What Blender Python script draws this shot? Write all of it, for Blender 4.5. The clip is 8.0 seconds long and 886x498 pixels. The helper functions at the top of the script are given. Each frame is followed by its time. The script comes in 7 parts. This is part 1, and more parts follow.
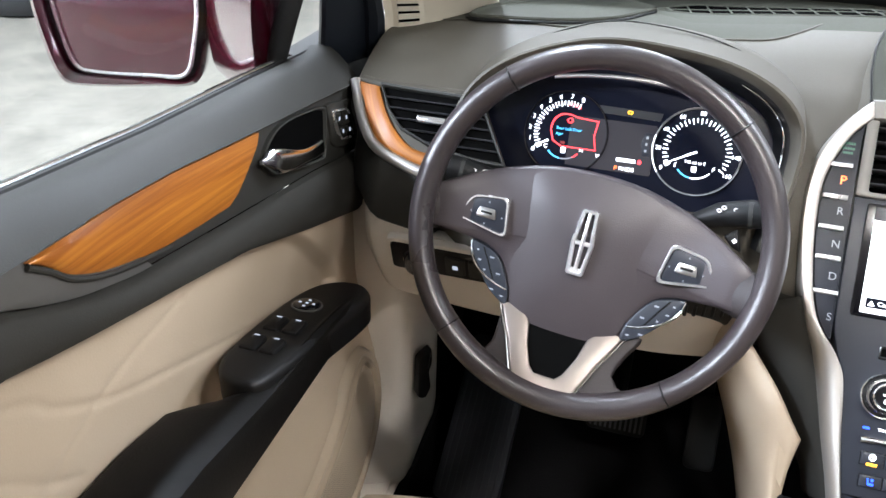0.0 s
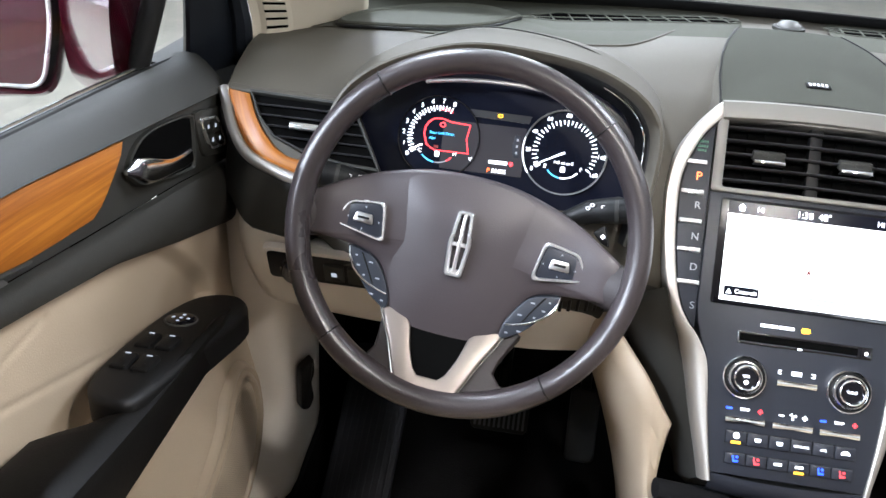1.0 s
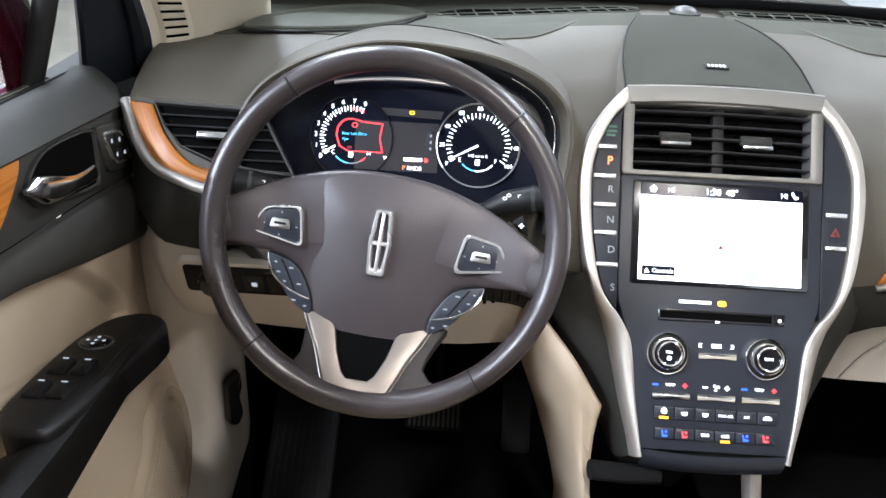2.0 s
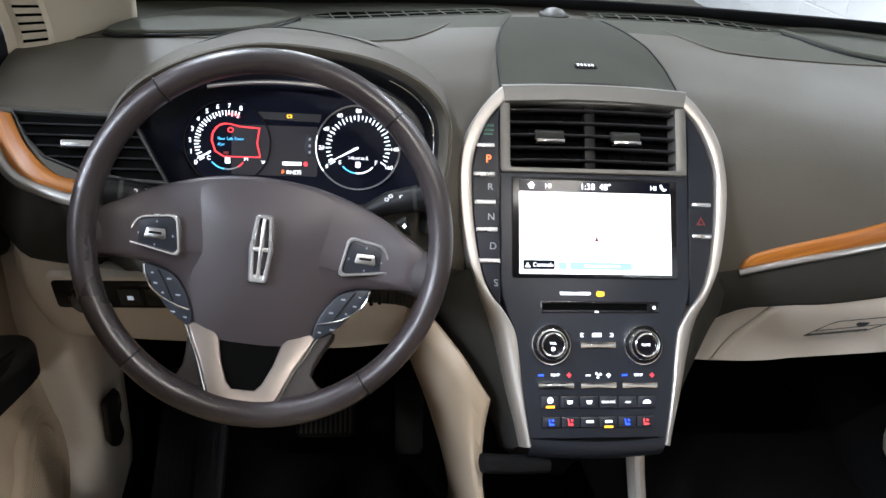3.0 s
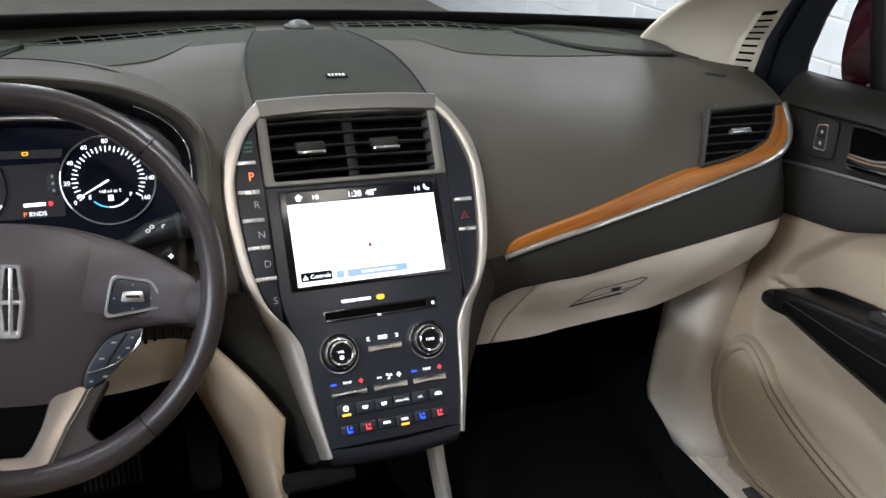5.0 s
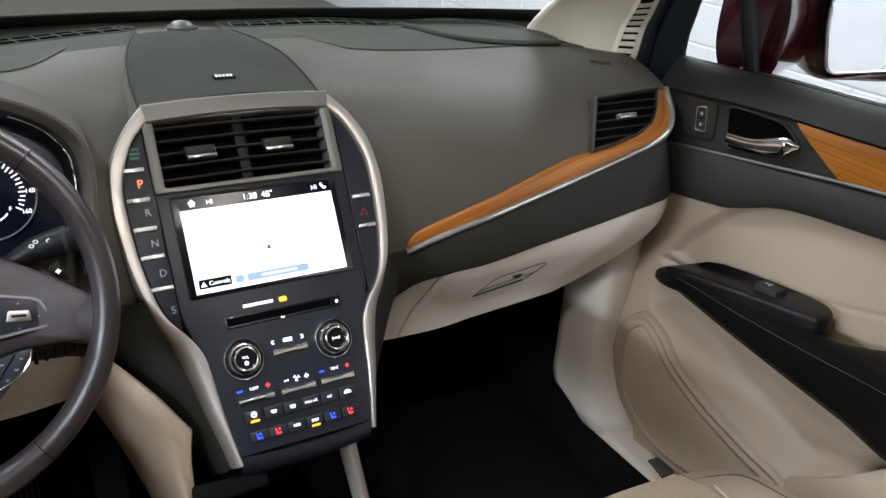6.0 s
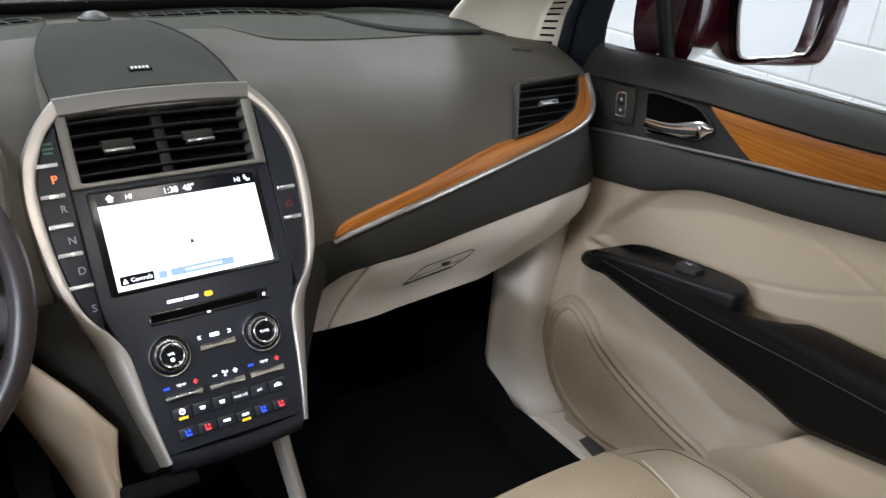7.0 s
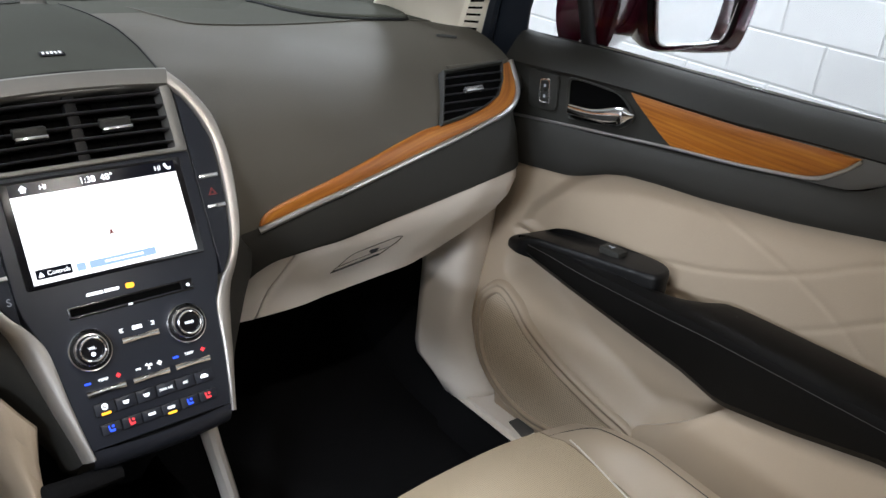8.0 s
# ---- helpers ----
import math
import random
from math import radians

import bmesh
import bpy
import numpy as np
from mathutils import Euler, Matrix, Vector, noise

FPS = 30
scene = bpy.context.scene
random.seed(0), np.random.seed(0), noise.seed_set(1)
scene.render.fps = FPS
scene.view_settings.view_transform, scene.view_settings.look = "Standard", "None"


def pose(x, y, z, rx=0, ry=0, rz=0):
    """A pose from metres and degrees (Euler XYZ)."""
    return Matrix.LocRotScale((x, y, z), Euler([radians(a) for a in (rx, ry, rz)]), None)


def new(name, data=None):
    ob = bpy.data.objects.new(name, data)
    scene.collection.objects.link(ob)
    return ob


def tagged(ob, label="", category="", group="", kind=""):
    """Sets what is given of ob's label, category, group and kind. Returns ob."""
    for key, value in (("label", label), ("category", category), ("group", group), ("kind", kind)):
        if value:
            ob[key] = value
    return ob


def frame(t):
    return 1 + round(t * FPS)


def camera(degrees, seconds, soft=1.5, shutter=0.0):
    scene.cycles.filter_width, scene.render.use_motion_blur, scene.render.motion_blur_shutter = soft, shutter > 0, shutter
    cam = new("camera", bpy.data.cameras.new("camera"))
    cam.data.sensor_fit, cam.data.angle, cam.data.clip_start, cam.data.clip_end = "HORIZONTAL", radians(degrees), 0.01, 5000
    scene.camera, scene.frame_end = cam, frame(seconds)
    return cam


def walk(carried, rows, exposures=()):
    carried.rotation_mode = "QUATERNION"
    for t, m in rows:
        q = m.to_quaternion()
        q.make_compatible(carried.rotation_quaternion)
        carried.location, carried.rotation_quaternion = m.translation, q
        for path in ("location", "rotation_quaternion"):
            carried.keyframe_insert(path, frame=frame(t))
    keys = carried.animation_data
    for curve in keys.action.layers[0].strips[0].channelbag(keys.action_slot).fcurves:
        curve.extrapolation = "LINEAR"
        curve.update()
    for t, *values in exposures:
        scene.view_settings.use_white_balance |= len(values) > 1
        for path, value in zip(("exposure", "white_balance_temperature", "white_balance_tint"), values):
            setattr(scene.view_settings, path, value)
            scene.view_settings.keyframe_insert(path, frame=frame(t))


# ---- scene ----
cam = camera(56.37, 8.0)
# seconds, eye, yaw, pitch, roll
PATH = [
    (0, -0.2854, -0.8191, 1.3564, 16.49, -29.84, 1.73),
    (0.5, -0.2829, -0.8218, 1.3527, 11.60, -29.09, 3.11),
    (1, -0.2834, -0.8228, 1.3519, 6.97, -28.70, 4.12),
    (1.2, -0.2811, -0.8236, 1.3506, 5.57, -28.55, 4.24),
    (2.3, -0.2779, -0.8228, 1.3417, -1.48, -27.85, 3.09),
    (2.5, -0.2761, -0.8249, 1.3410, -3.59, -27.64, 3.79),
    (3, -0.2756, -0.8260, 1.3416, -7.67, -27.24, 4.42),
    (3.5, -0.2742, -0.8284, 1.3428, -12.68, -26.58, 5.39),
    (4, -0.2742, -0.8290, 1.3444, -15.62, -26.10, 3.95),
    (4.5, -0.2745, -0.8288, 1.3451, -19.97, -25.81, 4.11),
    (6, -0.2710, -0.8341, 1.3475, -31.95, -25.40, 4.09),
    (6.5, -0.2682, -0.8362, 1.3464, -34.12, -25.58, 4.17),
    (7, -0.2674, -0.8422, 1.3472, -37.08, -25.69, 4.65),
    (7.5, -0.2680, -0.8453, 1.3463, -40.91, -25.71, 5.61),
    (8, -0.2658, -0.8472, 1.3493, -42.46, -26.19, 6.07),
]
EXPOSURES = [(0.0, 1.40, 5950, 10), (1.0, 1.30, 5950, 10), (2.5, 0.98, 5950, 10), (3.0, 0.62, 6050, 10), (3.5, 0.40, 6100, 10), (4.5, 0.12, 6200, 10), (6.0, 0.08, 6200, 10), (8.0, 0.15, 6150, 10)]
walk(cam, [(t, pose(x, y, z, 90, 0, yaw) @ pose(0, 0, 0, pitch) @ pose(0, 0, 0, 0, 0, roll)) for t, x, y, z, yaw, pitch, roll in PATH], EXPOSURES)

# ---- world, lights, exposure ----
world = bpy.data.worlds.new("world")
scene.world = world
world.use_nodes = True
world.node_tree.nodes["Background"].inputs[0].default_value = (0.8, 0.8, 0.82, 1)
world.node_tree.nodes["Background"].inputs[1].default_value = 0.25


def area_lamp(name, m, sx, sy, watts, colour):
    data = bpy.data.lights.new(name, "AREA")
    data.shape, data.size, data.size_y, data.energy, data.color = "RECTANGLE", sx, sy, watts, colour
    ob = new(name, data)
    ob.matrix_world = m
    return ob


# unseen ceiling strip lights, added to balance the cabin; and the car's lit map lamps
STRIPS = ((-1.3, 1.5, 100), (2.2, 1.8, 85), (-7.2, -2.6, 1000), (-3.2, -2.2, 245), (2.2, -4.6, 170), (0.0, 4.2, 70))
for gx, gy, watts in STRIPS:
    area_lamp("added_strip_lamp", pose(gx, gy, 3.3), 0.35, 2.2, watts, (0.88, 0.93, 1.0) if gx < -1 else (0.95, 0.98, 1.0))
for lx, watts in ((-0.13, 3.1), (0.13, 2.0)):
    area_lamp("map_lamp", pose(lx, -0.476, 1.440), 0.06, 0.04, watts, (1.0, 0.91, 0.80))
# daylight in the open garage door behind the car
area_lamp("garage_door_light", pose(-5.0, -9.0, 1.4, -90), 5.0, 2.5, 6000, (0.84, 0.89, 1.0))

# ---- materials ----


def material(name, colour, rough=0.5, metal=0.0, vary=0.12, scale=6.0, fine=900.0, bump=0.05, coat=0.0, spec=0.5):
    """A surface with slow blotches, fine grain, and relief from that grain."""
    m = bpy.data.materials.new(name)
    m.use_nodes = True
    nt = m.node_tree
    b = nt.nodes["Principled BSDF"]
    b.inputs["Metallic"].default_value = metal
    b.inputs["Coat Weight"].default_value = coat
    b.inputs["Specular IOR Level"].default_value = spec
    tc = nt.nodes.new("ShaderNodeTexCoord")
    big = nt.nodes.new("ShaderNodeTexNoise")
    big.inputs["Scale"].default_value = scale
    big.inputs["Detail"].default_value = 5
    small = nt.nodes.new("ShaderNodeTexNoise")
    small.inputs["Scale"].default_value = fine
    small.inputs["Detail"].default_value = 3
    for n in (big, small):
        nt.links.new(tc.outputs["Object"], n.inputs["Vector"])
    add = nt.nodes.new("ShaderNodeMath")
    add.operation = "MULTIPLY_ADD"
    add.inputs[1].default_value = 0.4
    nt.links.new(small.outputs["Fac"], add.inputs[0])
    nt.links.new(big.outputs["Fac"], add.inputs[2])
    ramp = nt.nodes.new("ShaderNodeMapRange")
    ramp.inputs["From Min"].default_value, ramp.inputs["From Max"].default_value = 0.35, 1.05
    ramp.inputs["To Min"].default_value, ramp.inputs["To Max"].default_value = 1 - vary, 1 + vary
    nt.links.new(add.outputs[0], ramp.inputs["Value"])
    mul = nt.nodes.new("ShaderNodeVectorMath")
    mul.operation = "SCALE"
    mul.inputs[0].default_value = colour[:3]
    nt.links.new(ramp.outputs["Result"], mul.inputs["Scale"])
    nt.links.new(mul.outputs["Vector"], b.inputs["Base Color"])
    rr = nt.nodes.new("ShaderNodeMapRange")
    rr.inputs["From Min"].default_value, rr.inputs["From Max"].default_value = 0.3, 0.7
    rr.inputs["To Min"].default_value, rr.inputs["To Max"].default_value = max(0.02, rough - 0.06), min(1, rough + 0.06)
    nt.links.new(big.outputs["Fac"], rr.inputs["Value"])
    nt.links.new(rr.outputs["Result"], b.inputs["Roughness"])
    if bump:
        bp = nt.nodes.new("ShaderNodeBump")
        bp.inputs["Strength"].default_value = bump
        bp.inputs["Distance"].default_value = 0.0006
        nt.links.new(small.outputs["Fac"], bp.inputs["Height"])
        nt.links.new(bp.outputs["Normal"], b.inputs["Normal"])
    return m


def glow(name, colour, strength, tint=(0.02, 0.02, 0.02)):
    """A lit display or lamp behind clear plastic."""
    m = bpy.data.materials.new(name)
    m.use_nodes = True
    b = m.node_tree.nodes["Principled BSDF"]
    b.inputs["Base Color"].default_value = (*tint, 1)
    b.inputs["Roughness"].default_value = 0.3
    b.inputs["Emission Color"].default_value = (*colour, 1)
    b.inputs["Emission Strength"].default_value = strength
    return m


def soft_glow(name, colour, strength, edge, edge_strength, centre, radius):
    """A lit display that is brighter round one spot, as its picture is."""
    m = glow(name, colour, 1.0)
    nt = m.node_tree
    b = nt.nodes["Principled BSDF"]
    b.inputs["Specular IOR Level"].default_value = 0.2
    tc = nt.nodes.new("ShaderNodeTexCoord")
    mp = nt.nodes.new("ShaderNodeMapping")
    mp.inputs["Location"].default_value = [-c / radius for c in centre]
    mp.inputs["Scale"].default_value = (1 / radius,) * 3
    gr = nt.nodes.new("ShaderNodeTexGradient")
    gr.gradient_type = "QUADRATIC_SPHERE"
    mx = nt.nodes.new("ShaderNodeMix")
    mx.data_type = "RGBA"
    mx.inputs["A"].default_value = (*[c * edge_strength for c in edge], 1)
    mx.inputs["B"].default_value = (*[c * strength for c in colour], 1)
    nt.links.new(tc.outputs["Object"], mp.inputs["Vector"])
    nt.links.new(mp.outputs["Vector"], gr.inputs["Vector"])
    nt.links.new(gr.outputs["Fac"], mx.inputs["Factor"])
    nt.links.new(mx.outputs["Result"], b.inputs["Emission Color"])
    return m


def wood_material():
    """Satin oiled hardwood with long straight grain along the strip."""
    m = bpy.data.materials.new("oiled_wood")
    m.use_nodes = True
    nt = m.node_tree
    b = nt.nodes["Principled BSDF"]
    b.inputs["Roughness"].default_value = 0.45
    b.inputs["Specular IOR Level"].default_value = 0.35
    b.inputs["Coat Weight"].default_value = 0.08
    b.inputs["Coat Roughness"].default_value = 0.3
    uv = nt.nodes.new("ShaderNodeUVMap")
    mp = nt.nodes.new("ShaderNodeMapping")
    mp.inputs["Scale"].default_value = (0.55, 22.0, 1.0)
    n1 = nt.nodes.new("ShaderNodeTexNoise")
    n1.inputs["Scale"].default_value, n1.inputs["Detail"].default_value, n1.inputs["Distortion"].default_value = 9.0, 6.0, 0.15
    mp2 = nt.nodes.new("ShaderNodeMapping")
    mp2.inputs["Scale"].default_value = (0.7, 55.0, 1.0)
    n2 = nt.nodes.new("ShaderNodeTexNoise")
    n2.inputs["Scale"].default_value, n2.inputs["Detail"].default_value = 24.0, 4.0
    for mpp, n in ((mp, n1), (mp2, n2)):
        nt.links.new(uv.outputs["UV"], mpp.inputs["Vector"])
        nt.links.new(mpp.outputs["Vector"], n.inputs["Vector"])
    mix = nt.nodes.new("ShaderNodeMath")
    mix.operation = "MULTIPLY_ADD"
    mix.inputs[1].default_value = 0.35
    nt.links.new(n2.outputs["Fac"], mix.inputs[0])
    nt.links.new(n1.outputs["Fac"], mix.inputs[2])
    cr = nt.nodes.new("ShaderNodeValToRGB")
    e = cr.color_ramp.elements
    e[0].position, e[0].color = 0.36, (0.150, 0.042, 0.005, 1)
    e[1].position, e[1].color = 0.95, (0.46, 0.185, 0.022, 1)
    mid = e.new(0.66)
    mid.color = (0.285, 0.094, 0.010, 1)
    nt.links.new(mix.outputs[0], cr.inputs["Fac"])
    nt.links.new(cr.outputs["Color"], b.inputs["Base Color"])
    bp = nt.nodes.new("ShaderNodeBump")
    bp.inputs["Strength"].default_value, bp.inputs["Distance"].default_value = 0.15, 0.0004
    nt.links.new(n2.outputs["Fac"], bp.inputs["Height"])
    nt.links.new(bp.outputs["Normal"], b.inputs["Normal"])
    return m


def glass_material(name, tint=(1, 1, 1), rough=0.0):
    """Thin clear pane: mostly see-through with a weak gloss."""
    m = bpy.data.materials.new(name)
    m.use_nodes = True
    nt = m.node_tree
    out = nt.nodes["Material Output"]
    tr = nt.nodes.new("ShaderNodeBsdfTransparent")
    tr.inputs[0].default_value = (*tint, 1)
    gl = nt.nodes.new("ShaderNodeBsdfGlossy")
    gl.inputs["Roughness"].default_value = rough
    mx = nt.nodes.new("ShaderNodeMixShader")
    mx.inputs[0].default_value = 0.04
    nt.links.new(tr.outputs[0], mx.inputs[1])
    nt.links.new(gl.outputs[0], mx.inputs[2])
    nt.links.new(mx.outputs[0], out.inputs["Surface"])
    return m


def perforated_material(name, colour, hole, pitch, rough, depth=0.35, flat=(1, 1, 0)):
    """Leather or plastic with a close grid of tiny dark holes."""
    m = material(name, colour, rough, bump=0.08)
    nt = m.node_tree
    b = nt.nodes["Principled BSDF"]
    src = b.inputs["Base Color"].links[0].from_socket
    tc = nt.nodes.new("ShaderNodeTexCoord")
    vor = nt.nodes.new("ShaderNodeTexVoronoi")
    vor.inputs["Scale"].default_value = 1 / pitch
    vor.inputs["Randomness"].default_value = 0.0
    mp = nt.nodes.new("ShaderNodeMapping")
    mp.inputs["Scale"].default_value = flat
    nt.links.new(tc.outputs["Object"], mp.inputs["Vector"])
    nt.links.new(mp.outputs["Vector"], vor.inputs["Vector"])
    lt = nt.nodes.new("ShaderNodeMapRange")
    lt.inputs["From Min"].default_value, lt.inputs["From Max"].default_value = hole, hole + 0.12
    nt.links.new(vor.outputs["Distance"], lt.inputs["Value"])
    mx = nt.nodes.new("ShaderNodeMix")
    mx.data_type = "RGBA"
    mx.inputs["A"].default_value = (*[c * depth for c in colour], 1)
    nt.links.new(lt.outputs["Result"], mx.inputs["Factor"])
    nt.links.new(src, mx.inputs["B"])
    nt.links.new(mx.outputs["Result"], b.inputs["Base Color"])
    return m


TAUPE = material("dark_taupe_soft_plastic", (0.059, 0.0525, 0.0405), 0.62, vary=0.08, fine=700, bump=0.4, spec=0.38)
TAUPE_DOOR = material("dark_grey_soft_plastic", (0.0235, 0.0229, 0.0204), 0.66, vary=0.08, fine=700, bump=0.3, spec=0.22)
CHARCOAL = material("charcoal_plastic", (0.0195, 0.0195, 0.0170), 0.58, vary=0.12, fine=800, bump=0.25, spec=0.35)
BLACK = material("black_plastic", (0.0055, 0.0055, 0.0058), 0.44, vary=0.2, bump=0.1, spec=0.22)
GLOSS = material("gloss_black", (0.006, 0.006, 0.008), 0.12, vary=0.1, bump=0.0, coat=0.4)
ARM = material("black_leather", (0.0036, 0.0033, 0.0030), 0.44, vary=0.15, fine=500, bump=0.25, spec=0.10)
# gloss-free black, for black plastic and for the shade inside openings
VOID = material("black_and_shade", (0.003, 0.003, 0.003), 0.9, bump=0.0, spec=0.0)
STITCH = material("grey_thread", (0.04, 0.038, 0.036), 0.8)
LEATHER = material("dark_brown_leather", (0.025, 0.0200, 0.0212), 0.32, vary=0.14, scale=9, fine=500, bump=0.45)
SPOKEMAT = material("matt_brown_leather", (0.021, 0.0168, 0.0172), 0.58, vary=0.14, scale=9, fine=500, bump=0.45, spec=0.3)
HUBMAT = material("dark_brown_vinyl", (0.035, 0.0285, 0.0320), 0.42, vary=0.08, fine=800, bump=0.35)
CREAM = material("cream_vinyl", (0.355, 0.288, 0.214), 0.50, vary=0.07, scale=4, fine=600, bump=0.25)
CREAM_HARD = material("cream_hard_plastic", (0.64, 0.59, 0.53), 0.42, vary=0.05, scale=4, fine=900, bump=0.18)
CREAM_PERF = perforated_material("perforated_cream_leather", (0.43, 0.35, 0.245), 0.14, 0.0027, 0.5, 0.5)
CREAM_MESH = perforated_material("cream_speaker_mesh", (0.58, 0.485, 0.365), 0.24, 0.0036, 0.5, 0.55, (0, 1, 1))
WOOD = wood_material()
SILVER = material("satin_silver", (0.43, 0.415, 0.40), 0.37, 0.88, vary=0.05, bump=0.02)
ARCH = material("warm_matt_silver_paint", (0.42, 0.40, 0.372), 0.42, 0.72, vary=0.05, bump=0.02)
SILVER_WARM = material("warm_satin_silver", (0.22, 0.190, 0.170), 0.40, 0.70, vary=0.06, bump=0.02)
SLAT = material("vent_slat_black", (0.0045, 0.0045, 0.005), 0.5, vary=0.1, bump=0.05, spec=0.22)
SLAT_EDGE = material("satin_dark_grey_slat", (0.034, 0.034, 0.037), 0.34, vary=0.08, bump=0.03, spec=0.5)
NAVY = material("dark_door_frame_paint", (0.006, 0.008, 0.012), 0.35, vary=0.1, bump=0.05)
SWITCH = material("blue_grey_satin_plastic", (0.020, 0.024, 0.033), 0.36, vary=0.1, bump=0.05, spec=0.4)
SILVER_DARK = material("dark_satin_metal_paint", (0.10, 0.098, 0.095), 0.48, 0.4, vary=0.06, bump=0.03)
BANDMAT = material("grey_satin_metal_paint", (0.165, 0.160, 0.148), 0.52, 0.5, vary=0.05, bump=0.03)
BRIGHT = material("satin_chrome", (0.80, 0.80, 0.81), 0.26, 0.9, vary=0.03, bump=0.0)
CHROME = material("chrome", (0.85, 0.85, 0.86), 0.10, 1.0, vary=0.03, bump=0.0)
PANEL = material("dark_grey_satin_panel", (0.0150, 0.0172, 0.0245), 0.40, vary=0.1, bump=0.06, spec=0.35)
CARPET = material("black_carpet", (0.006, 0.006, 0.0065), 0.95, vary=0.35, scale=30, fine=400, bump=0.8, spec=0.1)
TRAY = material("grey_green_hard_plastic", (0.048, 0.049, 0.038), 0.80, vary=0.08, fine=900, bump=0.3, spec=0.22)
PEDAL = material("grey_worn_rubber", (0.085, 0.086, 0.092), 0.5, vary=0.15, spec=0.4)
FOOTREST = material("dark_blue_grey_rubber", (0.030, 0.032, 0.040), 0.6, vary=0.15, spec=0.3)
RUBBER = material("black_rubber", (0.007, 0.007, 0.007), 0.55, vary=0.15, spec=0.3)
PAINT = material("ruby_red_paint", (0.042, 0.0014, 0.0070), 0.16, 0.35, vary=0.06, fine=2500, bump=0.0, coat=1.0)
LIDMAT = material("grey_green_speaker_cloth", (0.030, 0.031, 0.0235), 0.80, vary=0.06, fine=1400, bump=0.35, spec=0.18)
HEADLINER = material("light_grey_headliner", (0.55, 0.52, 0.47), 0.9, vary=0.06, fine=500, bump=0.3)
CREAM_PILLAR = material("pale_cream_pillar_plastic", (0.62, 0.56, 0.45), 0.55, vary=0.05, bump=0.15)
CONCRETE = material("stained_concrete", (0.165, 0.152, 0.126), 0.7, vary=0.36, scale=5.5, fine=30, bump=0.5)
BLOCK = material("white_painted_block", (0.68, 0.68, 0.69), 0.6, vary=0.06, scale=3, fine=90, bump=0.4)
MORTAR = material("white_painted_mortar", (0.62, 0.62, 0.63), 0.7, vary=0.06, fine=90, bump=0.3)
CEILWHITE = material("white_ceiling_paint", (0.7, 0.7, 0.7), 0.8)
MIRROR = material("mirror_glass", (0.93, 0.94, 0.95), 0.015, 1.0, vary=0.01, bump=0.0)
GLASS = glass_material("clear_glass", (0.96, 0.98, 0.97))
PRIVACY = glass_material("dark_tinted_glass", (0.10, 0.11, 0.11))
STEEL = material("brushed_steel", (0.5, 0.5, 0.5), 0.3, 1.0)
LIT_WHITE = glow("lit_white", (0.95, 0.97, 1.0), 2.2)
LIT_DIM = glow("lit_dim_white", (0.8, 0.85, 0.95), 0.28)
LIT_MAP = glow("lit_map_white", (1.0, 1.0, 1.0), 1.15, (0.6, 0.6, 0.6))
LIT_BLUEBAR = glow("lit_pale_blue", (0.42, 0.62, 0.86), 0.95)
LIT_RED = glow("lit_red", (1.0, 0.04, 0.05), 1.8)
LIT_DIMRED = glow("lit_dim_red", (0.6, 0.03, 0.03), 0.22)
LIT_ORANGE = glow("lit_orange", (1.0, 0.16, 0.03), 2.2)
LIT_AMBER = glow("lit_amber", (1.0, 0.48, 0.02), 2.0)
LIT_BLUE = glow("lit_blue", (0.02, 0.08, 1.0), 2.2)
LIT_CYAN = glow("lit_cyan", (0.1, 0.55, 1.0), 1.5)
LIT_GREEN = glow("lit_dim_green", (0.1, 0.6, 0.35), 0.16)
LIT_TUBE = glow("lit_tube", (0.95, 0.98, 1.0), 9.0, (0.8, 0.8, 0.8))
LIT_DOME = glow("lit_dome", (1.0, 0.9, 0.76), 6.0, (0.8, 0.8, 0.8))
LCD = soft_glow("lcd_backlight", (0.80, 0.42, 0.56), 0.30, (0.36, 0.30, 0.42), 0.03, (-0.372, -0.013, 1.023), 0.040)
# faint glow added to lift the dark grey lamp strip from the face
STRIP_GLOW = glow("added_strip_glow", (0.5, 0.5, 0.55), 0.02)
DISPLAY = material("dark_display", (0.005, 0.006, 0.012), 0.2, vary=0.1, bump=0.0, spec=0.15)

# ---- mesh tools ----


def finish(name, bm, mat, parent=None, label="", smooth=True, doubles=False):
    if doubles:
        bmesh.ops.remove_doubles(bm, verts=bm.verts, dist=1e-5)
    bmesh.ops.recalc_face_normals(bm, faces=bm.faces)
    me = bpy.data.meshes.new(name)
    bm.to_mesh(me)
    bm.free()
    if smooth:
        me.polygons.foreach_set("use_smooth", [True] * len(me.polygons))
        me.set_sharp_from_angle(angle=radians(35))
    me.materials.append(mat)
    ob = new(name, me)
    if parent:
        ob.parent = parent
    if label:
        ob["label"] = label
    return ob


part = finish


def thing(name, label, category, group="", kind="", at=(0, 0, 0)):
    ob = new(name)
    ob.location = at
    return tagged(ob, label, category, group, kind)


def spline(pts, per=6, closed=False):
    """Catmull-Rom curve through the points."""
    pts = [Vector(p) for p in pts]
    n = len(pts)
    out = []
    for i in range(n if closed else n - 1):
        p1, p2 = pts[i], pts[(i + 1) % n]
        p0 = pts[i - 1] if closed or i else p1 + (p1 - p2)
        p3 = pts[(i + 2) % n] if closed or i + 2 < n else p2 + (p2 - p1)
        for k in range(per):
            t = k / per
            out.append(0.5 * (2 * p1 + (p2 - p0) * t + (2 * p0 - 5 * p1 + 4 * p2 - p3) * t * t + (3 * p1 - p0 - 3 * p2 + p3) * t ** 3))
    if not closed:
        out.append(pts[-1])
    return out


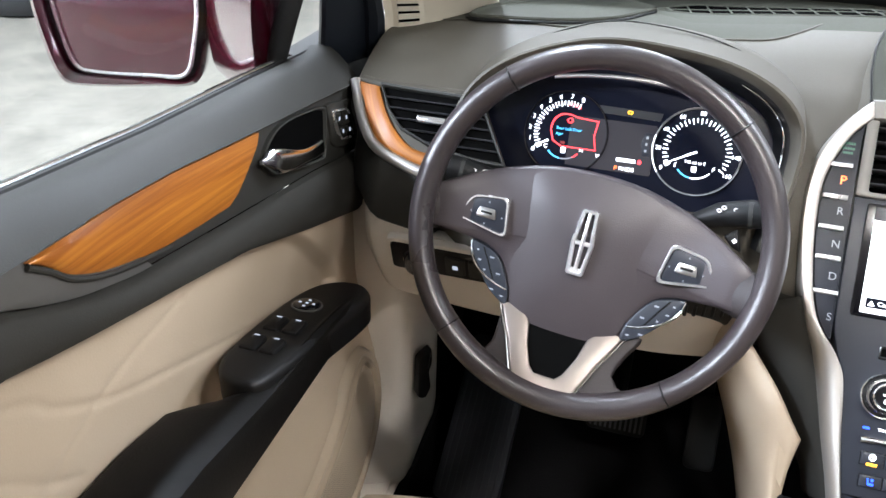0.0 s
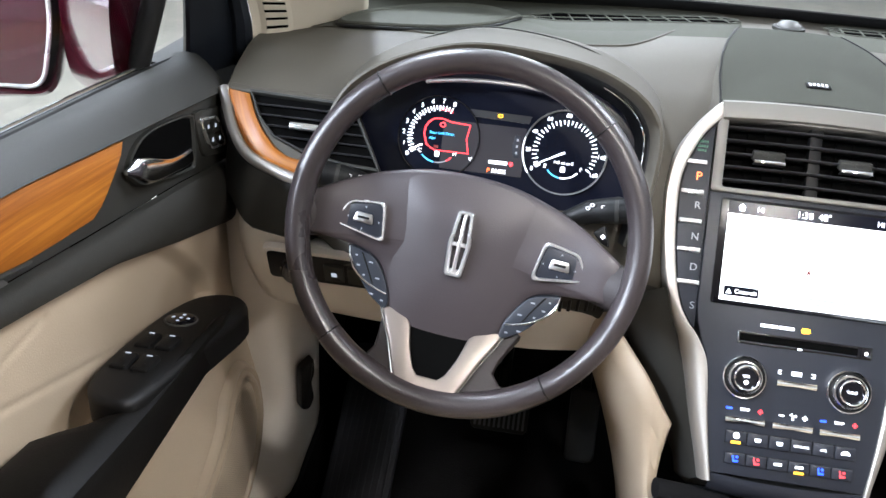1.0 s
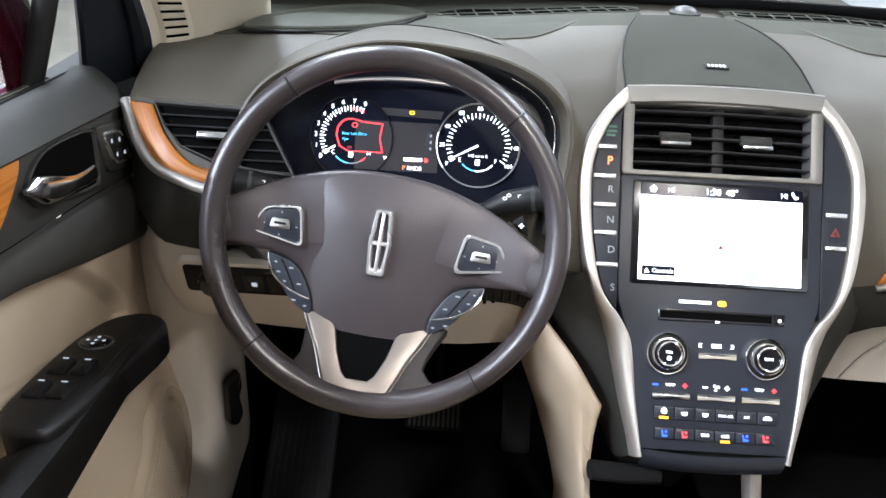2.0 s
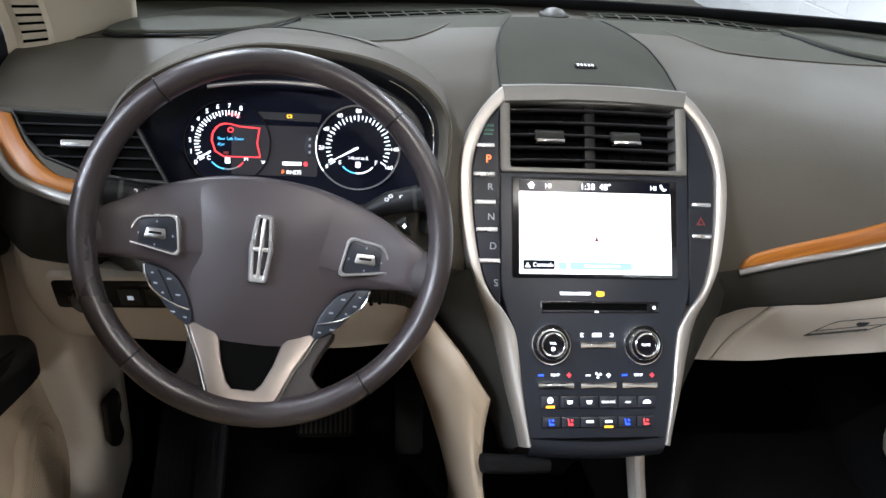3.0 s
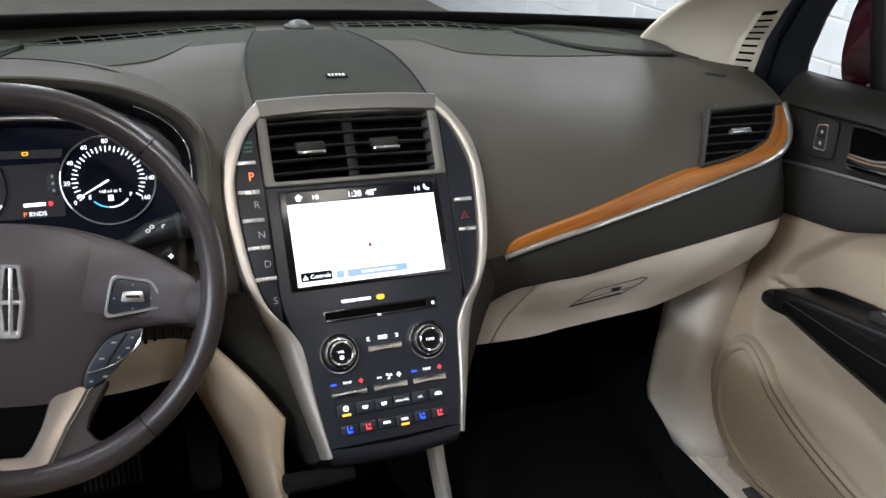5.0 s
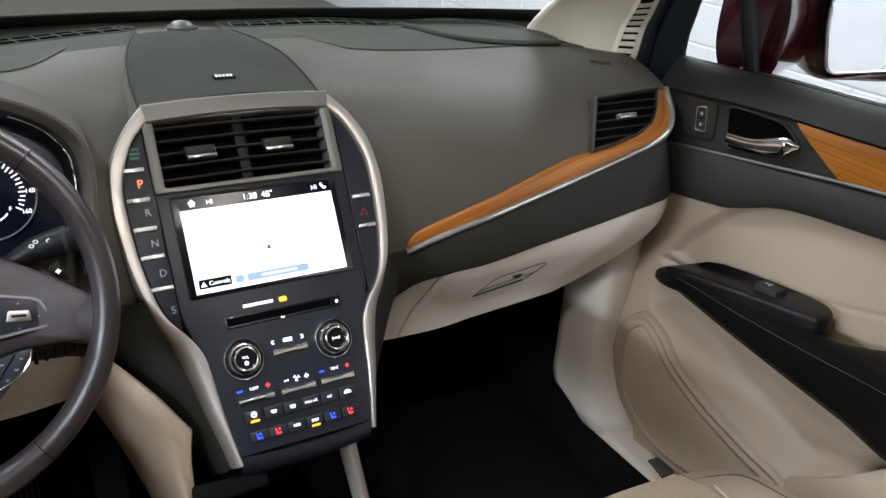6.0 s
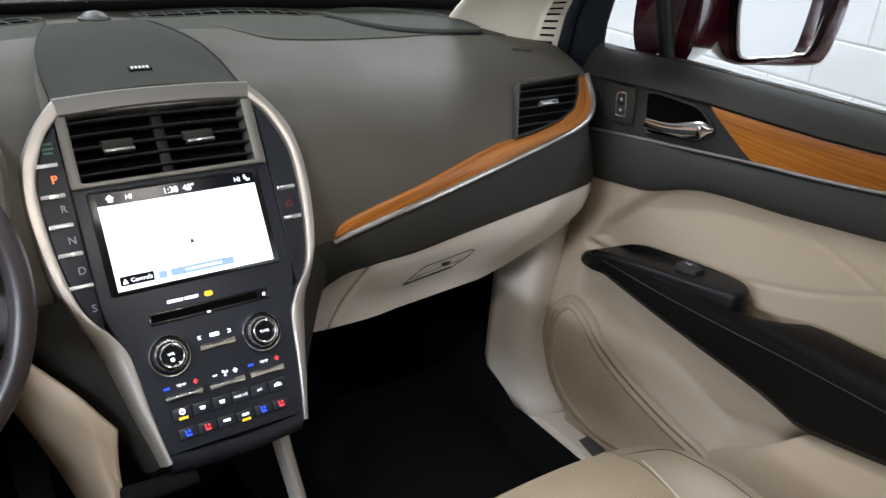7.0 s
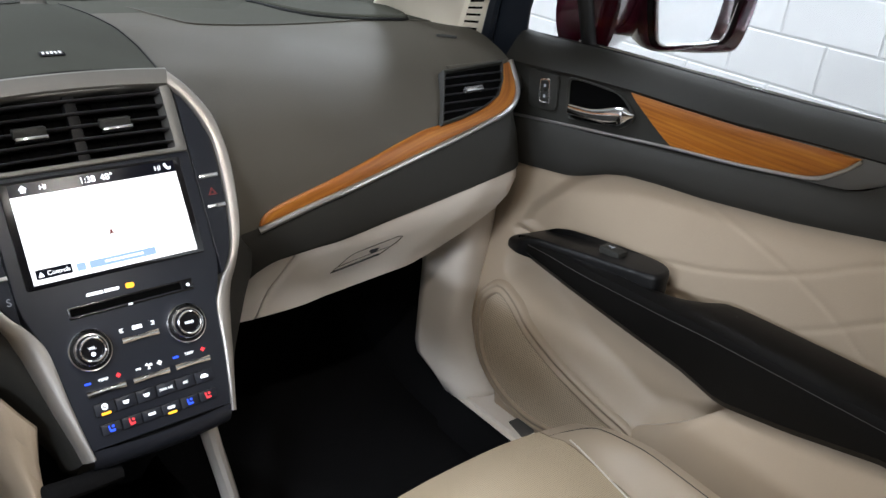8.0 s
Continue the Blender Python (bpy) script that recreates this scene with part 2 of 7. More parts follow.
def resample(pts, n):
    pts = [Vector(p) for p in pts]
    acc = [0.0]
    for a, b in zip(pts, pts[1:]):
        acc.append(acc[-1] + (b - a).length)
    out, j = [], 0
    for k in range(n):
        s = acc[-1] * k / (n - 1)
        while j < len(acc) - 2 and acc[j + 1] < s:
            j += 1
        d = acc[j + 1] - acc[j]
        out.append(pts[j].lerp(pts[j + 1], (s - acc[j]) / d if d > 1e-9 else 0))
    return out


def loft(rows, closed=False, ends=False, uv=False):
    """A skin over rows of points; closed: each row is a ring; ends: the first and last rings are filled."""
    bm = bmesh.new()
    vs = [[bm.verts.new(p) for p in r] for r in rows]
    lay = bm.loops.layers.uv.new("UVMap") if uv else None
    m = len(rows[0])
    for i in range(len(vs) - 1):
        for j in range(m if closed else m - 1):
            k = (j + 1) % m
            f = bm.faces.new((vs[i][j], vs[i][k], vs[i + 1][k], vs[i + 1][j]))
            if uv:
                for lp, (a, b) in zip(f.loops, ((i, j), (i, j + 1), (i + 1, j + 1), (i + 1, j))):
                    lp[lay].uv = (rows[a][min(b, m - 1)].length if uv == "len" else b / (m - 1), a / (len(vs) - 1))
    if ends:
        bm.faces.new(vs[0])
        bm.faces.new(vs[-1])
    return bm


def slab(poly, m, low, high, bevel=0.0, steps=2):
    """A flat plate: the outline (x, y) in the frame m, from height low to high, with its upper rim rounded."""
    bm = bmesh.new()
    base = [bm.verts.new(m @ Vector((p[0], p[1], low))) for p in poly]
    rings = [base]
    n = len(poly)
    cx, cy = sum(p[0] for p in poly) / n, sum(p[1] for p in poly) / n
    inset = []
    area = sum(poly[i][0] * poly[(i + 1) % n][1] - poly[(i + 1) % n][0] * poly[i][1] for i in range(n))
    sg = 1 if area > 0 else -1
    for i in range(n):
        a, p, b = Vector(poly[i - 1][:2]), Vector(poly[i][:2]), Vector(poly[(i + 1) % n][:2])
        d1, d2 = (p - a).normalized(), (b - p).normalized()
        n1, n2 = Vector((-d1.y, d1.x)) * sg, Vector((-d2.y, d2.x)) * sg
        nn = n1 + n2
        inset.append(nn / max(0.35, nn.dot(n1)) if nn.length > 1e-6 else n1)
    if bevel:
        for k in range(steps + 1):
            a = math.pi / 2 * k / steps
            o, h = bevel * (1 - math.cos(a)), high - bevel + bevel * math.sin(a)
            rings.append([bm.verts.new(m @ Vector((poly[i][0] + inset[i].x * o, poly[i][1] + inset[i].y * o, h))) for i in range(n)])
    else:
        rings.append([bm.verts.new(m @ Vector((p[0], p[1], high))) for p in poly])
    for r, s in zip(rings, rings[1:]):
        for i in range(n):
            bm.faces.new((r[i], r[(i + 1) % n], s[(i + 1) % n], s[i]))
    bm.faces.new(rings[0])
    bm.faces.new(rings[-1])
    return bm


def frame_ring(outer, inner, m, low, high, crown=0.0):
    """A raised frame between two outlines of the same number of points."""
    rows = []
    for k, (f, h) in enumerate(((0, low), (0, high - crown), (0.25, high), (0.75, high), (1, high - crown), (1, low))):
        rows.append([m @ Vector((a[0] + (b[0] - a[0]) * f, a[1] + (b[1] - a[1]) * f, h)) for a, b in zip(outer, inner)])
    rows.append(rows[0])
    return loft(rows, closed=True)


def rect(x0, y0, x1, y1, r=0.0, k=3):
    """An outline with rounded corners."""
    if not r:
        return [(x0, y0), (x1, y0), (x1, y1), (x0, y1)]
    out = []
    for cx, cy, a0 in ((x1 - r, y0 + r, -90), (x1 - r, y1 - r, 0), (x0 + r, y1 - r, 90), (x0 + r, y0 + r, 180)):
        for i in range(k + 1):
            a = radians(a0 + 90 * i / k)
            out.append((cx + r * math.cos(a), cy + r * math.sin(a)))
    return out


def rounded(poly, r, k=4):
    """An outline whose corners are rounded to about the radius r."""
    out = []
    n = len(poly)
    for i in range(n):
        a, p, b = Vector(poly[i - 1][:2]), Vector(poly[i][:2]), Vector(poly[(i + 1) % n][:2])
        c = min(r, 0.45 * (a - p).length, 0.45 * (b - p).length)
        u, v = p + (a - p).normalized() * c, p + (b - p).normalized() * c
        for j in range(k + 1):
            t = j / k
            out.append(tuple(u * (1 - t) ** 2 + p * 2 * t * (1 - t) + v * t * t))
    return out


def ellipse(cx, cy, a, b, n=32, start=0.0, sweep=360.0):
    return [(cx + a * math.cos(radians(start + sweep * i / n)), cy + b * math.sin(radians(start + sweep * i / n))) for i in range(n if sweep == 360 else n + 1)]


def tube(path, ra, rb=None, seg=12, closed=False, up=(0, 0, 1), taper=None):
    """A round or oval bar along a path: ra across, rb along up."""
    rb = rb or ra
    path = [Vector(p) for p in path]
    n = len(path)
    rows = []
    for i, p in enumerate(path):
        a = path[i - 1] if (closed or i) else p
        b = path[(i + 1) % n] if (closed or i < n - 1) else p
        d = (b - a).normalized()
        side = d.cross(Vector(up))
        side = side.normalized() if side.length > 1e-6 else Vector((1, 0, 0))
        upv = side.cross(d).normalized()
        s = taper(i / (n - 1)) if taper else 1.0
        rows.append([p + side * ra * s * math.cos(2 * math.pi * k / seg) + upv * rb * s * math.sin(2 * math.pi * k / seg) for k in range(seg)])
    if closed:
        rows.append(rows[0])
        bm = loft(rows, closed=True)
        bmesh.ops.remove_doubles(bm, verts=bm.verts, dist=1e-6)
        return bm
    return loft(rows, closed=True, ends=True)


def lathe(profile, m, seg=40, ends=True):
    """A turned shape: profile of (radius, height) round the z axis of the frame m."""
    rows = [[m @ Vector((r * math.cos(2 * math.pi * k / seg), r * math.sin(2 * math.pi * k / seg), h)) for k in range(seg)] for r, h in profile]
    return loft(rows, closed=True, ends=ends)


def lettering(name, body, size, m, mat, parent, align="CENTER", depth=0.00025):
    """Flat raised letters in the built-in font, as a mesh."""
    cu = bpy.data.curves.new(name, "FONT")
    cu.body, cu.size, cu.align_x, cu.align_y, cu.extrude = body, size, align, "CENTER", depth
    tmp = bpy.data.objects.new(name + "_tmp", cu)
    me = bpy.data.meshes.new_from_object(tmp)
    bpy.data.objects.remove(tmp)
    me.transform(m)
    me.materials.clear()
    me.materials.append(mat)
    me.name = name
    ob = new(name, me)
    ob.parent = parent
    return ob


def ribbon(upper, lower, n=40, rows=6, bulge=0.004, out=(0, -0.9, 0.4), flip=1):
    """A crowned strip between two edge curves, with a rim that goes back into its support; mapped along its length."""
    up, lo = resample(upper, n), resample(lower, n)
    o = Vector(out).normalized()
    grid = [[p - o * 0.006 for p in up]]
    for r in range(rows + 1):
        f = r / rows
        grid.append([a.lerp(b, f) + o * (bulge * (1 - (2 * f - 1) ** 4) + 0.001) for a, b in zip(up, lo)])
    grid.append([p - o * 0.006 for p in lo])
    bm = bmesh.new()
    lay = bm.loops.layers.uv.new("UVMap")
    acc = [0.0]
    for a, b in zip(up, up[1:]):
        acc.append(acc[-1] + (b - a).length)
    vs = [[bm.verts.new(p) for p in r] for r in grid]
    for i in range(len(vs) - 1):
        for j in range(n - 1):
            f = bm.faces.new((vs[i][j], vs[i][j + 1], vs[i + 1][j + 1], vs[i + 1][j]))
            for lp, (a, b) in zip(f.loops, ((i, j), (i, j + 1), (i + 1, j + 1), (i + 1, j))):
                w = (up[b] - lo[b]).length
                lp[lay].uv = (acc[b], (a / (len(vs) - 1)) * max(w, 0.004))
    return bm


def thicken(ob, metres, offset=-1):
    md = ob.modifiers.new("thickness", "SOLIDIFY")
    md.thickness, md.offset = metres, offset
    return ob


def interp(x, pts):
    """Smooth value at x through sorted (x, value) pairs."""
    return float(np.interp(x, [p[0] for p in pts], [p[1] for p in pts]))


def ease(a, b, x):
    t = min(1.0, max(0.0, (x - a) / (b - a)))
    return t * t * (3 - 2 * t)

# ---- the garage ----
TYRE_AT = (-4.35, 3.52)


def box_bm(x0, y0, z0, x1, y1, z1, bevel=0.0):
    bm = bmesh.new()
    bmesh.ops.create_cube(bm, size=1, matrix=Matrix.Translation(((x0 + x1) / 2, (y0 + y1) / 2, (z0 + z1) / 2)) @ Matrix.Diagonal((x1 - x0, y1 - y0, z1 - z0, 1)))
    if bevel:
        bmesh.ops.bevel(bm, geom=bm.edges[:], offset=bevel, segments=2, affect="EDGES")
    return bm


def structure(name, bm, mat, label, category):
    return tagged(finish(name, bm, mat, smooth=False), label, category, kind="structure")


structure("ground", box_bm(-9, -9, -0.2, 3.3, 9, 0), CONCRETE, "worn stained grey concrete garage floor", "floor")
structure("wall_west", box_bm(-9.2, -9, 0, -9, 9, 3.6), CEILWHITE, "plain white garage wall", "wall")
structure("wall_north", box_bm(-9, 9, 0, 3.3, 9.2, 3.6), CEILWHITE, "plain white garage wall ahead of the car", "wall")
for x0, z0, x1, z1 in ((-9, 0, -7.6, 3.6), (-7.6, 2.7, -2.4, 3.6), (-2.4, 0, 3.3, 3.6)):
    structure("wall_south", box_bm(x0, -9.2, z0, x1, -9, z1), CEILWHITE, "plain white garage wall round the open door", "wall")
structure("ceiling", box_bm(-9, -9, 3.6, 3.3, 9, 3.75), CEILWHITE, "plain white garage ceiling", "ceiling")
WALL_E = structure("wall_east", box_bm(2.989, -9, 0, 3.4, 9, 3.6), MORTAR, "white painted concrete block garage wall", "wall")


def strip_light(x, y):
    root = thing("strip_light", "lit white fluorescent strip light added unseen to the garage ceiling", "strip light", "ceiling strip lights")
    part("housing", box_bm(x - 0.2, y - 1.15, 3.44, x + 0.2, y + 1.15, 3.6, 0.01), CEILWHITE, root)
    for dx in (-0.1, 0.1):
        part("lamp_tube", tube([(x + dx, y - 1.1, 3.41), (x + dx, y + 1.1, 3.41)], 0.02, up=(1, 0, 0)), LIT_TUBE, root)


# housings for the added lamps, out of view
for gx, gy, watts in STRIPS:
    strip_light(gx, gy)

# ---- the car's shell ----


def shell_part(name, bm, mat, label, category, thick=0.0):
    ob = tagged(finish(name, bm, mat), label, category, kind="structure")
    if thick:
        thicken(ob, thick)
    return ob


# carpeted floor that climbs to the bulkhead
prof = spline([(0, -2.2, 0.36), (0, -1.0, 0.36), (0, -0.3, 0.37), (0, 0.12, 0.38), (0, 0.32, 0.44), (0, 0.44, 0.60), (0, 0.47, 0.85), (0, 0.47, 1.02)], 6)
shell_part("car_floor", loft([[Vector((x, p.y, p.z)) for p in prof] for x in np.linspace(-0.66, 0.66, 12)]), CARPET, "black carpeted car footwell floor", "floor", 0.01)
# headliner
shell_part("ceiling_headliner", loft([[Vector((x, y, 1.475 - 0.05 * (x / 0.62) ** 2 - 0.10 * ease(-0.55, -0.15, y))) for y in np.linspace(-2.2, -0.16, 20)] for x in np.linspace(-0.62, 0.62, 14)]),
           HEADLINER, "light grey fabric headliner inside the car", "ceiling", 0.02)
# bulkhead behind the rear seats and lower rear sides
structure("wall_tailgate", box_bm(-0.68, -2.24, 0.3, 0.68, -2.2, 1.47), CHARCOAL, "dark trim closing the rear of the cabin", "wall")
for sg in (-1, 1):
    if sg < 0:
        structure("rear_sill", box_bm(-0.785, -2.3, 0.30, -0.62, -0.955, 0.48, 0.02), PAINT, "ruby red sill below the open rear door", "sill")
        structure("rear_wing", box_bm(-0.785, -2.3, 0.48, -0.66, -1.92, 1.09, 0.02), PAINT, "ruby red rear wing of the car", "car body")
        structure("door_sill", box_bm(-0.76, -0.95, 0.462, -0.582, 0.03, 0.480, 0.008), CREAM_HARD, "cream plastic door sill cover", "sill")
        structure("sill_side", box_bm(-0.75, -0.95, 0.30, -0.588, 0.05, 0.462), CARPET, "black carpeted inner side of the sill", "sill")
        continue
    structure("wall_rear_side", box_bm(min(sg * 0.66, sg * 0.72), -2.2, 0.3, max(sg * 0.66, sg * 0.72), -0.95, 1.08), CREAM, "cream lower trim of the rear cabin side", "wall")
    structure("car_side", box_bm(min(sg * 0.725, sg * 0.785), -2.3, 0.35, max(sg * 0.725, sg * 0.785), -0.955, 1.09, 0.02), PAINT, "ruby red outer side of the car", "car body")
    structure("door_sill", box_bm(min(sg * 0.582, sg * 0.76), -0.95, 0.462, max(sg * 0.582, sg * 0.76), 0.03, 0.480, 0.008), CREAM_HARD, "cream plastic door sill cover", "sill")
    structure("sill_side", box_bm(min(sg * 0.588, sg * 0.75), -0.95, 0.30, max(sg * 0.588, sg * 0.75), 0.05, 0.462), CARPET, "black carpeted inner side of the sill", "sill")

for sg in (1,):
    pane = tagged(finish("window_rear_side", loft([[Vector((sg * (0.715 - 0.22 * f), y, 1.085 + 0.36 * f)) for y in (-2.2, -1.6, -1.05)] for f in (0, 0.5, 1.0)]), PRIVACY), "dark tinted rear side window", "window", kind="structure")
for sg in (-1, 1):
    structure("b_pillar", box_bm(min(sg * 0.60, sg * 0.70), -1.06, 0.48, max(sg * 0.60, sg * 0.70), -0.95, 1.46), CREAM, "cream trim of the pillar behind the front door", "pillar")


def a_pillar(sg):
    root = thing("a_pillar", "pale cream windscreen pillar trim with a slotted vent", "pillar", "windscreen pillars")
    ox, oz = (0.012, 0.012) if sg > 0 else (-0.008, -0.008)
    inner = resample(spline([(0.560, 0.330, 1.045), (0.535, 0.250, 1.110), (0.515, 0.14, 1.180), (0.50, -0.06, 1.29), (0.485, -0.26, 1.405)], 6), 22)
    outer = resample(spline([(0.662 + ox, 0.150, 1.045), (0.661 + ox, 0.138, 1.090 + oz), (0.658 + ox, 0.124, 1.128 + oz), (0.650, 0.03, 1.25), (0.615, -0.28, 1.41)], 6), 22)
    bow = Vector((-0.45, -0.6, 0.15))

    def skin(i, f, out=0.0):
        i0 = min(int(i), 20)
        a = inner[i0].lerp(inner[i0 + 1], i - i0)
        b = outer[i0].lerp(outer[i0 + 1], i - i0)
        p = a.lerp(b, f) + bow * (0.022 * math.sin(math.pi * min(1, f * 1.05)) ** 0.8) + Vector((-0.45, -0.85, 0.25)) * out
        return Vector((sg * p.x, p.y, p.z))

    rows = [[skin(i, n / 14) for n in range(15)] + [skin(i, 1.0) + Vector((sg * 0.004, 0.012, 0))] for i in range(22)]
    body = part("trim", loft(rows), CREAM_PILLAR, root)
    thicken(body, 0.006)
    # demister louvre: raised surround and slots
    f0, f1, i0, i1 = (0.74, 0.90, 1.0, 5.4) if sg < 0 else (0.83, 0.955, 0.6, 5.0)
    ring_o = [skin(i0 + (i1 - i0) * t, f0 - 0.05, -0.001) for t in (k / 10 for k in range(11))] + [skin(i0 + (i1 - i0) * t, f1 + 0.05, -0.001) for t in (k / 10 for k in range(10, -1, -1))]
    ring_i = [skin(i0 + 0.3 + (i1 - i0 - 0.6) * t, f0, 0.004) for t in (k / 10 for k in range(11))] + [skin(i0 + 0.3 + (i1 - i0 - 0.6) * t, f1, 0.004) for t in (k / 10 for k in range(10, -1, -1))]
    lv = part("louvre", loft([ring_o, ring_i], closed=True), CREAM_PILLAR, root)
    # black sheet over the trim stands in for the shade in the slots
    part("louvre_shade", loft([[skin(i0 + (i1 - i0) * k / 20, f, 0.0034) for f in (f0, (f0 + f1) / 2, f1)] for k in range(21)]), VOID, lv)
    for k in range(9):
        i = i0 + 0.45 + (i1 - i0 - 0.9) * k / 8
        part("louvre_bar", loft([[skin(i + d, f, o) for f in (f0, (f0 + f1) / 2, f1)] for d, o in ((-0.15, 0.003), (-0.14, 0.0044), (0.14, 0.0044), (0.15, 0.003))]), CREAM_PILLAR, lv)
    # dark door frame and rubber seal between the trim and the quarter window
    far = resample(spline([(0.708, 0.066, 1.045), (0.706, 0.068, 1.090), (0.702, 0.066, 1.128), (0.668, -0.02, 1.25), (0.63, -0.32, 1.41)], 6), 22)
    rows = []
    for a, b in zip(outer, far):
        prof = ((0.0, 0.016), (0.02, -0.003), (0.14, -0.006), (0.26, -0.002), (0.30, 0.006), (0.36, 0.004), (0.65, 0.0), (0.95, -0.004), (1.0, 0.0), (1.0, 0.012))
        rows.append([Vector((sg * (p.x + o * 0.7), p.y + o, p.z)) for p, o in ((a.lerp(b, f), o) for f, o in prof)])
    part("door_frame", loft(rows), NAVY, root, "dark painted door frame with rubber seal")
    return root


for sg in (-1, 1):
    a_pillar(sg)

# windscreen and the black cowl, bonnet and wipers outside it
ws = []
for k in range(10):
    t = k / 9
    ws.append([Vector((x * (0.57 - 0.07 * t) / 0.57, 0.452 - 0.25 * x * x - 0.62 * t, 1.085 + 0.33 * t)) for x in np.linspace(-0.60, 0.60, 21)])
g = tagged(finish("windscreen_glass", loft(ws), GLASS), "clear laminated car windscreen", "window", kind="structure")
g.visible_shadow = False
frit = [[Vector((x * (0.57 - 0.07 * t) / 0.57, 0.452 - 0.25 * x * x - 0.62 * t - 0.004, 1.085 + 0.33 * t - 0.002)) for x in np.linspace(-0.60, 0.60, 31)] for t in (-0.06, 0.0, 0.07, 0.150)]
shell_part("frit_band", loft(frit), BLACK, "black printed band along the windscreen's lower edge", "window", 0.003)
rows = []
for f, y, z in ((0, 0.458, 1.05), (1, 0.475, 1.070), (2, 0.49, 1.076), (3, 0.52, 1.074), (4, 0.56, 1.060), (5, 0.62, 1.03)):
    rows.append([Vector((x, y - 0.14 * (x / 0.75) ** 2, z - 0.02 * (x / 0.7) ** 2)) for x in np.linspace(-0.70, 0.70, 25)])
shell_part("cowl", loft(rows), VOID, "black plastic cowl below the windscreen", "cowl", 0.01)
rows = []
for y, z in ((0.58, 1.000), (0.64, 1.012), (0.9, 1.000), (1.2, 0.96), (1.45, 0.90), (1.58, 0.82), (1.62, 0.7)):
    rows.append([Vector((x, y - 0.16 * (x / 0.75) ** 2, z - 0.05 * (x / 0.75) ** 2 + 0.015 * ease(0.25, 0.45, abs(x)))) for x in np.linspace(-0.80, 0.80, 33)])
shell_part("bonnet", loft(rows), PAINT, "glossy ruby red car bonnet", "bonnet", 0.01)
for wx, side in ((-0.45, 1), (0.15, 1)):
    root = thing("wiper", "black windscreen wiper resting on the cowl", "wiper", "windscreen wipers")
    pts = [Vector((wx + 0.5 * t, 0.53 - 0.14 * ((wx + 0.5 * t) / 0.75) ** 2, 1.084 - 0.02 * ((wx + 0.5 * t) / 0.7) ** 2)) for t in (i / 12 for i in range(13))]
    part("blade", tube(pts, 0.006, 0.009), RUBBER, root)
    part("arm", tube([pts[0] + Vector((-0.02, 0.06, -0.02)), pts[6] + Vector((0, 0.005, 0.012))], 0.007, 0.005), BLACK, root)

# ---- dashboard ----
PROFILE = [(0.45, 1.072), (0.36, 1.086), (0.25, 1.093), (0.14, 1.086), (0.06, 1.066), (0.0, 1.03), (-0.035, 0.985), (-0.052, 0.94), (-0.057, 0.90), (-0.045, 0.86), (-0.02, 0.82), (0.01, 0.77), (0.03, 0.70)]
DASH = [(p.x, p.y) for p in spline([(y, z, 0) for y, z in PROFILE], 8)]
DZ = np.array([z for y, z in DASH])
DY = np.array([y for y, z in DASH])
FRONT = int(np.argmin(np.abs(DY - 0.14)))


def dash_shift(x):
    a = abs(x)
    return 0.03 * (1 - ease(0.15, 0.30, a)) + 0.012 * ease(0.59, 0.655, a) ** 2


def dash_crown(x, y):
    return 0.013 * ease(0.05, 0.25, x) * ease(0.14, 0.33, y) + 0.009 * (1 - ease(0.105, 0.27, abs(x))) * ease(0.02, 0.075, y) * (1 - ease(0.14, 0.26, y)) + 0.024 * (1 - ease(0.0, 0.40, abs(x))) * ease(0.08, 0.28, y) - 0.012 * ease(0.50, 0.66, abs(x)) * ease(0.10, 0.22, y) + (0.010 + 0.014 * ease(-0.02, -0.25, x)) * ease(0.345, 0.43, y + 0.25 * x * x)


def end_round(x, z):
    """The front's ends curl away towards the doors below the vents."""
    return 0.055 * ease(0.585, 0.652, abs(x)) * ease(1.04, 0.98, z)


def front(x, z, out=0.0):
    """The point of the dashboard's front face at x and height z, pushed out by some metres."""
    y = float(np.interp(-z, -DZ[FRONT:], DY[FRONT:]))
    y2 = float(np.interp(-(z - 0.01), -DZ[FRONT:], DY[FRONT:]))
    n = Vector((0, -0.01, y - y2)).normalized()
    return Vector((x, y + dash_shift(x) + end_round(x, z), z)) + n * out


def top(x, y, out=0.0):
    z = float(np.interp(-y, -DY[:FRONT + 12], DZ[:FRONT + 12]))
    return Vector((x, y + dash_shift(x) * (1 - ease(0.06, 0.2, y)), z + dash_crown(x, y) + out))


def dark_edge(x):
    return interp(abs(x), [(0.10, 0.800), (0.180, 0.805), (0.188, 0.826), (0.197, 0.843), (0.212, 0.855), (0.253, 0.870), (0.363, 0.891), (0.577, 0.923), (0.66, 0.936)])


def rear_edge(x):
    return 0.435 - 0.25 * x * x


def bay(x, y, z):
    """How far the front face is set back to make room for the instruments."""
    up = ease(1.0, 1.08, z)
    centre = 0.075 * (1 - ease(0.090, 0.103, abs(x))) * (1 - ease(1.070, 1.084, z))
    return centre + 0.115 * ease(-0.530 + 0.05 * up, -0.505 + 0.05 * up, x) * (1 - ease(-0.195 - 0.03 * up, -0.170 - 0.03 * up, x)) * (1 - ease(0.03, 0.15, y)) * ease(0.895, 0.925, z)


